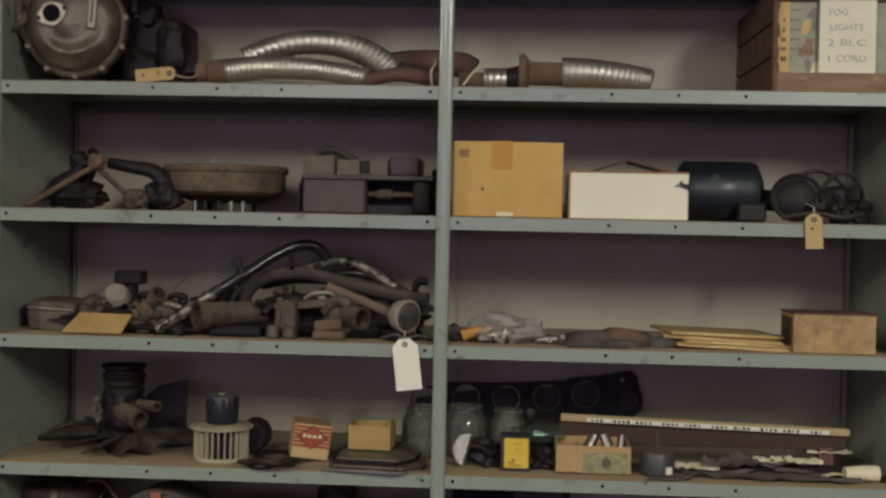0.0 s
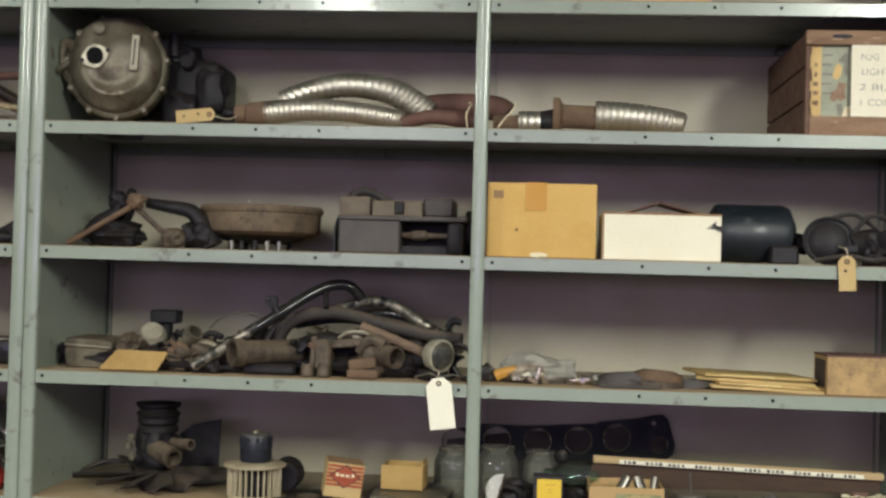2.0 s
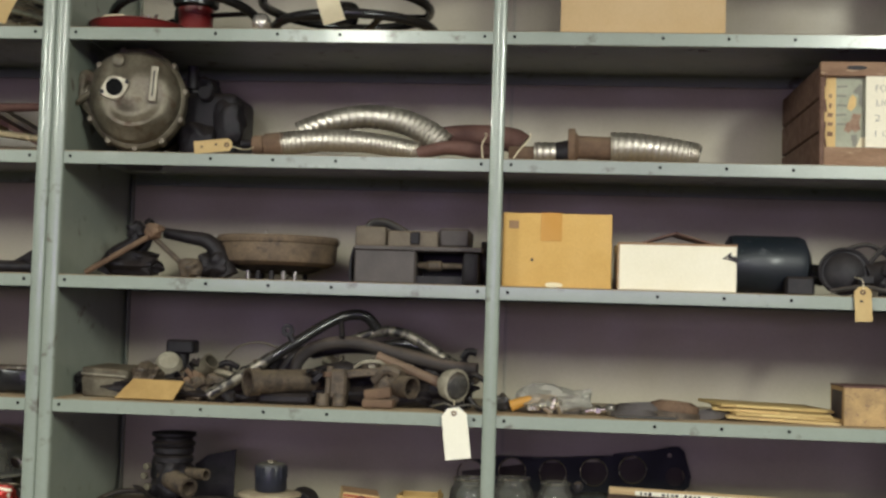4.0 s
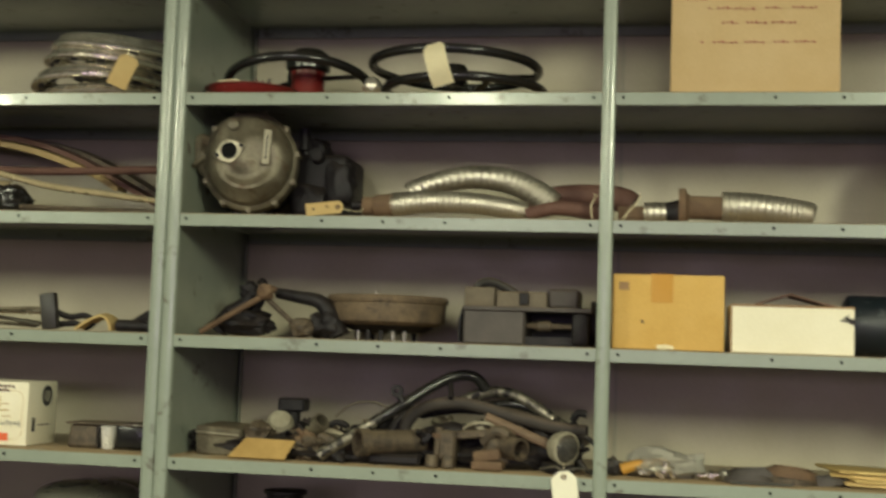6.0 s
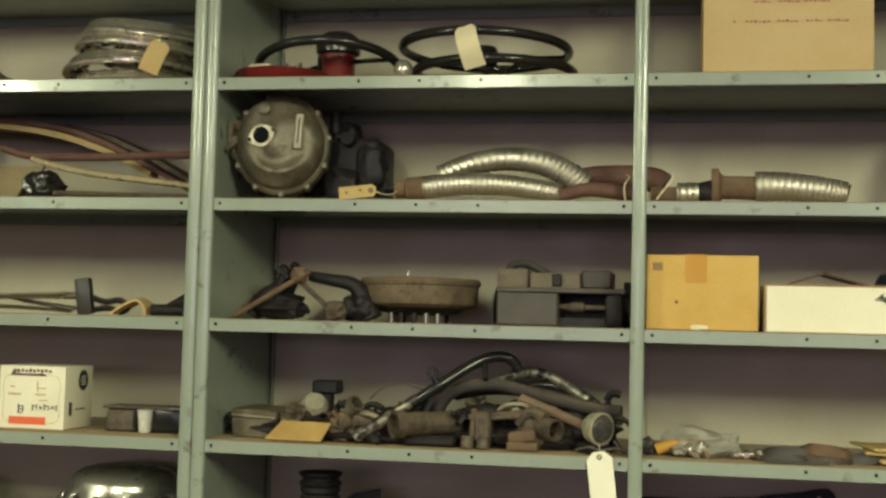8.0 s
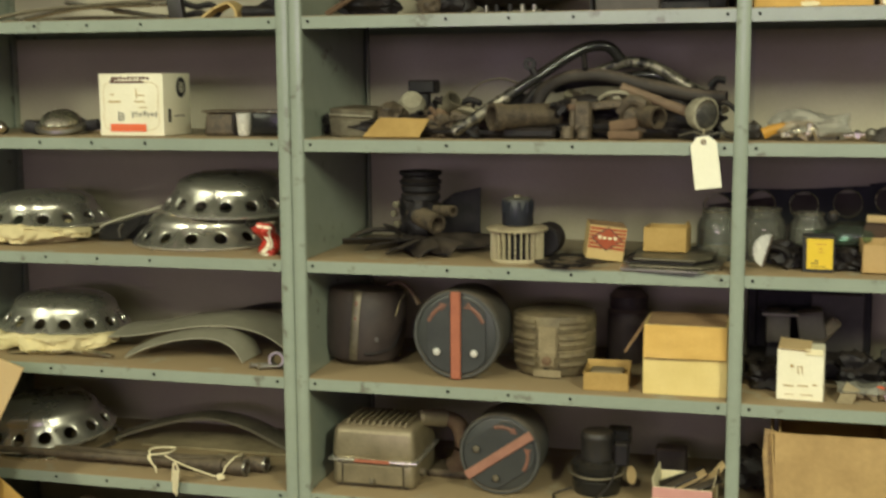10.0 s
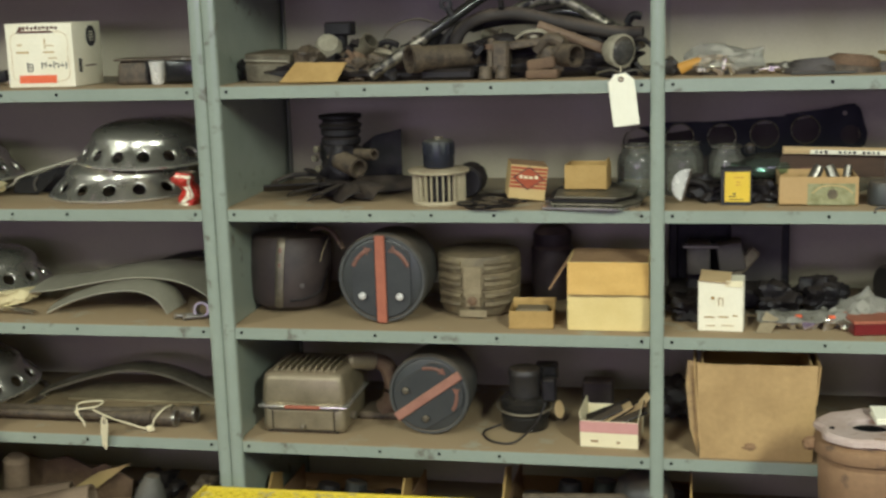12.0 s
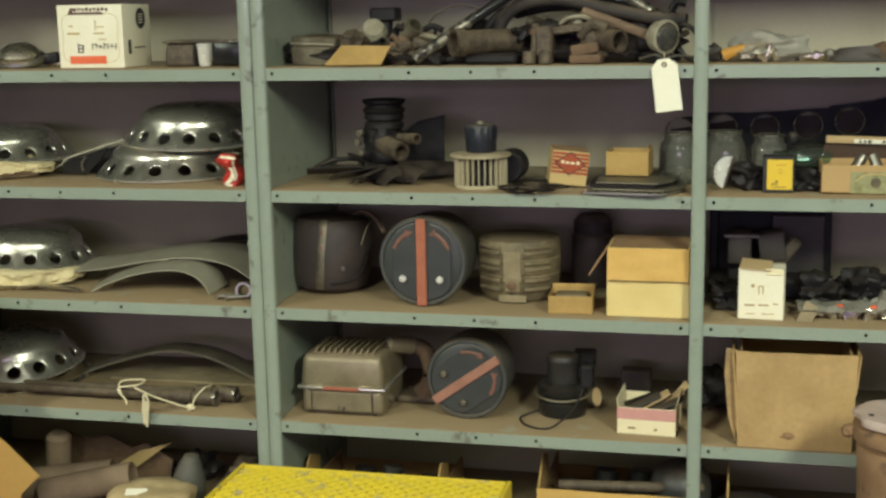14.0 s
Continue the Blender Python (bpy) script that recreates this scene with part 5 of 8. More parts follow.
pan = thing("oil_pan", "round dusty steel drum pan standing on chrome studs", "brake drum", pose(0.425, 0.23, T[2]))
part("drum", lathe(B(), [(0, 0.034), (0.112, 0.034), (0.126, 0.042), (0.129, 0.050), (0.130, 0.082), (0.134, 0.084), (0.136, 0.092), (0.132, 0.099), (0.10, 0.101), (0, 0.101)], 64), PAN_TAN, pan)
part("bowl", lathe(B(), [(0, 0.018), (0.06, 0.018), (0.085, 0.024), (0.106, 0.036)], 48), GREASE, pan)
for x, y, mat in ((-0.052, -0.06, STEEL), (-0.026, -0.075, GREASE), (0.004, -0.08, GREASE), (0.030, -0.078, STEEL), (0.052, -0.062, STEEL), (-0.05, 0.06, GREASE), (0.05, 0.06, GREASE)):
    part("stud", rod(B(), (x, y, 0), (x, y, 0.022), 0.0055), mat, pan)
part("pin", rod(B(), (-0.03, 0.0, 0.1), (-0.029, 0.0, 0.116), 0.0018), CHROME, pan)

GEN_GREY = material("dusty_grey_iron", (0.092, 0.078, 0.070), (0.056, 0.048, 0.044), rough=0.55, metal=0.2, scale=16, amount=0.8, fine=220, grain=0.25, bump=0.25, dust=0.5)
GEN_PALE = material("pale_dusty_iron", (0.174, 0.138, 0.092), (0.102, 0.081, 0.056), rough=0.65, scale=24, amount=0.9, fine=220, grain=0.3, bump=0.3, dust=0.6)
gen = thing("generator", "dusty iron generator with an open brush window", "generator", pose(0.745, 0.115, T[2]))
part("lower_case", box(B(), (-0.066, 0.09, 0.037), (0.132, 0.18, 0.074), bevel=0.004), GEN_GREY, gen)
part("flange", box(B(), (0.004, 0.088, 0.076), (0.272, 0.19, 0.010), bevel=0.002), GEN_GREY, gen)
part("end_case", box(B(), (0.116, 0.09, 0.036), (0.036, 0.18, 0.070), bevel=0.010, segments=2), GREASE, gen)
part("window_floor", box(B(), (0.05, 0.1, 0.010), (0.100, 0.17, 0.018)), GREASE, gen)
part("window_back", box(B(), (0.05, 0.165, 0.045), (0.100, 0.02, 0.052)), GREASE, gen)
part("spindle", lathe(B(), [(0, 0), (0.006, 0), (0.008, 0.02), (0.011, 0.024), (0.011, 0.05), (0.006, 0.054), (0.006, 0.1), (0, 0.1)], 16, pose(0.0, 0.04, 0.042, 0, 90)), IRON, gen)
part("end_block", box(B(), (-0.098, 0.06, 0.100), (0.066, 0.12, 0.042), bevel=0.006, segments=2), GEN_PALE, gen)
part("top_case", box(B(), (-0.008, 0.07, 0.096), (0.108, 0.13, 0.034), bevel=0.003), GEN_PALE, gen)
part("switch", box(B(), (-0.003, 0.002, 0.098), (0.020, 0.006, 0.026), bevel=0.002), GREASE, gen)
part("switch_lamp", box(B(), (-0.003, -0.0015, 0.090), (0.014, 0.002, 0.006)), GREASE, gen)
part("terminal_block", box(B(), (0.080, 0.06, 0.100), (0.062, 0.12, 0.040), bevel=0.005, taper=1.08), GEN_GREY, gen)
part("handle", tube(B(), [(-0.120, 0.10, 0.118), (-0.108, 0.10, 0.134), (-0.080, 0.10, 0.136), (-0.045, 0.10, 0.120), (-0.03, 0.10, 0.11)], 0.010, 10), BLACK, gen)
part("strap", arch(B(), [(-0.139, 0.004), (-0.139, 0.05), (-0.130, 0.08)], 0.05, 0.004), GREASE, gen)
part("pulley", lathe(B(), [(0, 0), (0.05, 0), (0.05, 0.012), (0.043, 0.018), (0.05, 0.024), (0.05, 0.034), (0, 0.036)], 32, pose(0.134, 0.10, 0.050, 0, 90)), GREASE, gen)

LENS_GREY = material("dusty_lens", (0.05, 0.048, 0.045), (0.13, 0.12, 0.105), rough=0.25, metal=0.3, scale=60, amount=1.0, grain=0.2, dust=0.5)
OLD_WHITE = material("dirty_white", (0.36, 0.33, 0.24), (0.22, 0.19, 0.13), rough=0.7, scale=30, amount=0.8, grain=0.3)

# fourth shelf: the heap of pipes and fittings
DUSTY_HOSE = material("dusty_rubber", (0.045, 0.035, 0.028), (0.021, 0.017, 0.017), rough=0.7, scale=20, amount=0.9, grain=0.3, dust=0.8, dust_colour=(0.16, 0.12, 0.09))
STICK_WOOD = material("worn_handle_wood", (0.22, 0.145, 0.090), (0.13, 0.085, 0.055), rough=0.7, scale=20, amount=0.8, grain=0.3, dust=0.3, stretch=(1, 5, 5))
tin = thing("metal_box", "dented tarnished metal box on a shelf", "metal box", pose(0.092, 0.065, T[3], 0, 0, -10))
part("body", box(B(), (0, 0.06, 0.020), (0.098, 0.10, 0.042), bevel=0.004, taper=1.06), ALLOY, tin)
part("lid", box(B(), (0.004, 0.06, 0.052), (0.108, 0.106, 0.020), pose(0, 0, 0, 3, 2, 0), bevel=0.003), CAST, tin)
# paler strip puts the lid edge's highlight into colour
part("lid_edge", box(B(), (0.003, 0.006, 0.046), (0.106, 0.003, 0.004), pose(0, 0, 0, 0, 2, 0), bevel=0.001), BRIGHT_ALLOY, tin, "bright strip for the lid edge highlight")
part("clutter", blob(B(), (0.075, 0.06, 0.035), (0.07, 0.08, 0.06), rough=0.6, seed=13), IRON, tin)
part("foot", blob(B(), (-0.065, 0.08, 0.03), (0.06, 0.07, 0.055), rough=0.6, seed=17), GREASE, tin)
card_piece = B()
plate(card_piece, [(-0.062, 0), (0.060, 0), (0.076, 0.044), (-0.032, 0.046)], 0.004, pose(0, 0, 0, -32))
solo("cardboard_piece", card_piece, CARD_OLD, "flat piece of cardboard leaning at a shelf edge", "cardboard", pose(0.205, 0.012, T[3] + 0.003))
reg = thing("regulator", "pale metal regulator with a round cap in a heap of parts", "regulator", pose(0.205, 0.18, T[3]))
part("body", blob(B(), (0.0, 0, 0.035), (0.07, 0.07, 0.07), rough=0.4, seed=21), IRON, reg)
part("cap", lathe(B(), [(0, 0), (0.028, 0), (0.030, 0.012), (0.022, 0.028), (0, 0.034)], 24, pose(0.0, -0.01, 0.062, 50, 20, 0)), OLD_WHITE, reg, "pale dusty cap")
part("neck", rod(B(), (0.02, -0.02, 0.04), (0.065, -0.03, 0.05), 0.012), IRON, reg)
part("block", box(B(), (0.0, 0.09, 0.105), (0.062, 0.05, 0.03), bevel=0.004), GREASE, reg)
part("block_stem", rod(B(), (0.0, 0.09, 0.0), (0.0, 0.09, 0.095), 0.016), GREASE, reg)
carb = thing("carburettor", "dusty alloy carburettor in a heap of parts", "carburettor", pose(0.325, 0.13, T[3]))
part("body", box(B(), (0, 0, 0.028), (0.06, 0.07, 0.056), pose(0, 0, 0, 10, 15, 20), bevel=0.008, segments=2), IRON, carb)
part("throat", pipe(B(), (-0.03, -0.02, 0.06), (-0.005, -0.035, 0.082), 0.019, 0.004), ALLOY, carb)
part("bowl", lathe(B(), [(0, 0), (0.018, 0), (0.021, 0.01), (0.021, 0.034), (0.012, 0.042), (0, 0.044)], 20, pose(0.035, -0.03, 0.01, 20, 40, 0)), IRON, carb)
part("arm", tube(B(), [(-0.01, -0.02, 0.06), (0.03, -0.03, 0.055), (0.065, -0.03, 0.038)], (0.010, 0.006), 8), ALLOY, carb)
part("linkage", tube(B(), [(-0.05, -0.03, 0.02), (-0.02, -0.045, 0.012), (0.03, -0.05, 0.015)], 0.004, 6), GREASE, carb)
part("wire", tube(B(), [(0.0, 0.06, 0.085), (0.03, 0.06, 0.112), (0.075, 0.06, 0.122), (0.12, 0.06, 0.110)], 0.0022, 6), ALLOY, carb)
for dx, dy, s, mat in ((0.285, 0.20, 6, GREASE), (0.40, 0.20, 7, GREASE), (0.455, 0.21, 5, GREASE), (0.355, 0.06, 4, GREASE), (0.52, 0.20, 6, IRON), (0.30, 0.08, 4.5, IRON)):
    lump = B()
    blob(lump, (0, 0, 0.0042 * s), (0.0145 * s, 0.012 * s, 0.0105 * s), rough=0.7, seed=dx * 50)
    rod(lump, (-0.01, -0.01, 0.006 * s), (0.02, -0.03, 0.009 * s), 0.008, 0.006, 10)
    solo("engine_fitting", lump, mat, "small greasy engine fitting in a heap", "fitting", pose(dx, dy, T[3]), "small fittings")
rail = thing("bent_rail", "bent black tube with a chipped silver end on a heap", "tube", pose(0.5, 0.07, T[3]))
part("tube", tube(B(), [(-0.165, -0.045, 0.014), (-0.08, -0.02, 0.070), (0.0, 0.0, 0.124), (0.055, 0.03, 0.163), (0.10, 0.05, 0.186), (0.14, 0.06, 0.186), (0.165, 0.07, 0.160)], 0.0115, 14), GLOSS_BLACK, rail)
part("silver_end", tube(B(), [(-0.166, -0.0455, 0.0135), (-0.10, -0.026, 0.057), (-0.04, -0.010, 0.098)], 0.0122, 14), CHIPPED, rail, "worn silver paint on the tube")
part("lug", lathe(B(), [(0.005, -0.005), (0.013, -0.005), (0.013, 0.005), (0.005, 0.005), (0.005, -0.005)], 18, pose(-0.012, -0.006, 0.152, 90)), GREASE, rail, "ring-shaped lug")
part("lug_stem", rod(B(), (0.002, -0.004, 0.126), (-0.008, -0.006, 0.143), 0.008, 0.007), GREASE, rail)
part("clip", rod(B(), (0.09, 0.05, 0.178), (0.098, 0.02, 0.140), 0.006), GREASE, rail)
for pts, r, mat, words in (
        ([(0.49, 0.12, 1.150), (0.498, 0.12, 1.215), (0.54, 0.12, 1.252), (0.62, 0.12, 1.262), (0.72, 0.12, 1.240), (0.82, 0.11, 1.220), (0.882, 0.10, 1.216)], 0.0135, DUSTY_HOSE, "long dusty rubber hose arched over a heap"),
        ([(0.60, 0.19, 1.262), (0.66, 0.19, 1.286), (0.72, 0.19, 1.282), (0.78, 0.19, 1.250), (0.83, 0.18, 1.220)], 0.012, CHIPPED, "dull pipe with chipped silver paint arched over a heap"),
        ([(0.52, 0.17, 1.235), (0.60, 0.17, 1.250), (0.70, 0.17, 1.245), (0.80, 0.16, 1.222), (0.87, 0.16, 1.180)], 0.012, BLACK, "black rubber hose in a heap"),
        ([(0.64, 0.21, 1.250), (0.72, 0.2, 1.262), (0.79, 0.2, 1.235), (0.85, 0.19, 1.185)], 0.010, GLOSS_BLACK, "black cable in a heap of parts"),
        ([(0.45, 0.15, 1.150), (0.47, 0.15, 1.205), (0.50, 0.15, 1.235), (0.55, 0.15, 1.245)], 0.014, GREASE, "greasy bent pipe in a heap")):
    solo("hose", tube(B(), pts, r, 12), mat, words, "hose", group="hoses in the heap")
hook = thing("hook", "black iron hook standing up from a heap", "hook", pose(0.862, 0.14, T[3]))
part("hook", tube(B(), [(0, 0, 0.0), (0.0, 0, 0.07), (-0.012, 0, 0.10), (-0.002, 0, 0.118), (0.016, 0, 0.116)], 0.008, 8), GREASE, hook)
sleeve = thing("starter_motor", "dusty iron cylinder with an open end, lying in a heap", "starter motor", pose(0.49, 0.055, T[3]))
part("barrel", pipe(B(), (-0.066, -0.042, 0.046), (0.078, 0.075, 0.048), 0.0245, 0.005, 28), IRON, sleeve)
part("collar", pipe(B(), (-0.070, -0.0453, 0.046), (-0.052, -0.0307, 0.046), 0.0285, 0.006, 28), IRON, sleeve)
part("core", rod(B(), (0.0, 0.0116, 0.046), (0.07, 0.0685, 0.048), 0.019), GREASE, sleeve)
part("screw", rod(B(), (-0.035, -0.022, 0.05), (-0.03, -0.03, 0.052), 0.005), IRON, sleeve)
part("rest", box(B(), (0.0, 0.006, 0.012), (0.11, 0.05, 0.022), bevel=0.006), GREASE, sleeve)
cl = thing("bracket", "rusty cast bracket with two feet in a heap", "bracket", pose(0.592, 0.055, T[3]))
part("upright", box(B(), (0.008, 0, 0.045), (0.035, 0.03, 0.062), bevel=0.005), IRON, cl)
for x in (-0.022, 0.012):
    part("foot", rod(B(), (x, -0.015, 0.0), (x, -0.012, 0.026), 0.015, 0.013), IRON, cl)
part("screw", rod(B(), (-0.014, -0.006, 0.02), (-0.010, -0.004, 0.082), 0.007), IRON, cl)
part("nut", lathe(B(), [(0, 0), (0.012, 0), (0.012, 0.01), (0, 0.011)], 6, pose(-0.012, -0.004, 0.06)), RUST, cl)
wp = thing("water_outlet", "dusty cast housing with a square opening and an open neck", "casting", pose(0.65, 0.055, T[3]))
part("top_plate", plate(B(), [(-0.062, 0.060), (-0.050, 0.072), (0.045, 0.084), (0.058, 0.076), (0.040, 0.066), (-0.030, 0.058)], 0.06, pose(0, 0.03, 0), bevel=0.003), IRON, wp)
part("side_wall", box(B(), (-0.046, 0.03, 0.033), (0.022, 0.06, 0.066), pose(0, 0, 0, 0, 4, 0), bevel=0.005, segments=2), IRON, wp)
part("cavity", box(B(), (-0.004, 0.062, 0.036), (0.075, 0.01, 0.066), bevel=0.002), GREASE, wp, "dark open inside")
part("body", blob(B(), (0.056, 0.03, 0.048), (0.062, 0.07, 0.080), rough=0.35, seed=31), IRON, wp)
part("shoulder", tube(B(), [(0.022, 0.01, 0.052), (0.046, 0.004, 0.078), (0.074, 0.006, 0.070)], (0.010, 0.014), 10), IRON, wp)
part("neck", pipe(B(), (0.060, 0.025, 0.046), (0.103, -0.012, 0.044), 0.0235, 0.005, 24), IRON, wp)
part("block", box(B(), (0.034, -0.012, 0.030), (0.056, 0.034, 0.022), pose(0, 0, 0, 0, -8, 0), bevel=0.005, segments=2), RUST, wp)
part("base", box(B(), (0.036, -0.014, 0.010), (0.064, 0.044, 0.018), bevel=0.005, segments=2), RUST, wp)
part("nut", lathe(B(), [(0, 0), (0.013, 0), (0.013, 0.009), (0.007, 0.012), (0, 0.012)], 6, pose(0.014, 0.02, 0.080, 0, 8, 10)), OLD_WHITE, wp)
part("clip", tube(B(), [(-0.020, 0.01, 0.080), (0.0, 0.0, 0.092), (0.030, 0.0, 0.094), (0.044, 0.01, 0.086)], 0.004, 8), OLD_WHITE, wp, "pale bent wire clip")
solo("wooden_stick", tube(B(), [(0.672, 0.10, 1.237), (0.74, 0.09, 1.212), (0.826, 0.072, 1.180)], 0.0105, 10), STICK_WOOD, "brown wooden handle lying on a heap", "handle")
solo("stick_end", blob(B(), (0, 0, 0.05), (0.09, 0.08, 0.10), rough=0.5, seed=41), GREASE, "dark greasy casting beside a lamp", "casting", pose(0.785, 0.165, T[3]))
lp = thing("lamp", "small round lamp with a dark lens on a heap", "lamp", pose(0.836, 0.045, T[3] + 0.052, 4, 0, 46))
part("shell", lathe(B(), [(0, -0.03), (0.018, -0.028), (0.030, -0.012), (0.034, 0.006), (0.034, 0.014), (0.029, 0.016), (0.028, 0.012)], 32, pose(0, 0, 0, 90)), OLD_WHITE, lp)
part("lens", lathe(B(), [(0.029, 0.011), (0.024, 0.020), (0.012, 0.025), (0, 0.026)], 28, pose(0, 0, 0, 90)), LENS_GREY, lp, "dark glass lens")
part("base", box(B(), (0.0, 0.01, -0.042), (0.05, 0.05, 0.02), bevel=0.004), GREASE, lp)
solo("thin_wire", tube(B(), [(-0.05, 0.0, 0.010), (-0.02, -0.01, 0.018), (0.0, -0.012, 0.012), (0.03, 0.0, 0.016), (0.06, 0.03, 0.004)], 0.0022, 6), STEEL, "bent pale wire at a shelf edge", "wire", pose(0.845, 0.005, T[3]))
for pts in ([(0.865, 0.08, 1.20), (0.885, 0.07, 1.205), (0.91, 0.07, 1.18), (0.92, 0.08, 1.15)], [(0.87, 0.06, 1.16), (0.89, 0.05, 1.14), (0.915, 0.05, 1.145)]):
    solo("hose", tube(B(), pts, 0.005, 8), BLACK, "thin black hose trailing off a heap", "hose", group="hoses in the heap")
paper_tag("blank white paper tag hanging from a shelf edge", pose(0.843, -0.008, T[3] + 0.010, 0, -7, 0), 0.051, 0.102, TAG_WHITE,
          [(0, 0, -0.011), (0.002, 0.004, 0.010), (0.0, 0.03, 0.012)], 0, 0)

# small odds and ends that fill the heap
dice = random.Random(7)
for k in range(46):
    x = 0.20 + 0.66 * dice.random()
    y = 0.07 + 0.20 * dice.random()
    h = 0.02 + 0.055 * dice.random() * (1.2 - abs(x - 0.55))
    s = 0.6 + 0.7 * dice.random()
    a, b = dice.uniform(-60, 60), dice.uniform(0, 360)
    if 0.57 < x < 0.77 and y < 0.145:
        y += 0.085
    bm = B()
    sort = k % 5
    if sort == 0:
        pipe(bm, (-0.026 * s, 0, 0), (0.026 * s, 0, 0.006), 0.012 * s, 0.003, 14)
        rod(bm, (-0.004, 0, 0), (0.004, -0.02 * s, 0.012), 0.006 * s, 0.005, 10)
    elif sort == 1:
        lathe(bm, [(0, 0), (0.016 * s, 0), (0.016 * s, 0.010), (0.009 * s, 0.012), (0.009 * s, 0.02), (0, 0.021)], 6)
    elif sort == 2:
        tube(bm, [(-0.04 * s, 0, 0), (-0.02 * s, 0.01, 0.014), (0.012 * s, 0.0, 0.010), (0.03 * s, -0.012, -0.004)], 0.0055 * s, 8)
        lathe(bm, [(0.005, 0), (0.011 * s, 0), (0.011 * s, 0.006), (0.005, 0.006), (0.005, 0)], 14, pose(0.03 * s, -0.012, -0.006, 70))
    elif sort == 3:
        plate(bm, [(-0.03 * s, -0.010), (0.012 * s, -0.014), (0.034 * s, 0.0), (0.02 * s, 0.014), (-0.022 * s, 0.012)], 0.006, bevel=0.0015)
        rod(bm, (-0.01, 0.0, 0), (-0.01, -0.014, 0.002), 0.006, 0.005, 10)
    else:
        blob(bm, (0, 0, 0), (0.042 * s, 0.032 * s, 0.028 * s), rough=0.7, seed=k * 1.7)
        rod(bm, (0.005, 0, 0), (0.03 * s, -0.012, 0.012), 0.006, 0.005, 10)
    solo("loose_fitting", bm, (GREASE, IRON, GREASE, ALLOY, RUST, GREASE)[k % 6], "small loose iron fitting in a greasy heap", "fitting",
         pose(x, y, T[3] + h, a, a * 0.5, b), "loose fittings in the heap")
heap = B()
blob(heap, (0.40, 0.20, 0.012), (0.62, 0.24, 0.085), rough=0.5, seed=19, detail=4)
blob(heap, (0.62, 0.19, 0.02), (0.44, 0.22, 0.12), rough=0.5, seed=23, detail=4)
for v in heap.verts:
    v.co.z = max(v.co.z, 0.001)
tagged(solo("small_parts", heap, GREASE, "tangled mass of small greasy parts under the heap", "scrap parts", pose(0, 0, T[3])), kind="stuff")


# ---------------------------------------------------------------- middle bay, lower shelves
PINK = material("pink_card", (0.60, 0.30, 0.27), (0.52, 0.25, 0.22), rough=0.8, scale=20, amount=0.5, grain=0.1)
NAVY = material("navy_enamel", (0.012, 0.014, 0.024), (0.018, 0.018, 0.024), rough=0.38, scale=30, amount=0.6, grain=0.15, dust=0.6, dust_colour=(0.2, 0.18, 0.13))
IVORY = material("ivory_plastic", (0.54, 0.47, 0.31), (0.40, 0.34, 0.21), rough=0.5, scale=20, amount=0.7, grain=0.2, dust=0.7)
RIM_GREY = material("dusty_grey_enamel", (0.085, 0.085, 0.078), (0.052, 0.052, 0.05), rough=0.45, scale=18, amount=0.7, grain=0.25, dust=0.5)
SLATE = material("slate_enamel", (0.054, 0.056, 0.054), (0.037, 0.038, 0.038), rough=0.4, scale=18, amount=0.7, grain=0.2, dust=0.5)
BAND_RED = material("faded_red", (0.42, 0.135, 0.07), (0.32, 0.10, 0.055), rough=0.6, scale=25, amount=0.7, grain=0.25, dust=0.2)
BAND_PINK = material("dusty_faded_red", (0.37, 0.175, 0.12), (0.28, 0.125, 0.085), rough=0.7, scale=25, amount=0.8, grain=0.3, dust=0.3)
ARROW = material("worn_arrow_red", (0.25, 0.10, 0.065), (0.12, 0.07, 0.05), rough=0.6, scale=60, amount=1.0, grain=0.3)
MAROON = material("dark_maroon", (0.056, 0.040, 0.036), (0.028, 0.020, 0.020), rough=0.6, scale=16, amount=0.9, grain=0.3, dust=0.6)
OLIVE = material("dusty_olive", (0.235, 0.185, 0.098), (0.085, 0.066, 0.038), rough=0.6, scale=22, amount=0.9, grain=0.3, dust=0.5, patches=0.12, patch_colour=(0.08, 0.065, 0.04))
BRONZE = material("bronze_enamel", (0.33, 0.275, 0.175), (0.215, 0.178, 0.11), rough=0.38, metal=0.4, scale=16, amount=0.9, grain=0.25, dust=0.6)
DARK_GREEN = material("dark_green_enamel", (0.010, 0.015, 0.019), (0.014, 0.016, 0.024), rough=0.42, scale=14, amount=0.7, grain=0.2, patches=0.12, patch_colour=(0.07, 0.075, 0.08))
GREEN_GLASS = clear("green_glass", (0.58, 0.80, 0.71), 0.04, 1.5, 0.03)
FILM = clear("plastic_film", (0.94, 0.95, 0.95), 0.16, 1.45, 0.36, 0.6)
JAR_GLASS = clear("old_jar_glass", (0.84, 0.90, 0.86), 0.05, 1.5, 0.085)
RUST_PINK = material("blotched_rust", (0.215, 0.118, 0.055), (0.30, 0.18, 0.092), rough=0.8, scale=9, amount=1.0, fine=120, grain=0.35, bump=0.4, patches=0.18, patch_colour=(0.10, 0.062, 0.04))

pump = thing("water_pump", "greasy iron water pump with a pulley on top", "water pump", pose(0.215, 0.20, T[4]))
part("pulley", lathe(B(), [(0, 0.150), (0.046, 0.150), (0.048, 0.156), (0.040, 0.162), (0.040, 0.166), (0.048, 0.172), (0.048, 0.178), (0.03, 0.180), (0, 0.180)], 36), GREASE, pump)
part("rotor", lathe(B(), [(0.036, 0.110), (0.044, 0.116), (0.044, 0.126), (0.038, 0.130), (0.044, 0.136), (0.044, 0.146), (0.036, 0.150)], 32), GREASE, pump)
part("body", blob(B(), (0, 0, 0.075), (0.095, 0.09, 0.10), rough=0.35, seed=51), GREASE, pump)
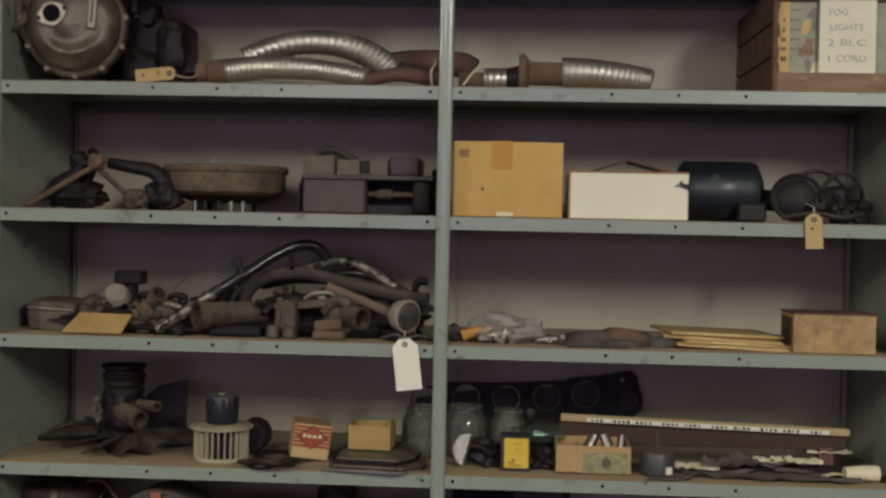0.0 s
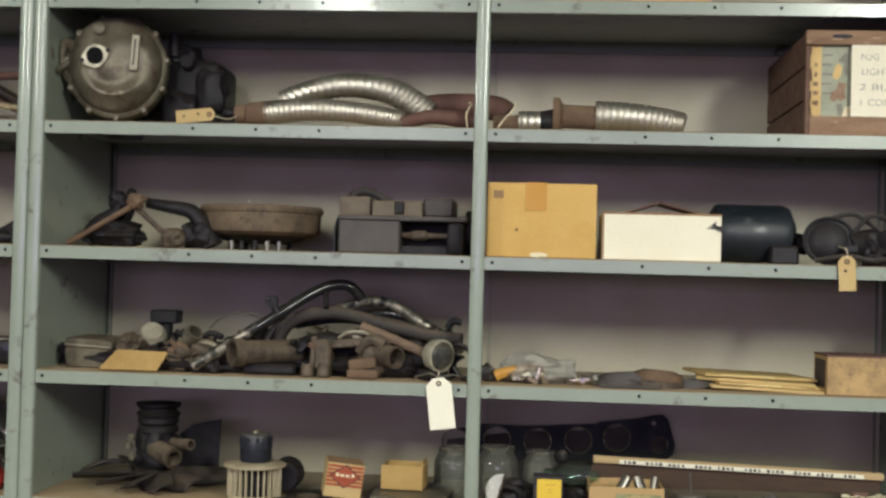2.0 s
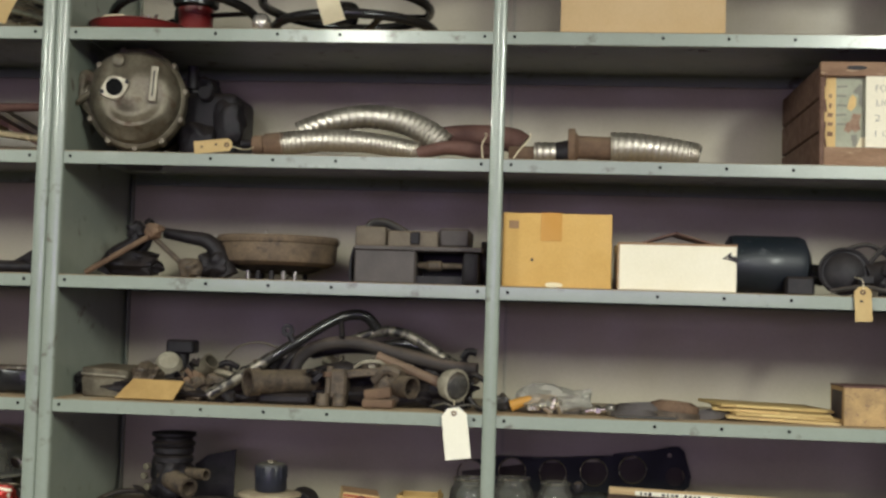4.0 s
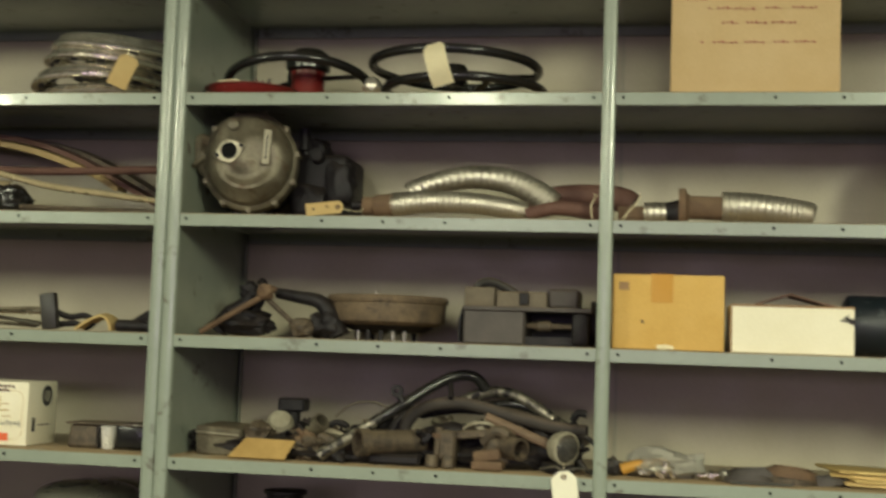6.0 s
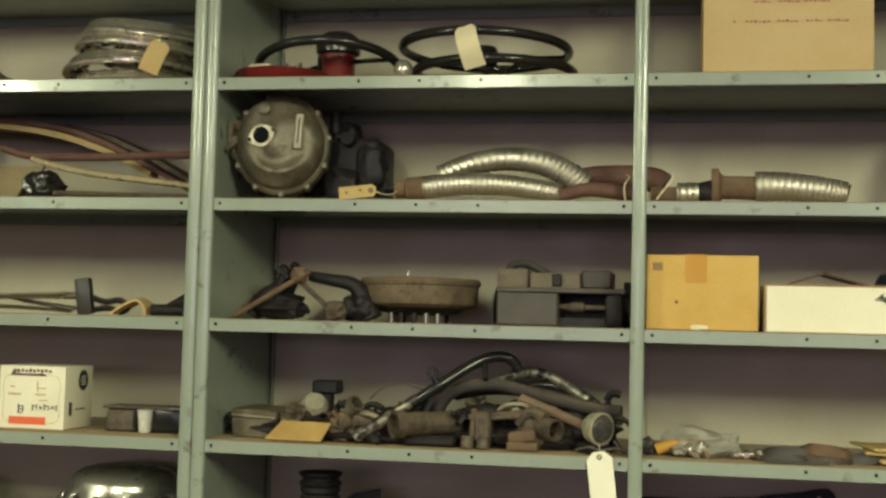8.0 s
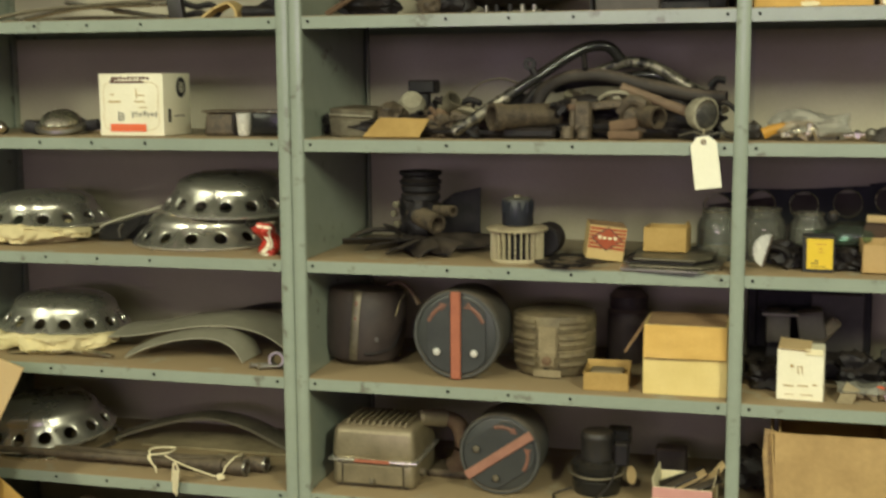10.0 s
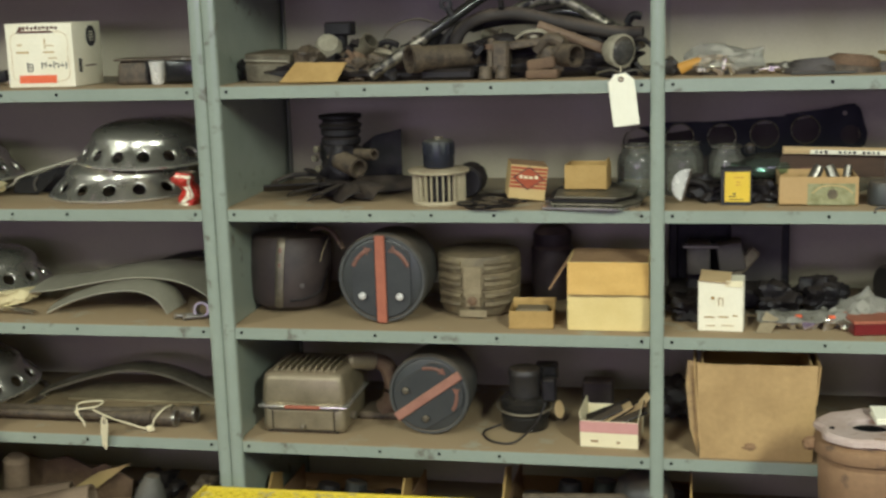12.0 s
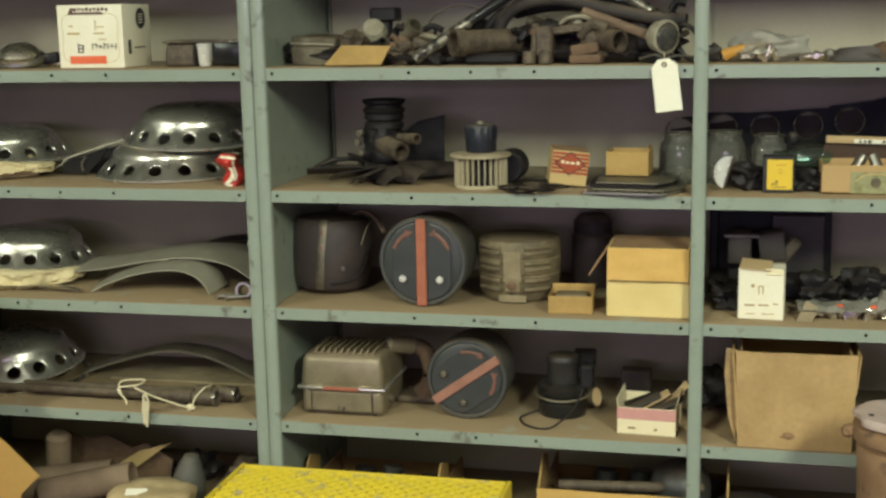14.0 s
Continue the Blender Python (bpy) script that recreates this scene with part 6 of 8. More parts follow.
part("base", lathe(B(), [(0, 0), (0.04, 0), (0.036, 0.03), (0.03, 0.05)], 24), GREASE, pump)
part("outlet", pipe(B(), (-0.01, -0.02, 0.085), (0.058, -0.075, 0.068), 0.022, 0.006, 24), IRON, pump)
part("small_outlet", pipe(B(), (0.02, 0.0, 0.09), (0.088, -0.05, 0.095), 0.0125, 0.004, 18), IRON, pump)
for x, z in ((-0.045, 0.105), (-0.05, 0.085), (-0.042, 0.062)):
    part("bolt_head", lathe(B(), [(0, 0), (0.008, 0), (0.008, 0.010), (0, 0.011)], 6, pose(x, -0.03, z, 90, 0, -20)), ALLOY, pump)
solo("mounting_plate", plate(B(), [(-0.05, 0), (0.04, 0), (0.042, 0.136), (-0.02, 0.122), (-0.05, 0.10)], 0.006), GREASE, "dark iron plate standing behind a water pump", "plate", pose(0.29, 0.29, T[4]))


def fan_blade(bm, a, length, width, twist, root=0.02):
    m = pose(0, 0, 0, 0, 0, a)
    ends = []
    for k in range(7):
        t = k / 6
        x = root + length * t
        w = width * (0.55 + 0.45 * math.sin(math.pi * (0.15 + 0.7 * t))) / 2
        s, c = math.sin(radians(twist)), math.cos(radians(twist))
        ends.append([bm.verts.new(m @ Vector((x, v * w * c, v * w * s + d + 0.006 * math.sin(math.pi * (v + 1) / 2)))) for v in (-1, -0.3, 0.4, 1) for d in (0, 0.002)])
    for p, q in zip(ends, ends[1:]):
        for i, j in ((0, 2), (2, 4), (4, 6), (6, 7), (7, 5), (5, 3), (3, 1), (1, 0)):
            bm.faces.new((p[i], p[j], q[j], q[i]))
    bm.faces.new([ends[-1][k] for k in (0, 1, 3, 5, 7, 6, 4, 2)])
    bm.faces.new([ends[0][k] for k in (0, 2, 4, 6, 7, 5, 3, 1)])


FAN_STEEL = material("dark_fan_steel", (0.055, 0.050, 0.052), (0.026, 0.024, 0.026), rough=0.38, metal=0.4, scale=26, amount=0.9, grain=0.3, dust=0.35)
fan = thing("cooling_fan", "dark steel cooling fan lying flat on a shelf", "fan", pose(0.215, 0.165, T[4] + 0.024, 4, 2, 0))
for a in (-62, -30, 20, 92, 128, 200, 232, 262):
    bm = B()
    fan_blade(bm, a, 0.145 if a not in (-62, -30, 232, 262) else 0.105, 0.06, 24)
    part("blade", bm, FAN_STEEL, fan)
part("hub", lathe(B(), [(0, -0.012), (0.045, -0.012), (0.045, 0.0), (0.03, 0.012), (0, 0.014)], 28), GREASE, fan)
solo("belt", tube(B(), [(-0.06, 0.02, 0.02), (-0.03, 0.06, 0.034), (0.03, 0.06, 0.036), (0.05, 0.0, 0.028), (0.0, -0.03, 0.02)], 0.008, 8, closed=True, flat=0.7), BLACK,
     "black rubber belt beside a cooling fan", "belt", pose(0.105, 0.20, T[4]))

blower = thing("blower_wheel", "ivory squirrel-cage blower wheel standing on a shelf", "blower wheel", pose(0.458, 0.085, T[4]))
part("base_ring", lathe(B(), [(0.043, 0), (0.054, 0), (0.056, 0.004), (0.054, 0.008), (0.044, 0.008), (0.043, 0)], 48), IVORY, blower)
part("top_plate", lathe(B(), [(0, 0.066), (0.052, 0.064), (0.064, 0.066), (0.066, 0.070), (0.062, 0.073), (0.03, 0.075), (0, 0.075)], 48), IVORY, blower)
vane = finish("vane", box(B(), (0.051, 0, 0.036), (0.010, 0.0022, 0.060), bevel=0.0005), IVORY)
for k in range(26):
    part("vane", vane, IVORY, blower, m=pose(0, 0, 0, 0, 0, 360 / 26 * k))
part("axle", rod(B(), (0, 0, 0.0), (0, 0, 0.066), 0.03), GREASE, blower)
of = thing("oil_filter", "dark blue canister oil filter on a blower wheel", "oil filter", pose(0.458, 0.09, T[4] + 0.0755))
part("can", lathe(B(), [(0, 0), (0.031, 0), (0.033, 0.004), (0.033, 0.050), (0.030, 0.056), (0.022, 0.058), (0, 0.060)], 32), NAVY, of)
part("cap", lathe(B(), [(0, 0.059), (0.012, 0.059), (0.010, 0.063), (0, 0.064)], 6), ALLOY, of)
for k in range(10):
    a = 2 * math.pi * k / 10
    part("flute", box(B(), (0.0325 * math.cos(a), 0.0325 * math.sin(a), 0.040), (0.004, 0.008, 0.026), pose(0, 0, 0, 0, 0, math.degrees(a)), bevel=0.0015), NAVY, of)
solo("motor_body", rod(B(), (0, -0.02, 0.035), (0, 0.06, 0.035), 0.035), GREASE, "dark motor body behind a blower wheel", "motor", pose(0.505, 0.16, T[4]))
for k, (x, y, s) in enumerate(((0.535, 0.06, 1.0), (0.57, 0.10, 0.8), (0.545, 0.02, 0.7), (0.585, 0.045, 0.9))):
    bm = B()
    lathe(bm, [(0.012 * s, 0), (0.030 * s, 0), (0.031 * s, 0.003), (0.012 * s, 0.004), (0.012 * s, 0)], 20)
    solo("gasket_ring", bm, IRON, "thin dark gasket ring lying on a shelf", "gasket", pose(x, y, T[4] + 0.004 * (k % 2), 0, 0, 0), "loose gaskets")
for k, (x, y, s, tilt_) in enumerate(((0.560, 0.004, 0.75, 4), (0.600, -0.002, 0.8, -3), (0.530, 0.012, 0.7, 6), (0.618, 0.024, 0.9, 2))):
    bm = B()
    lathe(bm, [(0.017 * s, 0), (0.027 * s, 0), (0.028 * s, 0.0022), (0.017 * s, 0.0022), (0.017 * s, 0)], 18, Matrix.Diagonal((1.3, 1, 1, 1)))
    solo("gasket_ring", bm, GREASE, "thin torn black gasket ring at the shelf edge", "gasket", pose(x, y, T[4] + 0.003 + 0.003 * k, tilt_, 0, 30 * k), "loose gaskets")
solo("torn_gasket", plate(B(), [(-0.07, -0.05), (0.0, -0.06), (0.05, -0.03), (0.06, 0.04), (0.02, 0.06), (-0.02, 0.03), (-0.06, 0.05)], 0.003, pose(0, 0, 0.002, 90)), GREASE,
     "thin torn dark gasket lying flat", "gasket", pose(0.585, 0.13, T[4]), "loose gaskets")

STAMP = material("orange_stamp", (0.40, 0.085, 0.03), (0.32, 0.07, 0.03), rough=0.75, scale=40, amount=0.7, grain=0.25)
rb = thing("striped_box", "small red and cream striped parts box, tilted", "parts box", pose(0.642, 0.085, T[4] + 0.006, 3, 7, 14))
part("body", box(B(), (0, 0.034, 0.036), (0.078, 0.068, 0.072), bevel=0.0016), MANILA, rb)
for k in range(6):
    part("stripe", box(B(), (0, -0.0008, 0.027 + 0.0078 * k), (0.0765, 0.0008, 0.0050)), STAMP, rb)
part("diamond", plate(B(), [(-0.033, 0.0), (0, 0.025), (0.033, 0.0), (0, -0.025)], 0.0008, pose(0, -0.0018, 0.046)), INK, rb, "black diamond outline")
part("diamond", plate(B(), [(-0.030, 0.0), (0, 0.0225), (0.030, 0.0), (0, -0.0225)], 0.0008, pose(0, -0.0026, 0.046)), STAMP, rb, "orange diamond")
bars(rb, CREAM, [(-0.016, 0.049, 0.006, 0.007), (-0.006, 0.048, 0.008, 0.005), (0.005, 0.048, 0.008, 0.005), (0.016, 0.049, 0.006, 0.007)], -0.0034)
part("top", box(B(), (0, 0.034, 0.0722), (0.076, 0.066, 0.0008)), CARD_DARK, rb)

plates = thing("metal_plates", "stack of flat dusty metal plates at a shelf edge", "metal plate", pose(0.782, 0.012, T[4]))
for k, (dx, dy, mat, s) in enumerate(((0, -0.018, DISC, 0.96), (0.010, 0.0, OLD_IRON, 0.9), (-0.004, 0.012, GREASE, 0.82), (0.004, 0.02, OLD_IRON, 0.78))):
    part("plate", plate(B(), [(-0.10 * s, 0.0), (0.06 * s, -0.02 * s), (0.10 * s, 0.03), (0.11 * s, 0.17), (0.07 * s, 0.20), (-0.09 * s, 0.20), (-0.105 * s, 0.1)], 0.0035,
                        Matrix.Translation((dx, dy, 0.0035 + 0.0055 * k)) @ pose(0, 0, 0, -90)), mat, plates)
ob_ = thing("small_box", "small open brown cardboard box on metal plates", "box", pose(0.764, 0.105, T[4] + 0.025, 0, 0, -4))
open_box(ob_, (0.088, 0.075, 0.050), CARD_OLD, 0.002)
part("end_flap", box(B(), (0.042, 0.03, 0.056), (0.002, 0.045, 0.008)), CARD_OLD, ob_)

# fifth shelf of the middle bay: heaters and canisters
drum1 = thing("canister", "dark maroon drum heater with a metal strap", "canister", pose(0.079, 0.190, T[5], -4, 2, 0) @ Matrix.Diagonal((0.95, 0.95, 1.0, 1.0)))
part("drum", lathe(B(), [(0, 0), (0.060, 0.0), (0.084, 0.012), (0.094, 0.035), (0.098, 0.09), (0.096, 0.15), (0.090, 0.165), (0.05, 0.172), (0, 0.172)], 48), MAROON, drum1)
part("strap", tube(B(), [(0.0, -0.086, 0.012), (0.004, -0.0975, 0.05), (0.006, -0.100, 0.10), (0.008, -0.098, 0.15), (0.008, -0.088, 0.168)], 0.010, 8, flat=0.25, up=(0, 1, 0)), ALLOY, drum1, "tarnished metal strap")
part("strap_badge", tube(B(), [(0.006, -0.1015, 0.104), (0.008, -0.1005, 0.146)], 0.004, 8, flat=0.3, up=(0, 1, 0)), ARROW, drum1)
part("stud", rod(B(), (-0.096, -0.01, 0.075), (-0.116, -0.014, 0.075), 0.004), CHROME, drum1)
part("stud", rod(B(), (0.055, -0.082, 0.062), (0.058, -0.090, 0.062), 0.005), STEEL, drum1)
part("rim", tube(B(), [(0.03, -0.093, 0.028), (0.062, -0.075, 0.032), (0.086, -0.045, 0.045), (0.096, -0.02, 0.085)], 0.003, 6), GREASE, drum1)
part("bracket", tube(B(), [(0.055, 0.0, 0.178), (0.085, -0.012, 0.186), (0.115, -0.02, 0.172), (0.140, -0.03, 0.142)], 0.009, 8, flat=0.5), STICK_WOOD, drum1)
part("wire", tube(B(), [(0.108, -0.03, 0.170), (0.100, -0.05, 0.15), (0.092, -0.06, 0.115)], 0.0012, 6), DUSTY, drum1)


def drum_heater(label, m, roll, red, knob_mat):
    it = thing("drum_heater", label, "heater", m, "drum heaters")
    face = pose(0, 0, 0, 90)
    part("shell", lathe(B(), [(0, -0.17), (0.07, -0.168), (0.088, -0.15), (0.094, -0.11), (0.097, -0.02), (0.098, -0.006), (0.094, 0.002), (0.089, 0.002), (0.087, -0.002)], 64, face), RIM_GREY, it)
    part("front_plate", lathe(B(), [(0.088, -0.003), (0.080, 0.0), (0, 0.002)], 64, face), SLATE, it)
    outline = []
    for k in range(40):
        a = 2 * math.pi * k / 40
        x, z = 0.083 * math.cos(a), 0.083 * math.sin(a)
        outline.append((max(-0.064, min(0.064, x)), z))
    part("inner_plate", plate(B(), outline, 0.004, pose(0, -0.004, 0, 0, -roll, 0), bevel=0.0012), SLATE, it)
    turn = pose(0, 0, 0, 0, -roll, 0)
    part("band", box(B(), (0, -0.009, 0), (0.022, 0.007, 0.190), bevel=0.002), red, it, "faded red band", m=turn)
    part("band_tip", box(B(), (0, -0.0095, -0.084), (0.021, 0.0072, 0.018), bevel=0.002), red, it, m=turn)
    for s in (-1, 1):
        arc = [(s * 0.066 * math.sin(radians(q)), -0.007, 0.070 * math.cos(radians(q))) for q in (25, 38, 52, 66)]
        part("arrow", tube(B(), arc, 0.0042, 8, flat=0.35, up=(0, 1, 0)), ARROW, it, "faded red curved arrow", m=turn)
        part("arrow_head", plate(B(), [(-0.008, -0.009), (0.009, -0.002), (-0.004, 0.010)], 0.003, Matrix.Translation((arc[0][0], -0.007, arc[0][2])) @ pose(0, 0, 0, 0, 30 * s, 0)), ARROW, it, m=turn)
        part("knob", lathe(B(), [(0, 0), (0.005, 0), (0.0055, 0.004), (0.008, 0.006), (0.008, 0.010), (0.005, 0.013), (0, 0.0135)], 20, pose(s * 0.041, -0.005, -0.036, 90)), knob_mat, it, "chromed screw knob", m=turn)
    return it


drum_heater("dark grey drum heater with an upright red band", pose(0.333, 0.055, T[5] + 0.098, 0, 0, -1), 0, BAND_RED, KNOB_STEEL)
drum2 = thing("canister", "dusty olive ribbed canister with a paper label", "canister", pose(0.520, 0.197, T[5]) @ Matrix.Diagonal((1.0, 1.0, 0.95, 1.0)))
prof = [(0, 0), (0.074, 0.0), (0.082, 0.006), (0.086, 0.02), (0.091, 0.06), (0.087, 0.064), (0.091, 0.068), (0.092, 0.098), (0.088, 0.102), (0.092, 0.106), (0.092, 0.130), (0.088, 0.140), (0.06, 0.144), (0, 0.145)]
part("can", lathe(B(), prof, 56), OLIVE, drum2)
for k, z in enumerate((0.032, 0.052, 0.078, 0.092, 0.115, 0.128)):
    for s in (-1, 1):
        pts = [(0.0925 * math.sin(radians(q)), -0.0925 * math.cos(radians(q)), z) for q in (s * 16, s * 34, s * 54)]
        part("rib", tube(B(), pts, 0.0052, 8), OLIVE, drum2)
part("plate", box(B(), (0.0, -0.0925, 0.085), (0.04, 0.006, 0.07), bevel=0.002), DUSTY, drum2)
part("cap_plate", box(B(), (0.0, -0.094, 0.044), (0.032, 0.005, 0.032), bevel=0.002), DUSTY, drum2)
part("cap", lathe(B(), [(0, 0), (0.010, 0), (0.0105, 0.005), (0.006, 0.008), (0, 0.008)], 20, pose(0, -0.0965, 0.044, 90)), RUST, drum2, "rust-brown round cap")
part("paper_label", box(B(), (0.0, -0.091, 0.012), (0.06, 0.003, 0.016), bevel=0.0008), DUSTY, drum2, "torn buff paper label")
tiny = thing("small_box", "small open worn cardboard box on a shelf", "box", pose(0.655, 0.032, T[5], 0, 0, 3))
open_box(tiny, (0.092, 0.09, 0.038), CARD_OLD, 0.002, (("b", 0.008, 12), ("r", 0.010, 20)))
part("lining", box(B(), (0.0, 0.05, 0.028), (0.07, 0.05, 0.014), bevel=0.004), OLIVE, tiny)
solo("steel_bottle", lathe(B(), [(0, 0), (0.046, 0), (0.048, 0.006), (0.048, 0.115), (0.042, 0.122), (0.044, 0.128), (0.044, 0.15), (0.03, 0.165), (0, 0.168)], 36), MAROON,
     "dark cylinder standing at the back of a shelf", "canister", pose(0.668, 0.33, T[5]))
yb = thing("flapped_carton", "yellowed carton with its front flap hanging open", "box", pose(0.815, 0.03, T[5], 0, 0, 0))
open_box(yb, (0.166, 0.14, 0.144), YELLOWED, 0.003)
part("side_flap", box(B(), (0, 0, 0.036), (0.003, 0.12, 0.072)), CARD_DARK, yb, m=Matrix.Translation((-0.083, 0.07, 0.143)) @ pose(0, 0, 0, 0, -147, 0))
# brown inner lid, its dark colour carrying the shade in the carton's mouth
part("inner_flap", box(B(), (0.0, 0.066, 0.142), (0.158, 0.130, 0.003), pose(0, 0, 0, 3)), CARD_DARK, yb, "inner flap darkened for the shaded mouth")
part("front_flap", warped(0.165, 0.066, 0.003, 0.005, 7.0), CARD, yb, "buff front flap hanging down", m=pose(0, -0.014, 0.079, -9))
part("lower_face", warped(0.167, 0.075, 0.002, 0.002, 11.0), YELLOWED, yb, m=pose(0, -0.002, 0.001))

# sixth shelf
hb = thing("cabin_heater", "bronze enamelled cabin heater with a finned top", "heater", pose(0.141, 0.055, T[6]) @ Matrix.Diagonal((0.90, 1.0, 1.02, 1.0)))
part("lower_shell", box(B(), (0, 0.09, 0.032), (0.212, 0.18, 0.062), bevel=0.014, segments=3), BRONZE, hb)
part("upper_shell", box(B(), (0, 0.09, 0.098), (0.218, 0.186, 0.076), bevel=0.016, segments=4, taper=0.94), BRONZE, hb)
part("chrome_band", box(B(), (0, 0.09, 0.062), (0.228, 0.194, 0.007), bevel=0.003, segments=2), RING_CHROME, hb, "bright chrome band")
# red bar stands in for a reddish highlight on the chrome
part("band_centre", box(B(), (0.0, -0.0065, 0.0625), (0.09, 0.004, 0.0075), bevel=0.001), BAND_RED, hb)
part("door", box(B(), (0.0, -0.001, 0.032), (0.155, 0.006, 0.044), bevel=0.0025), BRONZE, hb)
part("door_frame", tube(B(), [(-0.079, -0.002, 0.009), (-0.079, -0.002, 0.054), (-0.079, -0.002, 0.055), (0.079, -0.002, 0.055), (0.079, -0.002, 0.054), (0.079, -0.002, 0.009), (0.079, -0.002, 0.008), (-0.079, -0.002, 0.008)], 0.0010, 6, closed=True, steps=3), GREASE, hb, "dark gap round the door")
part("door_knob", lathe(B(), [(0, 0), (0.007, 0), (0.008, 0.006), (0.004, 0.011), (0, 0.012)], 16, pose(0.0, -0.004, 0.018, 90)), ALLOY, hb)
for k in range(10):
    part("fin", plate(B(), [(-0.008, 0.0), (0.010, 0.020), (0.014, 0.020), (0.006, 0.0)], 0.10, pose(-0.078 + 0.0165 * k, 0.07, 0.128), bevel=0.0006), BRONZE, hb)
part("side_knob", rod(B(), (0.104, 0.05, 0.03), (0.12, 0.048, 0.03), 0.009), ALLOY, hb)
duct = thing("air_duct", "dull metal horn-shaped duct behind a heater", "duct", pose(0.254, 0.20, T[6]))
part("nozzle", rod(B(), (-0.034, -0.05, 0.142), (0.018, -0.006, 0.132), 0.0185, 0.021, 24, 0.006), BRONZE, duct)
part("elbow", tube(B(), [(0.01, -0.005, 0.134), (0.042, 0.004, 0.118), (0.058, 0.006, 0.078), (0.055, 0.006, 0.035), (0.040, 0.006, 0.012)], (0.02, 0.040), 16, flat=0.75), RUST, duct)
part("foot", box(B(), (0.03, 0.01, 0.008), (0.10, 0.09, 0.016), bevel=0.005), IRON, duct)
drum_heater("dark grey drum heater with its red band lying aslant", pose(0.421, 0.080, T[6] + 0.091, 0, 0, -1) @ Matrix.Scale(0.93, 4), -55, BAND_PINK, ALLOY)
mot = thing("heater_motor", "black electric heater motor with a wire hoop", "motor", pose(0.622, 0.162, T[6]))
part("base_can", lathe(B(), [(0, 0), (0.050, 0), (0.053, 0.01), (0.054, 0.03), (0.051, 0.034), (0.055, 0.040), (0.056, 0.064), (0.048, 0.072), (0.03, 0.074), (0, 0.074)], 40), GLOSS_BLACK, mot)
part("motor_can", lathe(B(), [(0, 0.07), (0.034, 0.074), (0.035, 0.084), (0.035, 0.118), (0.037, 0.121), (0.037, 0.126), (0.034, 0.134), (0.02, 0.138), (0, 0.138)], 32), BLACK, mot)
part("hoop", tube(B(), [(0.062 * math.cos(2 * math.pi * k / 12), 0.062 * math.sin(2 * math.pi * k / 12), 0.052 + 0.008 * math.sin(2 * math.pi * k / 12)) for k in range(12)], 0.0022, 6, closed=True), ALLOY, mot)
part("side_box", box(B(), (0.055, -0.01, 0.09), (0.03, 0.03, 0.05), bevel=0.004), GREASE, mot)
part("top_box", box(B(), (0.045, 0.03, 0.12), (0.05, 0.04, 0.036), bevel=0.004), GLOSS_BLACK, mot)
part("paper_disc", lathe(B(), [(0, 0), (0.020, 0), (0.020, 0.002), (0, 0.002)], 24, pose(0.072, 0.02, 0.034, 20, 75, 0)), CARD_PALE, mot)
part("cable", tube(B(), [(-0.05, -0.03, 0.012), (-0.085, -0.06, 0.004), (-0.06, -0.115, 0.004), (-0.01, -0.12, 0.004), (0.03, -0.07, 0.03), (0.05, -0.045, 0.07)], 0.0022, 6), GREASE, mot)
pk = thing("parts_box", "small pink and cream open box full of dark flat parts", "box", pose(0.814, 0.042, T[6], 0, 0, -3))
open_box(pk, (0.122, 0.12, 0.058), CREAM, 0.002, (("l", 0.018, 8), ("r", 0.03, 14)))
part("pink_band", box(B(), (0, -0.0008, 0.045), (0.122, 0.0012, 0.024)), PINK, pk, "pink printed band")
bars(pk, CARD_DARK, [(-0.03, 0.014, 0.016, 0.004), (0.02, 0.013, 0.006, 0.005)])
for k, (x, y, a, mat) in enumerate(((-0.02, 0.03, 26, BLACK), (0.0, 0.045, 30, CARD_PALE), (0.012, 0.06, 24, BLACK), (0.03, 0.05, 34, CARD_PALE), (-0.01, 0.085, 20, GREASE), (0.045, 0.075, 50, CARD_PALE), (0.03, 0.025, 22, BLACK))):
    part("flat_part", box(B(), (x, y, 0.056), (0.10, 0.026, 0.005), pose(0, 0, 0, 8, -a, 14), bevel=0.001), mat, pk)
solo("red_tin", box(B(), (0, 0, 0.03), (0.07, 0.05, 0.06), bevel=0.004), MAROON, "dark red tin at the back of a shelf", "tin", pose(0.77, 0.33, T[6]))

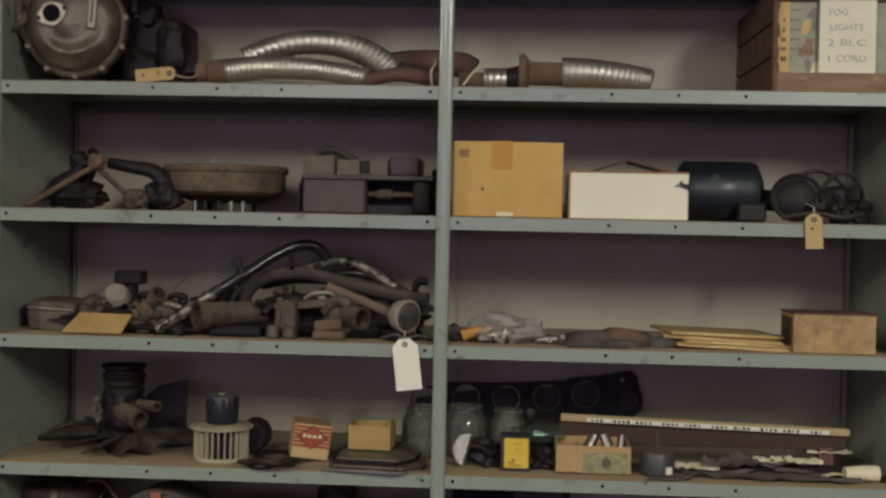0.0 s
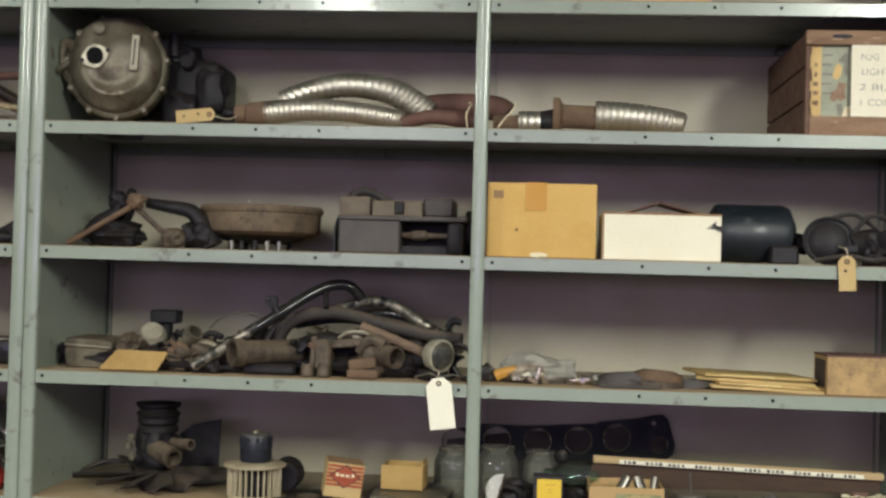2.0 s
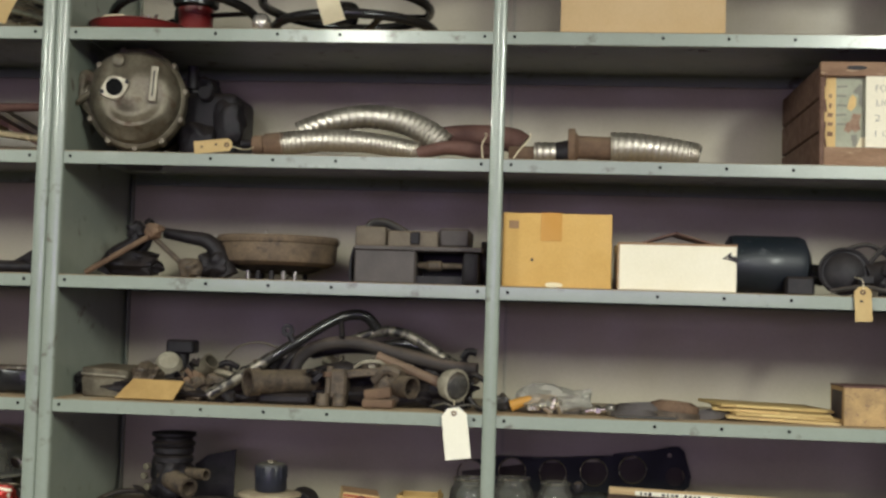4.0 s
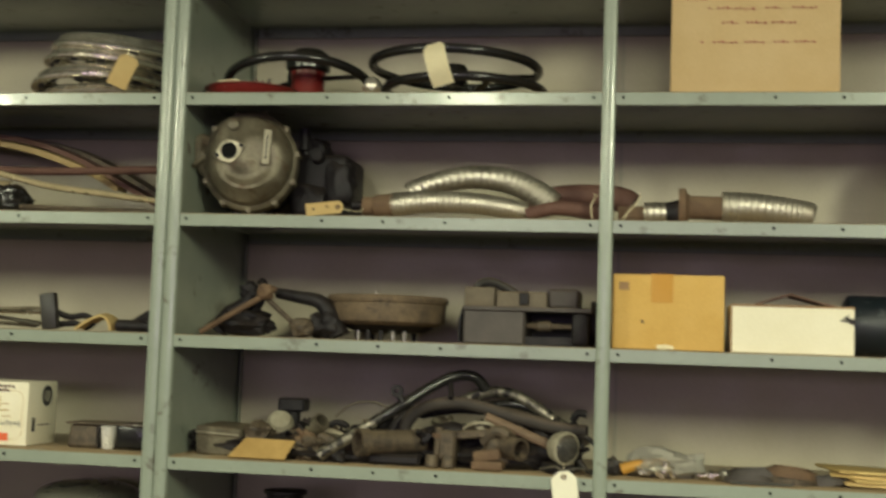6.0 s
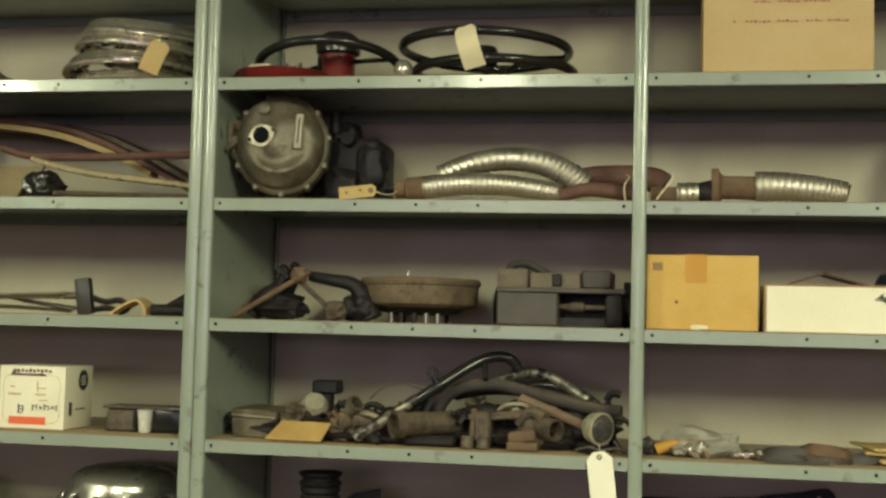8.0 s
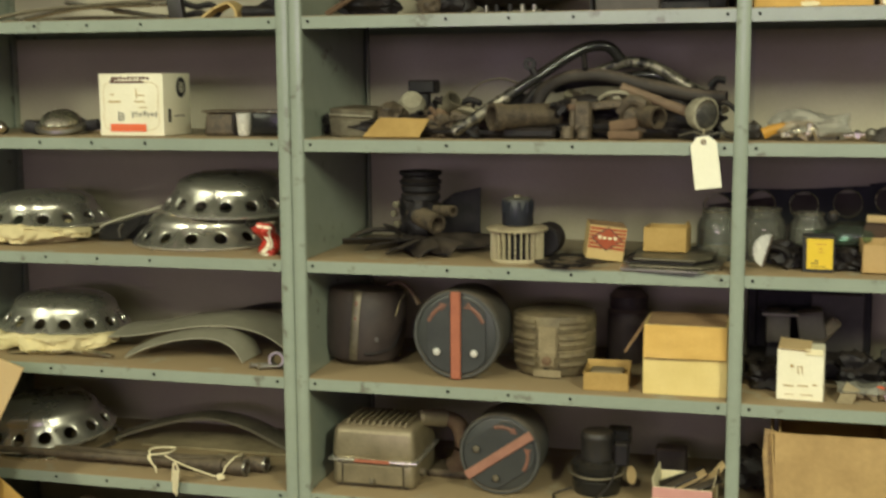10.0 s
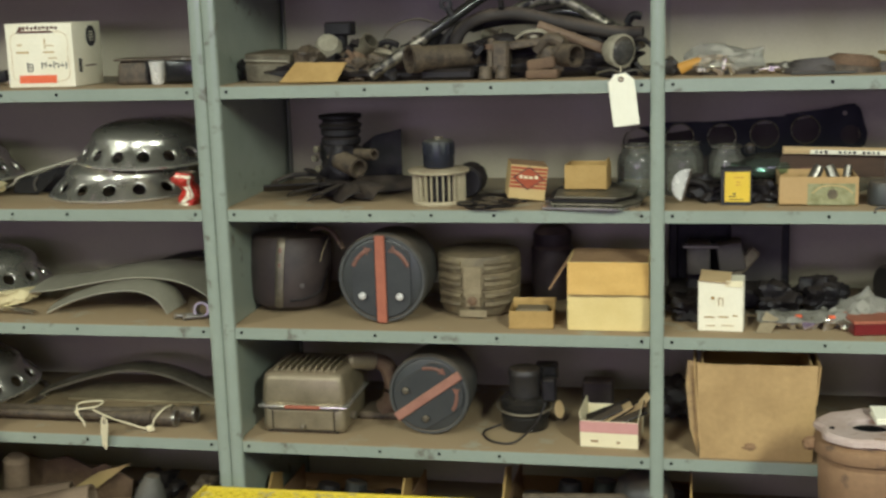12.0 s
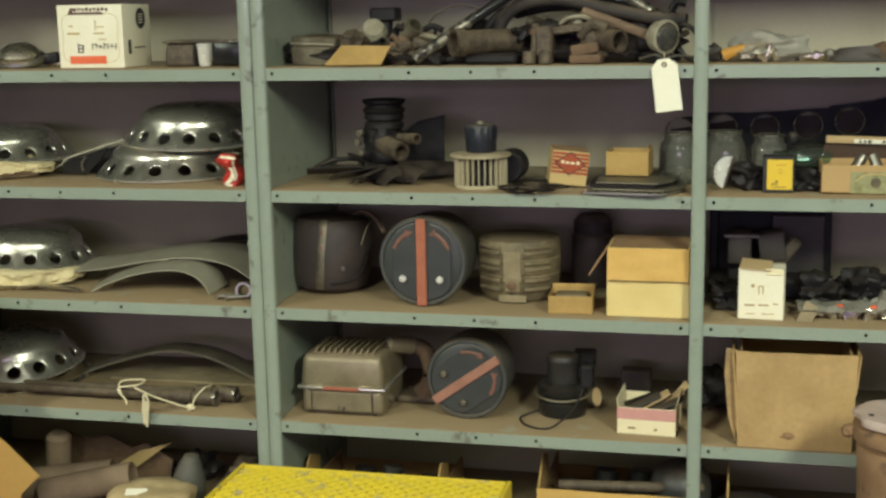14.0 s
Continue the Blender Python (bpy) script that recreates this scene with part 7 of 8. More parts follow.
# bottom shelf, half hidden by the yellow step
for x, w, h, words in ((0.188, 0.315, 0.080, "open cardboard box of dark metal parts on a bottom shelf"), (0.782, 0.405, 0.118, "open cardboard box of round dark parts on a bottom shelf")):
    cb = thing("parts_carton", words, "box", pose(x, 0.05, T[7]), "open cartons")
    # inner walls in darker card: the shade inside is put into their colour
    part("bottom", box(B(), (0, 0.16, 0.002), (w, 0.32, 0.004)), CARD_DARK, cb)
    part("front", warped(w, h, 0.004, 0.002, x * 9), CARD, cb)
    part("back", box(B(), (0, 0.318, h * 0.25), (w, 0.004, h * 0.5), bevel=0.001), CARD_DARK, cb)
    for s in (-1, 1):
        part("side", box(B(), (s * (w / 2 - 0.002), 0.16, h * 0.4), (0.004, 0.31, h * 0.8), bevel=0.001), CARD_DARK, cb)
        part("flap", plate(B(), [(0.0, -0.02), (0.14, -0.02), (0.12, 0.062), (0.05, 0.066)], 0.004, pose(s * w / 2, 0.02, h, 0, 16, 90)), CARD_OLD, cb)
    for k in range(5):
        bm = B()
        px = -w / 2 + 0.05 + k * (w - 0.1) / 4
        rod(bm, (px, 0.10 + 0.05 * (k % 3), 0.01), (px + 0.01, 0.11 + 0.05 * (k % 3), h * 0.85 + 0.012 * (k % 2)), 0.030 + 0.006 * (k % 2), 0.026, 18)
        part("part", bm, (GREASE, GREASE, SLATE)[k % 3], cb)
    part("shaft", rod(B(), (-w / 2 + 0.04, 0.06, h * 0.9), (w / 2 - 0.05, 0.08, h * 0.95), 0.012), IRON, cb)
part("dome", lathe(B(), [(0.066, 0), (0.066, 0.06), (0.058, 0.085), (0.036, 0.102), (0, 0.108)], 32, pose(0.10, 0.12, 0.05)), SLATE, cb, "dusty dark dome")
solo("round_cover", lathe(B(), [(0.11, 0), (0.112, 0.01), (0.10, 0.05), (0.07, 0.075), (0.03, 0.085), (0, 0.087)], 40), STEEL, "dull steel domed cover on a bottom shelf", "cover", pose(1.03, 0.16, T[7]))


# ---------------------------------------------------------------- right bay
big = carton("labelled_carton", "large buff carton with red handwriting on its side", (0.332, 0.30, 0.236), pose(1.202, 0.03, T[0]), CARD_PALE)
for z, words in ((0.196, ((-0.135, 5),)), (0.176, ((-0.09, 1), (-0.072, 9), (0.022, 4), (0.075, 6))), (0.146, ((-0.063, 4), (-0.015, 5), (0.035, 6))), (0.106, ((-0.104, 1), (-0.08, 6), (-0.018, 5), (0.038, 4), (0.08, 5)))):
    for x, letters in words:
        bars(big, RED_INK, [(x + 0.0085 * k, z - 0.0004 * k + 0.0008 * (k % 3), 0.0066 - 0.0016 * (k % 2), 0.0018 + 0.0008 * (k % 3)) for k in range(letters)])
        bars(big, RED_INK, [(x + 0.0085 * k, z - 0.0004 * k, 0.0012, 0.0055) for k in range(0, letters, 2)])

ex = thing("exhaust_pipe", "rusty exhaust pipe with ribbed hose sections and a flange", "exhaust pipe", pose(1.10, 0.10, T[1]))
part("pipe_end", pipe(B(), (-0.165, 0, 0.020), (-0.105, 0, 0.021), 0.0175, 0.003), RUST, ex)
part("short_hose", tube(B(), [(-0.112, 0, 0.024), (-0.08, 0, 0.025), (-0.045, 0, 0.025)], 0.0235, 20, ribs=5, depth=0.002), HOSE, ex)
part("dark_sleeve", rod(B(), (-0.07, -0.006, 0.024), (-0.040, 0, 0.026), 0.022, 0.027, 20), GREASE, ex)
part("flange", lathe(B(), [(0, 0), (0.038, 0), (0.039, 0.003), (0.039, 0.014), (0.030, 0.017), (0.026, 0.022)], 32, pose(-0.042, 0, 0.038, 0, 90, 0)), RUST, ex)
part("pipe", rod(B(), (-0.028, 0, 0.038), (0.052, 0, 0.036), 0.0245, 0.0245, 24), RUST, ex)
part("hose", tube(B(), [(0.046, 0, 0.040), (0.10, 0, 0.040), (0.16, 0, 0.035), (0.205, 0, 0.029), (0.226, 0, 0.026)], (0.032, 0.0245), 22, ribs=17, depth=0.0022), HOSE, ex, "ribbed steel hose narrowing to its end")
part("hose_mouth", lathe(B(), [(0, 0), (0.021, 0), (0.021, 0.001), (0, 0.001)], 20, pose(0.2275, 0, 0.0255, 0, 105, 0)), HOLE, ex)

SOFT_INK = material("faint_ink", (0.13, 0.125, 0.13), rough=0.8, grain=0.15)
crate = thing("wooden_crate", "old wooden crate with a paper note on its end", "crate", pose(1.555, 0.022, T[1]))
for k in range(3):
    z = 0.036 + 0.068 * k
    part("side_board", box(B(), (0.006, 0.215, z), (0.012, 0.40, 0.064), bevel=0.002), WOOD, crate)
    part("side_board", box(B(), (0.262, 0.215, z), (0.012, 0.40, 0.064), bevel=0.002), WOOD, crate)
part("bottom_board", box(B(), (0.134, 0.215, 0.006), (0.24, 0.40, 0.012), bevel=0.002), WOOD, crate)
part("end_board", box(B(), (0.134, 0.024, 0.105), (0.244, 0.012, 0.20), bevel=0.002), PALE_WOOD, crate)
part("back_board", box(B(), (0.134, 0.408, 0.105), (0.244, 0.012, 0.20), bevel=0.002), WOOD, crate)
part("corner_stile", box(B(), (0.0045, 0.007, 0.090), (0.009, 0.016, 0.178), bevel=0.002), WOOD, crate)
part("corner_stile", box(B(), (0.262, 0.007, 0.090), (0.012, 0.016, 0.178), bevel=0.002), WOOD, crate)
TAN_WOOD = material("worn_tan_wood", (0.33, 0.20, 0.11), (0.20, 0.115, 0.066), rough=0.75, scale=9, amount=0.9, fine=120, grain=0.35, bump=0.3, stretch=(1, 5, 5), patches=0.1, patch_colour=(0.46, 0.33, 0.20))
part("top_rail", box(B(), (0.134, 0.007, 0.195), (0.268, 0.017, 0.029), bevel=0.003, segments=2), TAN_WOOD, crate, "worn rail with an oval slot")
part("slot", lathe(B(), [(0, 0), (0.020, 0), (0.020, 0.0008), (0, 0.0008)], 24, pose(0.070, -0.0012, 0.197, 90) @ Matrix.Diagonal((1, 0.22, 1, 1))), GREASE, crate)
part("bottom_rail", warped(0.250, 0.037, 0.014, 0.003, 21.0), TAN_WOOD, crate, "split and worn lower rail", m=pose(0.134, -0.001, 0.001))
for x, z, w, lean in ((0.0095, 0.172, 0.003, 4), (0.010, 0.120, 0.004, -6), (0.0092, 0.075, 0.003, 5), (0.0098, 0.050, 0.003, -8)):
    part("splinter", box(B(), (0, 0, 0), (w, 0.003, 0.026), bevel=0.0008), WOOD, crate, m=pose(x, -0.001, z, 0, lean, 0))
LABEL_GREEN = material("faded_green_print", (0.42, 0.42, 0.31), (0.30, 0.31, 0.225), rough=0.8, scale=22, amount=0.8, fine=120, grain=0.2)
GREY_PRINT = material("faded_grey_print", (0.27, 0.26, 0.21), (0.20, 0.19, 0.155), rough=0.8, scale=40, amount=0.7, grain=0.2)
LABEL_BROWN = material("faded_brown_print", (0.36, 0.25, 0.16), (0.26, 0.15, 0.10), rough=0.8, scale=60, amount=0.9, fine=120, grain=0.3)
STRIP = material("yellowed_label", (0.74, 0.53, 0.22), (0.62, 0.42, 0.16), rough=0.8, scale=18, amount=0.7, grain=0.15)
part("label_strip", box(B(), (0.0215, 0.0162, 0.110), (0.025, 0.0016, 0.148)), STRIP, crate, "yellowed label strip with faded red marks")
part("picture_label", box(B(), (0.136, 0.0164, 0.110), (0.204, 0.0012, 0.148)), LABEL_GREEN, crate, "faded green printed label")
for z, w, h in ((0.143, 0.006, 0.007), (0.123, 0.005, 0.010), (0.104, 0.010, 0.008), (0.086, 0.010, 0.007), (0.066, 0.011, 0.009)):
    part("marking", box(B(), (0.023, 0.0152, z), (w, 0.0004, h), pose(0, 0, 0, 0, 6, 0)), TAN_WOOD, crate)
for k in range(5):
    part("marking", box(B(), (0.046 - 0.002 * (k % 2), 0.0155, 0.162 - 0.019 * k), (0.020, 0.0006, 0.0035), pose(0, 0, 0, 0, 4 * (k % 3) - 4, 0)), GREY_PRINT, crate)
part("printed_shape", plate(B(), [(0.056, 0.118), (0.060, 0.138), (0.066, 0.146), (0.074, 0.140), (0.073, 0.122), (0.064, 0.112)], 0.0006, pose(0, 0.0153, 0)), STRIP, crate)
part("printed_shape", plate(B(), [(0.050, 0.074), (0.056, 0.090), (0.062, 0.092), (0.068, 0.108), (0.084, 0.106), (0.080, 0.092), (0.082, 0.076), (0.072, 0.070), (0.066, 0.076), (0.060, 0.068)], 0.0006, pose(0, 0.0153, 0)), LABEL_BROWN, crate)
part("printed_shape", plate(B(), [(0.066, 0.150), (0.080, 0.168), (0.086, 0.166), (0.086, 0.120), (0.078, 0.126), (0.078, 0.146)], 0.0006, pose(0, 0.0153, 0)), GREY_PRINT, crate)
part("printed_shape", plate(B(), [(0.064, 0.064), (0.076, 0.066), (0.078, 0.040), (0.068, 0.042)], 0.0006, pose(0, 0.0153, 0)), GREY_PRINT, crate)
part("paper_scrap", plate(B(), [(0.074, 0.038), (0.082, 0.060), (0.100, 0.062), (0.100, 0.038)], 0.0006, pose(0, 0.0148, 0)), CREAM, crate, "torn cream scrap under the note")
note = part("paper_note", box(B(), (0.1435, 0.0005, 0.1085), (0.109, 0.0006, 0.144)), WHITE_CARD, crate, "white paper note in black handwriting")
for text, x, z, w in (("FOG", 0.108, 0.150, 0.034), ("LIGHTS", 0.110, 0.121, 0.062), ("2 BLC", 0.106, 0.091, 0.072), ("1 CORD", 0.108, 0.060, 0.072)):
    writing(text, 0.019, SOFT_INK, note, pose(x, 0.0002, z, 90, 0, 0), "lettering", w)

cA = carton("taped_carton", "buff cardboard carton sealed with brown tape", (0.220, 0.24, 0.150), pose(1.0405, 0.03, T[2]), CARD, (-0.012, 0.042, 0.056))
part("torn_tape", blob(B(), (-0.005, -0.002, 0.005), (0.03, 0.004, 0.010), rough=0.5, seed=3), CREAM, cA)
part("smudge", lathe(B(), [(0, 0), (0.003, 0), (0.003, 0.0006), (0, 0.0006)], 10, pose(-0.05, -0.0004, 0.055, 90)), INK, cA)
part("smudge", box(B(), (-0.088, -0.0004, 0.126), (0.02, 0.0006, 0.016), bevel=0.0002), CARD_DARK, cA)
cW = thing("white_box", "white cardboard box with a scuffed corner", "box", pose(1.281, 0.03, T[2]))
part("body", box(B(), (0, 0.08, 0.0475), (0.236, 0.16, 0.095), bevel=0.002), WHITE_CARD, cW)
part("edge", box(B(), (0, -0.0006, 0.0935), (0.237, 0.001, 0.004)), CARD_DARK, cW)
part("edge", box(B(), (-0.1165, -0.0006, 0.047), (0.003, 0.001, 0.09)), CARD_DARK, cW)
part("top_flap", arch(B(), [(-0.075, 0.096), (0.0, 0.120), (0.012, 0.118), (0.092, 0.097)], 0.1, 0.003), LEATHER, cW, "brown open top flaps", m=pose(0, 0.06, 0))
for k in range(5):
    part("scuff", tube(B(), [(0.09 + 0.004 * k, -0.001, 0.068 + 0.003 * k), (0.104, -0.0015, 0.066 + 0.004 * (k % 3)), (0.119, -0.002, 0.060 + 0.003 * k)], 0.0011, 6), INK, cW)
gc = thing("fire_cylinder", "dark green enamelled cylinder lying on its side", "cylinder", pose(1.485, 0.22, T[2]))
part("shell", lathe(B(), [(0, 0), (0.05, 0.002), (0.062, 0.01), (0.064, 0.02), (0.064, 0.15), (0.058, 0.165), (0.03, 0.178), (0, 0.18)], 44, pose(-0.085, 0, 0.064, 0, 90, 0)), DARK_GREEN, gc)
part("neck", rod(B(), (0.09, 0, 0.05), (0.125, 0.0, 0.045), 0.022), GLOSS_BLACK, gc)
part("base_block", box(B(), (0.06, -0.05, 0.02), (0.06, 0.06, 0.04), bevel=0.005), GREASE, gc)
hl = thing("headlamp", "dark headlamp with a wiring loom on a shelf", "headlamp", pose(1.66, 0.13, T[2]))
part("shell", lathe(B(), [(0, -0.05), (0.03, -0.045), (0.044, -0.02), (0.048, 0.0), (0.046, 0.008), (0.040, 0.008)], 32, pose(-0.03, 0, 0.050, 84, 0, -8)), GREASE, hl)
part("rim", tube(B(), [(-0.03 + 0.05 * math.cos(2 * math.pi * k / 12), -0.008, 0.052 + 0.046 * math.sin(2 * math.pi * k / 12)) for k in range(12)], 0.004, 8, closed=True), GREASE, hl)
part("lens", lathe(B(), [(0.041, 0.006), (0.03, 0.014), (0, 0.018)], 28, pose(-0.03, 0, 0.050, 84, 0, -8)), GREASE, hl)
part("motor", rod(B(), (0.01, 0.0, 0.040), (0.07, 0.02, 0.055), 0.030, 0.026), GREASE, hl)
part("bracket", blob(B(), (0.075, 0.0, 0.035), (0.08, 0.07, 0.07), rough=0.6, seed=61), GREASE, hl)
for k, pts in enumerate(([(-0.02, 0, 0.10), (0.02, 0.0, 0.108), (0.06, 0, 0.085), (0.10, 0, 0.05)], [(0.02, -0.01, 0.07), (0.05, -0.02, 0.104), (0.09, -0.01, 0.09), (0.11, 0, 0.03)],
                         [(-0.06, -0.02, 0.01), (0.0, -0.04, 0.02), (0.05, -0.05, 0.012), (0.10, -0.02, 0.02)])):
    part("cable", tube(B(), pts, 0.005, 8), BLACK, hl)
part("plug", box(B(), (0.005, -0.042, 0.035), (0.03, 0.012, 0.016), bevel=0.002), GREASE, hl)
paper_tag("worn buff paper tag hanging over a shelf edge", pose(1.635, -0.008, T[2] + 0.018, 0, -3, 0), 0.033, 0.068, MANILA, [(0, 0, -0.011), (0.002, 0.006, 0.012), (0.0, 0.06, 0.02)], 0, 1)

# fourth shelf, right
pb2 = thing("plastic_bag", "clear plastic bag round an orange-handled tool", "plastic bag", pose(1.03, 0.07, T[3]))
bm = B()
blob(bm, (0.012, 0.015, 0.026), (0.13, 0.09, 0.052), rough=0.7, seed=71, detail=2)
part("bag", bm, FILM, pb2, angle=6)
part("handle", tube(B(), [(-0.075, 0, 0.012), (-0.05, 0, 0.022), (-0.01, 0, 0.030), (0.02, 0.0, 0.032)], (0.012, 0.007), 10), TAPE, pb2, "orange-brown handle")
for k, (x, z) in enumerate(((-0.03, 0.012), (0.0, 0.010), (0.025, 0.014), (0.012, 0.022), (-0.015, 0.02))):
    part("bright_bit", box(B(), (x, -0.028, z), (0.024, 0.012, 0.011), pose(0, 0, 0, 20 * k, 35 * k, 10), bevel=0.002), CHROME, pb2)
part("knob", blob(B(), (-0.092, 0.01, 0.018), (0.03, 0.03, 0.034), rough=0.3, seed=2), BLACK, pb2)
jar = thing("glass_tube", "small clear glass tube standing beside a bag", "glass", pose(1.107, 0.08, T[3]))
part("tube", lathe(B(), [(0.010, 0), (0.010, 0.045), (0.0085, 0.045), (0.0085, 0.002), (0, 0.002)], 18), GLASS, jar)
bolt2 = thing("ball_joint", "bright steel ball joint lying on a shelf", "ball joint", pose(1.145, 0.06, T[3] + 0.0125))
part("ball", lathe(B(), [(0, -0.0125), (0.009, -0.009), (0.0125, 0), (0.009, 0.009), (0, 0.0125)], 20, pose(0.012, 0, 0)), STEEL, bolt2)
part("shank", rod(B(), (-0.038, 0, -0.004), (0.004, 0, 0), 0.006), CHROME, bolt2)
part("nut", lathe(B(), [(0, 0), (0.010, 0), (0.010, 0.009), (0, 0.009)], 6, pose(-0.018, 0, -0.002, 0, 90, 0)), CHROME, bolt2)
for x, y, z, rx_, ry_, high, tilt_, mat, words in ((1.205, 0.070, 0.0, 0.052, 0.040, 0.011, 0, GEN_GREY, "coiled grey webbing strap lying on a shelf"),
                                           (1.285, 0.080, 0.0, 0.054, 0.042, 0.012, 3, IRON, "brown leather strap coiled on a shelf"),
                                           (1.222, 0.090, 0.012, 0.062, 0.040, 0.009, -4, GEN_GREY, "flat grey webbing strap coiled on another strap"),
                                           (1.286, 0.075, 0.014, 0.046, 0.034, 0.014, 5, RUST, "reddish brown leather strap coiled on top of others"),
                                           (1.352, 0.095, 0.0, 0.046, 0.036, 0.011, -6, GEN_GREY, "dull grey strap coiled beside others")):
    bm = B()
    for turn_ in (1.0, 0.86, 0.72):
        lathe(bm, [(turn_, 0), (turn_ + 0.05, 0), (turn_ + 0.05, high), (turn_, high), (turn_, 0)], 36, Matrix.Translation((0, 0, 0.002 * (1 - turn_) * 10)) @ Matrix.Diagonal((rx_, ry_, 1, 1)))
    solo("strap", bm, mat, words, "strap", pose(x, y, T[3] + z, 0, tilt_, 0), "coiled straps")
solo("strap", box(B(), (0, 0, 0.003), (0.12, 0.022, 0.005), bevel=0.0015), SLATE, "flat grey strap end lying on a shelf", "strap", pose(1.225, 0.025, T[3], 0, 0, 4), "coiled straps")
BUFF = material("buff_envelope", (0.52, 0.37, 0.135), (0.43, 0.295, 0.10), rough=0.7, scale=16, amount=0.7, grain=0.1, bump=0.06)
for k, (dx, dy, a, z, mat) in enumerate(((0.014, 0, 0, 0.004, MANILA), (0.022, 0.004, 5, 0.011, BUFF), (-0.004, 0.014, -6, 0.018, BUFF), (-0.012, 0.03, 9, 0.026, BUFF))):
    env = thing("envelope", "padded buff envelope in a small stack", "envelope", pose(1.49 + dx, 0.125 + dy, T[3] + z, 0, 2.0, a), "stacked envelopes")
    bm = B()
    box(bm, (0, 0, 0), (0.235, 0.17, 0.006), bevel=0.0025, segments=2)
    part("paper", bm, mat, env)
    part("flap", box(B(), (0.0, -0.05, 0.0034), (0.225, 0.06, 0.0008)), mat, env)
    part("label", box(B(), (-0.03, -0.0855, 0.001), (0.05 + 0.02 * k, 0.001, 0.003)), YELLOWED if k % 2 else STRIP, env)
sc = thing("worn_carton", "scuffed small cardboard box with a dark red end", "box", pose(1.69, 0.025, T[3]))
part("body", box(B(), (0, 0.06, 0.038), (0.160, 0.12, 0.076), bevel=0.002), CARD_TAN, sc)
part("scuffed_face", warped(0.159, 0.074, 0.001, 0.0014, 5.0), CARD_STAINED, sc, m=pose(0, -0.0015, 0.001))
part("end_label", box(B(), (-0.0806, 0.06, 0.04), (0.001, 0.09, 0.055)), MAROON, sc, "dark red end label")
part("lid_edge", box(B(), (0, 0.06, 0.077), (0.162, 0.122, 0.003)), LEATHER, sc)

# fifth shelf, right: head gasket, jars, small boxes
SHEET = material("gasket_black", (0.012, 0.013, 0.019), (0.02, 0.02, 0.025), rough=0.6, scale=20, amount=0.6, grain=0.2, spec=0.3)
BACKING = material("dark_backing", (0.052, 0.038, 0.034), (0.034, 0.025, 0.024), rough=0.8, scale=10, amount=0.8, grain=0.2)
gk = thing("cylinder_gasket", "long dark engine gasket with round holes leaning on the back", "gasket", Matrix.Translation((1.0, 0.42, 1.33)) @ Matrix.Diagonal((1.03, 1.0, 1.03, 1.0)) @ Matrix.Translation((-1.0, 0, -1.33)))


def holed_cell(bm, corners, cx, cz, r, thick=0.003):
    """A flat polygon in x and z with one round hole through it."""
    angles = sorted([2 * math.pi * k / 28 for k in range(28)] + [math.atan2(z - cz, x - cx) % (2 * math.pi) for x, z in corners])
    outer, inner = [], []
    for a in angles:
        c, s = math.cos(a), math.sin(a)
        reach = 9.0
        for (x0, z0), (x1, z1) in zip(corners, corners[1:] + corners[:1]):
            ex, ez = x1 - x0, z1 - z0
            det = ez * c - ex * s
            if abs(det) > 1e-9:
                t = ((x0 - cx) * ez - (z0 - cz) * ex) / det
                u = ((x0 - cx) * s - (z0 - cz) * c) / det
                if t > 0 and -1e-6 <= u <= 1 + 1e-6:
                    reach = min(reach, t)
        outer.append((cx + reach * c, cz + reach * s))
        inner.append((cx + r * c, cz + r * s))
    vo = [[bm.verts.new((x, y, z)) for x, z in outer] for y in (0, thick)]
    vi = [[bm.verts.new((x, y, z)) for x, z in inner] for y in (0, thick)]
    n = len(angles)
    for i in range(n):
        j = (i + 1) % n
        bm.faces.new((vo[0][i], vo[0][j], vi[0][j], vi[0][i]))
        bm.faces.new((vo[1][j], vo[1][i], vi[1][i], vi[1][j]))
        bm.faces.new((vi[0][i], vi[0][j], vi[1][j], vi[1][i]))
        bm.faces.new((vo[0][j], vo[0][i], vo[1][i], vo[1][j]))


HOLES = ((0.860, 0.972), (0.953, 0.981), (1.044, 0.980), (1.135, 0.986), (1.221, 0.995))
EDGES = ((0.828, 0.985), (0.907, 1.004), (0.999, 1.010), (1.090, 1.014), (1.178, 1.020), (1.268, 1.036))
bm = B()
for k, (hx, hz) in enumerate(HOLES):
    (x0, z0), (x1, z1) = EDGES[k], EDGES[k + 1]
    z0, z1 = max(z0, hz + 0.033), max(z1, hz + 0.033)
    low = 0.888 if k == 0 else 0.938
    holed_cell(bm, [(x0, low), (x1, low), (x1, EDGES[k + 1][1] + 0.004), (x0, z0 if k else 0.985)] if k else [(x0, low), (x1, low), (x1, 1.008), (x0 + 0.02, 1.002), (x0, 0.98)], hx, hz, 0.0285)
holed_cell(bm, [(1.268, 0.938), (1.325, 0.945), (1.346, 0.962), (1.350, 0.985), (1.334, 1.040), (1.322, 1.050), (1.305, 1.049), (1.268, 1.040)], 1.315, 0.983, 0.021)
bmesh.ops.remove_doubles(bm, verts=bm.verts, dist=0.0008)
part("sheet", bm, SHEET, gk)
# dark sheet added behind the gasket so its holes look dim
part("backing", plate(B(), [(0.835, 0.895), (1.26, 0.90), (1.30, 0.95), (1.335, 0.965), (1.325, 1.036), (1.268, 1.028), (1.178, 1.010), (0.999, 1.000), (0.84, 0.976)], 0.002, pose(0, 0.007, 0)), BACKING, gk, "added dark brown sheet that dims the holes")
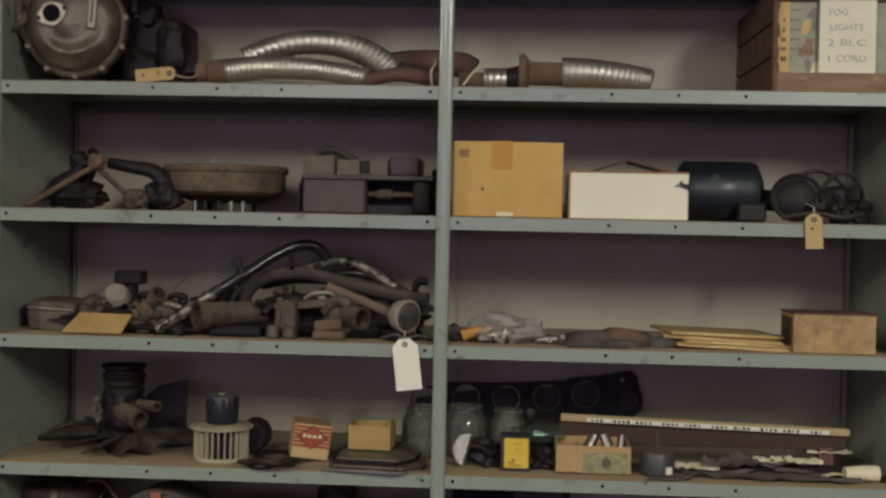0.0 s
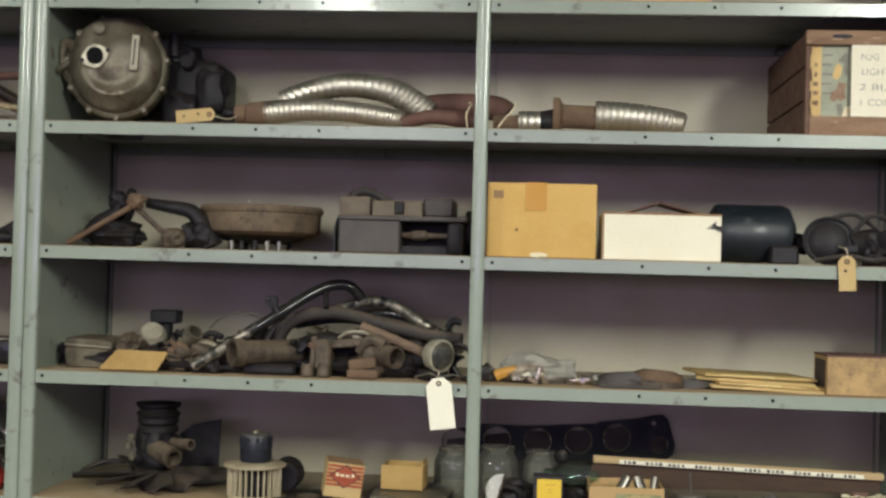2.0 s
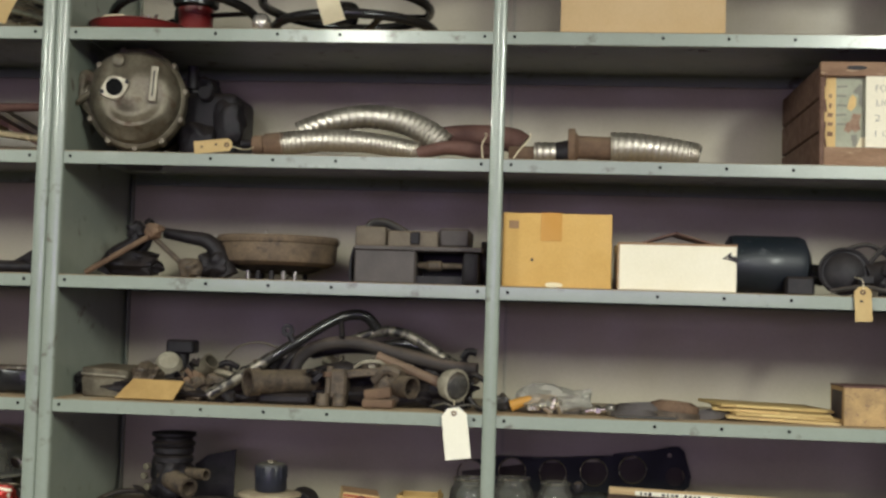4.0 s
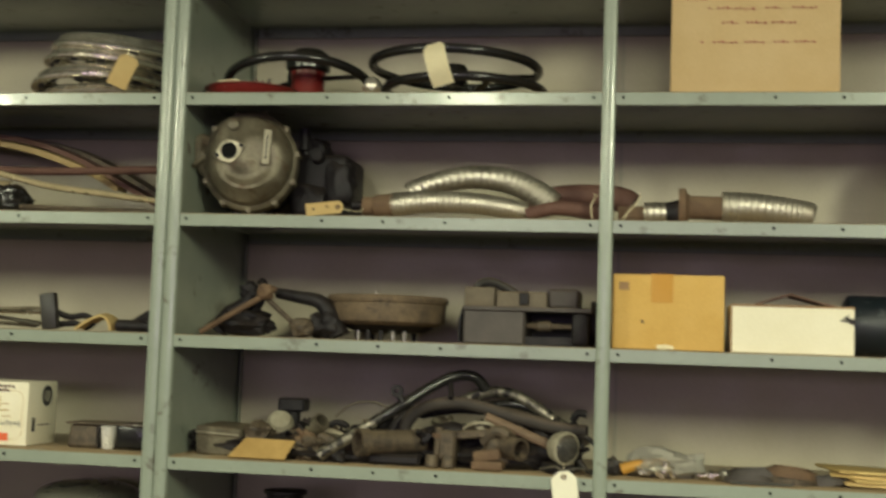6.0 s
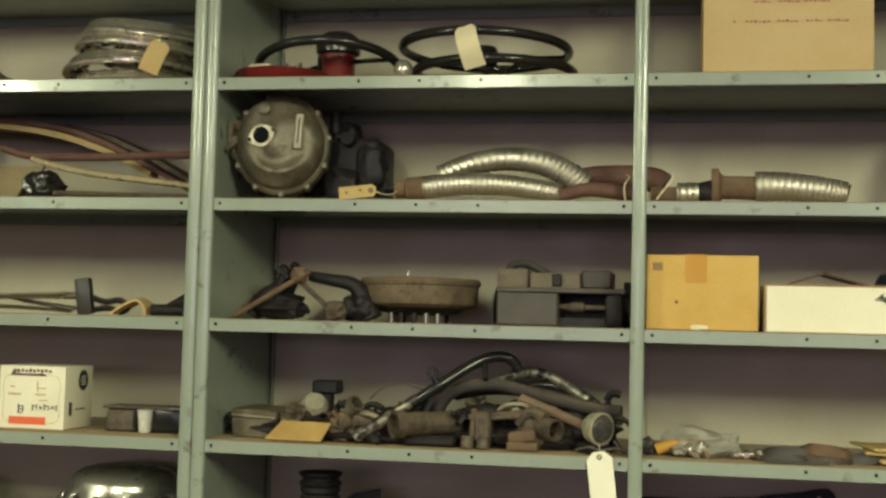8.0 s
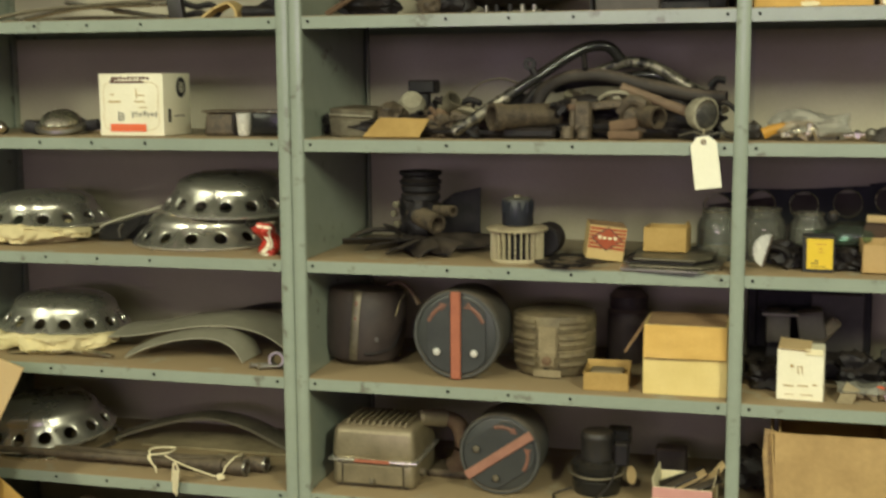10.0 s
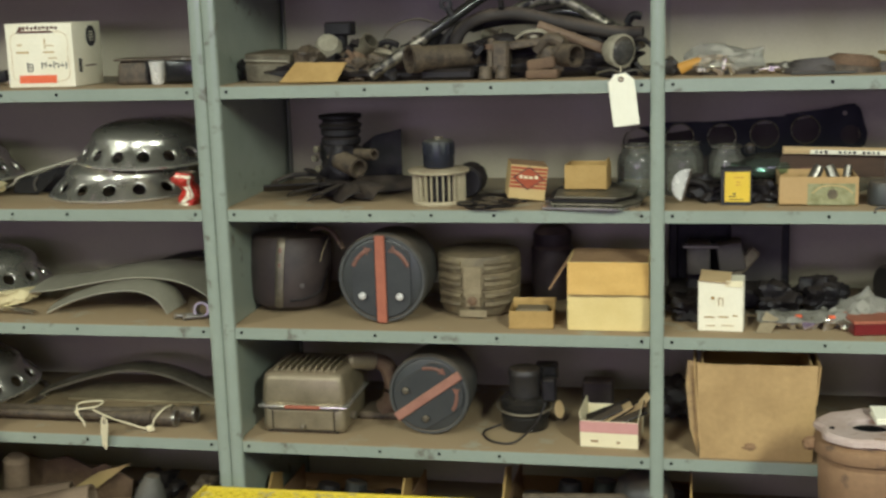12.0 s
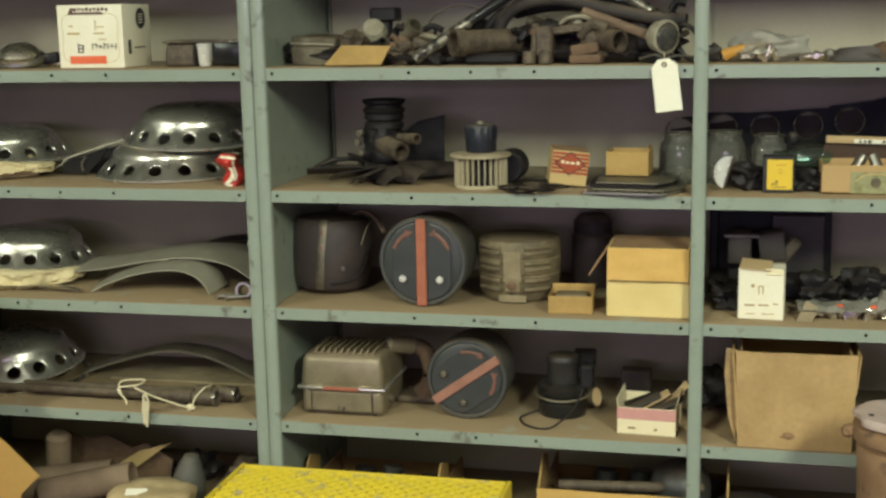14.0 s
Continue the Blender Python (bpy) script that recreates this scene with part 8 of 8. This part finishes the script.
part("foot", plate(B(), [(1.18, 0.888), (1.26, 0.888), (1.25, 0.94), (1.19, 0.94)], 0.003, pose(0, 0.0015, 0)), SHEET, gk)
for hx, hz in HOLES:
    part("steel_ring", tube(B(), [(hx + 0.030 * math.cos(2 * math.pi * i / 12), -0.001, hz + 0.030 * math.sin(2 * math.pi * i / 12)) for i in range(12)], 0.0012, 6, closed=True), CHROME, gk)
part("rivet", lathe(B(), [(0, 0), (0.005, 0), (0.005, 0.001), (0, 0.0012)], 12, pose(1.302, 0, 1.030, 90)), ALLOY, gk)


def jar_mesh(r, h):
    return lathe(B(), [(0, 0.002), (r * 0.9, 0.0), (r, 0.008), (r * 1.02, h * 0.4), (r, h * 0.66), (r * 0.93, h * 0.80), (r * 0.80, h * 0.87), (r * 0.77, h * 0.95), (r * 0.80, h)], 32)


for x, y, r, h in ((0.868, 0.20, 0.044, 0.104), (0.960, 0.205, 0.045, 0.108), (1.052, 0.215, 0.040, 0.100)):
    g = thing("glass_jar", "clear glass jar standing in front of a gasket", "glass jar", pose(x, y, T[4]), "glass jars")
    part("glass", jar_mesh(r, h), JAR_GLASS, g)
    # the glint round the jar's mouth is drawn as a chrome ring
    part("rim", tube(B(), [(r * 0.80 * math.cos(2 * math.pi * i / 12), r * 0.80 * math.sin(2 * math.pi * i / 12), h) for i in range(12)], 0.0018, 6, closed=True), CHROME, g, "chrome ring for the glint on the glass rim")
    part("shoulder_ring", tube(B(), [(r * 0.98 * math.cos(2 * math.pi * i / 12), r * 0.98 * math.sin(2 * math.pi * i / 12), h * 0.68) for i in range(12)], 0.0012, 6, closed=True), JAR_GLASS, g)
stop = thing("bottle_stopper", "round black rubber stopper resting on a bottle", "stopper", pose(1.098, 0.19, T[4] + 0.097))
part("ball", lathe(B(), [(0, -0.011), (0.008, -0.009), (0.0115, -0.002), (0.0105, 0.006), (0.005, 0.011), (0, 0.012)], 20), BLACK, stop)
bottle = thing("glass_bottle", "clear green glass bottle lying among jars", "bottle", pose(1.115, 0.185, T[4] + 0.058, 0, 0, 6))
part("glass", lathe(B(), [(0.012, -0.055), (0.013, -0.035), (0.028, -0.015), (0.031, 0.0), (0.031, 0.055), (0.026, 0.062), (0, 0.060)], 28, pose(0, 0, 0, 0, 90, 0)), GREEN_GLASS, bottle)
part("rest", box(B(), (0.015, 0.0, -0.044), (0.10, 0.05, 0.026), bevel=0.004), GREASE, bottle)
hm = thing("lamp_reflector", "half-round pale metal reflector standing on edge", "reflector", pose(0.958, 0.07, T[4], 0, 0, 0))
half = [(0.0, 0.034)] + [(-0.030 * math.sin(radians(q)), 0.034 * math.cos(radians(q))) for q in range(15, 180, 15)] + [(0.0, -0.034)]
lean = pose(0.012, 0.0, 0.038, 0, 16, -14)
part("half_disc", plate(B(), half, 0.007, lean, bevel=0.002), KNOB_STEEL, hm)
part("serrated_edge", box(B(), (0.0012, 0, 0), (0.003, 0.009, 0.066)), IRON, hm, m=lean)
part("bracket", tube(B(), [(0.01, 0.02, 0.045), (0.04, 0.02, 0.04), (0.055, 0.02, 0.02), (0.045, 0.01, 0.004)], 0.012, 8, flat=0.6), GREASE, hm)
for x, y, s in ((1.01, 0.11, 1.0), (1.12, 0.10, 1.2), (1.0, 0.15, 1.3)):
    bm = B()
    blob(bm, (0, 0, 0.018 * s), (0.07 * s, 0.05 * s, 0.038 * s), rough=0.5, seed=x * 20)
    solo("rubber_piece", bm, GREASE, "dark rubber piece lying among jars", "rubber part", pose(x, y, T[4]), "rubber pieces")
yb2 = thing("yellow_box", "small black box with a yellow label", "parts box", pose(1.068, 0.055, T[4]))
part("body", box(B(), (0, 0.025, 0.036), (0.060, 0.05, 0.072), bevel=0.0015), INK, yb2)
part("label", box(B(), (0.002, -0.0008, 0.037), (0.049, 0.001, 0.060)), YELLOW, yb2, "bright yellow label")
bars(yb2, TAPE, [(0.004, 0.056, 0.020, 0.002), (0.003, 0.047, 0.008, 0.002), (0.003, 0.041, 0.008, 0.002)], -0.0018)
bars(yb2, INK, [(-0.008, 0.018, 0.014, 0.002), (0.0, 0.012, 0.028, 0.0014), (-0.004, 0.023, 0.006, 0.003)], -0.0018)
cg = thing("cigar_box", "open wooden cigar box with a green paper seal", "cigar box", pose(1.225, 0.045, T[4]))
open_box(cg, (0.150, 0.12, 0.058), CARD_TAN, 0.004)
part("seal", box(B(), (0.024, -0.0006, 0.024), (0.090, 0.001, 0.042)), material("seal_print", (0.34, 0.33, 0.17), (0.20, 0.19, 0.08), rough=0.75, scale=70, amount=0.9, grain=0.3), cg, "yellow-green printed seal")
part("seal_centre", lathe(B(), [(0, 0), (0.010, 0), (0.010, 0.0008), (0, 0.0008)], 20, pose(0.026, -0.001, 0.024, 90)), OLIVE, cg)
part("seal_scroll", tube(B(), [(-0.012, -0.0012, 0.026), (0.004, -0.0012, 0.038), (0.026, -0.0012, 0.041), (0.048, -0.0012, 0.038), (0.064, -0.0012, 0.026)], 0.0012, 6, flat=0.3, up=(0, 1, 0)), MANILA, cg)
for x, y, a, r in ((-0.012, 0.04, 35, 0.0125), (0.036, 0.045, -25, 0.012), (0.056, 0.05, 10, 0.009)):
    part("bright_part", rod(B(), (x, y, 0.040), (x + 0.03 * math.sin(radians(a)), y + 0.012, 0.072), r, r * 0.85, 18), STEEL, cg)
mt = thing("small_motor", "small grey electric motor with an upright shaft", "motor", pose(1.355, 0.07, T[4]))
part("can", lathe(B(), [(0, 0), (0.033, 0), (0.036, 0.004), (0.036, 0.038), (0.032, 0.046), (0.012, 0.050), (0, 0.050)], 36), SLATE, mt)
part("shaft", rod(B(), (0, 0, 0.048), (-0.002, 0, 0.088), 0.0026), STEEL, mt)
part("plate", box(B(), (0.020, -0.0312, 0.014), (0.014, 0.003, 0.014), pose(0, 0, 0, 0, 0, 32)), WHITE_CARD, mt, "small white plate")
part("cable", tube(B(), [(0.03, -0.02, 0.006), (0.06, -0.045, 0.004), (0.02, -0.066, 0.004), (-0.02, -0.06, 0.003), (-0.03, -0.07, -0.006)], 0.003, 6), SLATE, mt)
part("cable", tube(B(), [(0.02, -0.03, 0.004), (0.05, -0.056, 0.006), (0.072, -0.03, 0.01), (0.05, -0.01, 0.008)], 0.003, 6), SLATE, mt)
st = thing("number_strip", "long brown trim board with a bright lettered strip", "trim board", pose(1.166, 0.15, 0.978, 0, 1.45, 0))
part("board", plate(B(), [(0.0, 0.0), (0.590, 0.0), (0.588, -0.040), (0.03, -0.062), (-0.020, -0.060)], 0.010, pose(0, 0.012, -0.004, 12), bevel=0.0015), BOARD_BROWN, st, "dark brown face")
part("top_edge", box(B(), (0.294, 0.004, -0.006), (0.596, 0.014, 0.012), pose(0, 0, 0, 20), bevel=0.0015), CARD_PALE, st, "cream wooden edge")
part("strip", box(B(), (0.300, -0.0045, -0.0075), (0.500, 0.002, 0.0085), pose(0, 0, 0, 12)), TAG_WHITE, st, "bright lettered strip")
for k in range(52):
    if k % 11 not in (3, 4, 9):
        part("writing", box(B(), (0.062 + 0.0092 * k, -0.0059, -0.0078), (0.0034 + 0.0014 * (k % 3), 0.0008, 0.0056 - 0.0012 * (k % 2)), pose(0, 0, 0, 12, 14 * (k % 3 - 1), 0)), GREASE, st)
part("leg", box(B(), (0.05, 0.03, -0.072), (0.03, 0.03, 0.062)), LEATHER, st)
part("leg", box(B(), (0.55, 0.03, -0.063), (0.03, 0.03, 0.054)), LEATHER, st)
def crumpled(w, d, rise, seed, step=0.55, peak=0.0):
    """A sheet of paper or film with sharp creases; with a peak it is heaped up in the middle."""
    grid = [[((i / 11 - 0.5) * w * (1 + 0.15 * noise.noise(Vector((j, seed, i * 0.7)))), (j / 8 - 0.5) * d * (1 + 0.2 * noise.noise(Vector((i * 0.5, seed, j * 0.3)))),
              0.003 + rise * abs(noise.noise(Vector((i * step + seed, j * step * 1.1, seed)))) + peak * max(0, 1 - math.hypot(i - 5.5, (j - 4) * 1.3) / 5.5) * (0.8 + 0.4 * noise.noise(Vector((i * 0.9, j * 0.9, seed)))))
             for i in range(12)] for j in range(9)]
    return sheet(B(), grid, (0, 0, -0.0012))


FELT = material("grey_felt", (0.155, 0.13, 0.115), (0.09, 0.076, 0.07), rough=0.9, scale=24, amount=0.9, grain=0.3, spec=0.2)
for x, y, z, w, d, rise, turn_, seed, mat, words in ((1.52, 0.10, 0.018, 0.15, 0.07, 0.034, 4, 3.3, FELT, "folded grey felt strip on a shelf"),
                                                (1.58, 0.06, 0.0, 0.34, 0.07, 0.020, -3, 6.1, FELT, "flat grey rubber strip lying on a shelf"),
                                                (1.66, 0.12, 0.004, 0.26, 0.08, 0.030, 6, 9.2, GREASE, "crumpled dark sheet lying on a shelf"),
                                                (1.43, 0.085, 0.012, 0.10, 0.05, 0.012, -6, 4.4, CREAM, "flat pale paper slip on a shelf")):
    solo("felt_strip", crumpled(w, d, rise, seed, 0.4), mat, words, "strip", pose(x, y, T[4] + z, 0, 0, turn_), "felt strips", angle=14)
roll = thing("paper_roll", "rolled cream paper lying on a shelf", "paper roll", pose(1.725, 0.055, T[4]))
part("roll", tube(B(), [(0.0, 0, 0.017), (0.03, 0.002, 0.019), (0.066, 0.004, 0.018)], (0.014, 0.018), 18, flat=0.9), CREAM, roll)
part("loose_end", arch(B(), [(-0.045, 0.006), (-0.02, 0.014), (0.004, 0.012)], 0.02, 0.0015), CREAM, roll)
for x, y, z, sx, mat in ((1.585, 0.11, 0.026, 0.06, CREAM), (1.655, 0.11, 0.026, 0.07, CREAM), (1.72, 0.18, 0.034, 0.09, CREAM)):
    solo("paper_wad", crumpled(sx, 0.05, 0.014, x * 9, 0.35), mat, "crumpled cream paper on other parts", "paper", pose(x, y, T[4] + z), "paper wads", angle=12)

# sixth shelf, right
mach = thing("electrical_unit", "dark electrical unit with a grey mounting plate", "electrical unit", pose(1.07, 0.25, T[5]))
part("mounting_plate", box(B(), (0.052, 0.09, 0.092), (0.112, 0.006, 0.150), bevel=0.002), GEN_GREY, mach)
part("backing", box(B(), (-0.01, 0.128, 0.10), (0.262, 0.006, 0.196), bevel=0.001), GREASE, mach, "dark backing board")
part("base", box(B(), (-0.01, 0.05, 0.02), (0.26, 0.13, 0.04), bevel=0.006), GREASE, mach)
part("block", box(B(), (-0.074, 0.0, 0.112), (0.050, 0.06, 0.068), bevel=0.005, segments=2), GEN_GREY, mach)
part("block_rail", box(B(), (-0.07, -0.02, 0.140), (0.075, 0.03, 0.006), bevel=0.001), STEEL, mach)
part("block", box(B(), (-0.006, 0.0, 0.116), (0.056, 0.06, 0.062), pose(0, 0, 0, 0, -9, 0), bevel=0.005, segments=2), GEN_GREY, mach)
part("lever", box(B(), (0.022, -0.01, 0.10), (0.026, 0.02, 0.078), pose(0, 0, 0, 0, 40, 0), bevel=0.004), GEN_PALE, mach)
part("post", box(B(), (-0.08, 0.03, 0.06), (0.04, 0.04, 0.06), bevel=0.004), GREASE, mach)
part("post", box(B(), (-0.01, 0.03, 0.06), (0.04, 0.04, 0.06), bevel=0.004), GREASE, mach)
part("top_bar", box(B(), (-0.01, 0.12, 0.185), (0.27, 0.02, 0.03), bevel=0.004), GREASE, mach)
part("upright", box(B(), (0.115, 0.12, 0.1), (0.02, 0.02, 0.18), bevel=0.003), GREASE, mach)
part("upright", box(B(), (-0.13, 0.12, 0.1), (0.02, 0.02, 0.18), bevel=0.003), GREASE, mach)
part("cable", tube(B(), [(-0.12, -0.14, 0.006), (-0.09, -0.10, 0.012), (-0.08, -0.03, 0.02), (-0.10, 0.02, 0.03)], 0.004, 8), BLACK, mach)
wb = thing("white_carton", "tall worn white carton standing on a shelf", "box", pose(1.040, 0.042, T[5], 0, 0, -4))
part("body", box(B(), (0, 0.036, 0.052), (0.090, 0.07, 0.104), bevel=0.0016), WHITE_CARD, wb)
part("top_flap", box(B(), (-0.012, 0.03, 0.108), (0.062, 0.07, 0.0014), pose(0, 0, 0, 6, 4, 0)), CARD_PALE, wb)
part("torn_flap", box(B(), (0.026, 0.0, 0.100), (0.034, 0.0014, 0.012), pose(0, 0, 0, -14)), CREAM, wb)
bars(wb, CARD_OLD, [(-0.022, 0.030, 0.020, 0.0025), (0.006, 0.031, 0.020, 0.0025), (0.029, 0.034, 0.010, 0.0025), (-0.004, 0.062, 0.0016, 0.016), (0.004, 0.062, 0.0016, 0.016), (0.0, 0.070, 0.008, 0.0016), (-0.016, 0.070, 0.006, 0.006), (-0.02, 0.012, 0.018, 0.0015), (0.014, 0.013, 0.024, 0.0015)], -0.0006)
pl = thing("plastic_bag", "clear plastic bag of bright hardware lying on a shelf", "plastic bag", pose(1.215, 0.09, T[5]))
part("bag", crumpled(0.20, 0.10, 0.030, 8.1, 0.5, 0.012), FILM, pl, "creased clear film", m=pose(0, 0, 0.014), angle=6)
part("bag_end", crumpled(0.15, 0.12, 0.035, 8.7, 0.7, 0.070), FILM, pl, "heaped clear film", m=pose(0.115, 0.05, 0.004), angle=6)
part("bag_end", crumpled(0.12, 0.10, 0.035, 9.3, 0.7, 0.050), FILM, pl, "heaped clear film", m=pose(0.10, 0.03, 0.006, 0, 0, 40), angle=6)
for k in range(13):
    part("hardware", box(B(), (-0.075 + 0.0125 * k, -0.02 + 0.012 * (k % 3), 0.013), (0.020, 0.030, 0.010), pose(0, 0, 0, 12 * k, 20 * k, 25 * k), bevel=0.003), RING_CHROME if k % 2 else CHROME, pl)
for x in (-0.02, 0.045):
    part("red_tip", box(B(), (x, -0.02, 0.028), (0.014, 0.012, 0.006), bevel=0.002), ORANGE, pl, "small orange-red piece")
part("paper", plate(B(), [(-0.105, 0.0), (-0.085, 0.045), (-0.06, 0.03), (-0.075, 0.0)], 0.001, pose(0, -0.05, 0, -30)), DUSTY, pl, "dusty torn corner of the bag")
for x, y, s in ((1.16, 0.20, 0.09), (1.25, 0.24, 0.10), (0.975, 0.15, 0.08)):
    bm = B()
    blob(bm, (0, 0, s * 0.35), (s, s, s * 0.75), rough=0.6, seed=x * 33)
    solo("engine_fitting", bm, GREASE, "dark greasy fitting at the back of a shelf", "fitting", pose(x, y, T[5]), "small fittings")
rbx = thing("red_box", "flat red box with a dull lid edge on a shelf", "box", pose(1.345, 0.035, T[5], 0, 0, 10))
part("body", box(B(), (0, 0.04, 0.013), (0.095, 0.08, 0.024), bevel=0.0015), RED, rbx)
part("lid", box(B(), (0.0, 0.04, 0.0275), (0.098, 0.083, 0.006), bevel=0.001), BAND_RED, rbx)
solo("rubber_roll", rod(B(), (0, 0, 0.05), (0.16, 0.06, 0.055), 0.05, 0.05, 32), BLACK, "black rubber roll lying on a shelf", "roll", pose(1.38, 0.24, T[5]))

bb = thing("open_carton", "big open cardboard box with upright flaps", "box", pose(1.112, 0.006, T[6]))
open_box(bb, (0.218, 0.30, 0.198), CARD_TAN, 0.004, (("b", 0.02, -15),))
part("creased_face", warped(0.236, 0.200, 0.003, 0.004, 3.0, 0.94), CARD_CREASED, bb, m=pose(0, -0.004, 0.001))
part("side_flap", box(B(), (-0.117, 0.13, 0.115), (0.004, 0.27, 0.17), pose(0, 0, 0, 0, -4, 0), bevel=0.001), CARD_TAN, bb)
part("side_flap", plate(B(), [(-0.117, 0.004), (-0.111, 0.198), (-0.138, 0.204), (-0.141, 0.150), (-0.132, 0.060)], 0.004, pose(0, 0.03, 0, 0, 0, 8)), CARD_STAINED, bb, "scuffed flap splayed outwards")
part("side_flap", box(B(), (0.119, 0.13, 0.16), (0.004, 0.27, 0.08), pose(0, 0, 0, 0, 5, 0), bevel=0.001), CARD_TAN, bb)
part("torn_spot", blob(B(), (-0.012, -0.0065, 0.030), (0.022, 0.003, 0.012), rough=0.8, seed=6), CARD_DARK, bb)
bm = B()
blob(bm, (0, 0, 0.05), (0.09, 0.1, 0.10), rough=0.5, seed=91)
solo("engine_fitting", bm, GREASE, "dark greasy fitting beside a big carton", "fitting", pose(0.955, 0.24, T[6]), "small fittings")
bm = B()
blob(bm, (0, 0, 0.06), (0.16, 0.14, 0.12), rough=0.6, seed=93)
solo("engine_fitting", bm, GREASE, "dark greasy casting behind a rusty drum", "fitting", pose(1.52, 0.22, T[6]), "small fittings")


# ---------------------------------------------------------------- in front of the shelves
step = thing("step_platform", "worn yellow steel step with an expanded-metal tread", "step", pose(0.255, -0.325, 0))
TREAD, SX, SY = 0.285, 0.575, 0.44
bm = B()
rows, cols = 28, 18
for j in range(rows):
    y = -SY / 2 + SY * (j + 0.5) / rows
    zig = [(-SX / 2 + SX * i / (cols * 2), y + (0.5 if (i + j) % 2 else -0.5) * SY / rows * 0.92, TREAD + (0.0008 if i % 2 else -0.0004)) for i in range(cols * 2 + 1)]
    tops = []
    for x, yy, z in zig:
        tops.append([bm.verts.new((x, yy + d * 0.0040, z + h)) for d, h in ((-1, -0.0022), (1, 0.0024), (1, 0.0008), (-1, -0.0038))])
    for a, b in zip(tops, tops[1:]):
        for i in range(4):
            bm.faces.new((a[i], a[(i + 1) % 4], b[(i + 1) % 4], b[i]))
tread = part("tread", bm, YELLOW_STEEL, step, "expanded-metal diamond mesh, paint worn to bare steel", angle=20)
tagged(tread, kind="stuff")
for s in (-1, 1):
    part("side_rail", box(B(), (s * (SX / 2 + 0.004), 0, TREAD - 0.018), (0.010, SY + 0.02, 0.046), bevel=0.002), YELLOW_STEEL, step)
    part("cross_rail", box(B(), (0, s * (SY / 2 + 0.004), TREAD - 0.018), (SX - 0.004, 0.010, 0.044), bevel=0.002), YELLOW_STEEL, step)
for sx in (-1, 1):
    for sy in (-1, 1):
        part("leg", tube(B(), [(sx * (SX / 2 - 0.012), sy * (SY / 2 - 0.015), TREAD - 0.03), (sx * (SX / 2 - 0.006), sy * (SY / 2 - 0.010), 0.12), (sx * (SX / 2), sy * (SY / 2), 0.0)], 0.0125, 12), YELLOW_STEEL, step)
drum = thing("rusty_tank", "rusty cast tank with a scalloped top flange on the floor", "tank", pose(1.304, -0.2, 0.511))
BASE = -0.511


def scallop(a, r):
    return r * (1 + 0.05 * math.sin(5 * a + 0.6) + 0.03 * math.sin(9 * a))


bm = B()
rings = []
for inner, z in ((0.034, -0.016), (0.034, -0.001), (0.038, 0.0), (0.088, 0.001), (0.095, -0.004), (0.096, -0.012), (0.086, -0.018)):
    rings.append([bm.verts.new(((inner * 1.15 if inner < 0.05 else scallop(2 * math.pi * q / 64, inner)) * math.cos(2 * math.pi * q / 64),
                                (inner if inner < 0.05 else scallop(2 * math.pi * q / 64, inner)) * math.sin(2 * math.pi * q / 64), z)) for q in range(64)])
for low, high in zip(rings, rings[1:]):
    for q in range(64):
        bm.faces.new((low[q], low[(q + 1) % 64], high[(q + 1) % 64], high[q]))
RIM_PINK = material("bleached_pink_paint", (0.55, 0.44, 0.40), (0.42, 0.30, 0.24), rough=0.7, scale=14, amount=0.8, grain=0.2, patches=0.10, patch_colour=(0.30, 0.18, 0.10))
part("top_flange", bm, RIM_PINK, drum, "bleached pinkish flange with a scalloped edge")
bm = lathe(B(), [(0.034, -0.016), (0.090, -0.018), (0.099, -0.024), (0.102, -0.034), (0.099, -0.046), (0.091, -0.052), (0.089, -0.060), (0.092, -0.066), (0.090, -0.10), (0.084, -0.20), (0.082, -0.30),
                 (0.090, BASE + 0.06), (0.105, BASE + 0.02), (0.105, BASE), (0, BASE)], 64)
for v in bm.verts:
    v.co.x += 0.003 * noise.noise(v.co * 14)
    v.co.y += 0.003 * noise.noise(v.co * 14 + Vector((3, 0, 0)))
part("body", bm, RUST_PINK, drum, "blotched orange-brown rust")
part("bore", lathe(B(), [(0, -0.09), (0.033, -0.088), (0.034, -0.012)], 32), HOLE, drum, "dark inside of the hole")
for a in (200, 320, 80):
    part("bolt_hole", lathe(B(), [(0, 0), (0.005, 0), (0.005, 0.0012), (0, 0.0012)], 12, pose(0.074 * math.cos(radians(a)), 0.074 * math.sin(radians(a)), 0.001)), HOLE, drum)
part("lug", blob(B(), (-0.106, -0.01, -0.034), (0.026, 0.026, 0.024), rough=0.3, seed=4), RUST_PINK, drum)
card = thing("paper_sheet", "folded white paper lying on a rusty tank", "paper", pose(1.372, -0.172, 0.5125, 0, 0, 4))
part("lower_leaf", box(B(), (0, 0, 0.004), (0.12, 0.062, 0.006), bevel=0.001), TAG_WHITE, card)
part("upper_leaf", box(B(), (0, 0.004, 0.012), (0.12, 0.060, 0.004), pose(0, 0, 0, 6, 0, 0), bevel=0.001), TAG_WHITE, card)
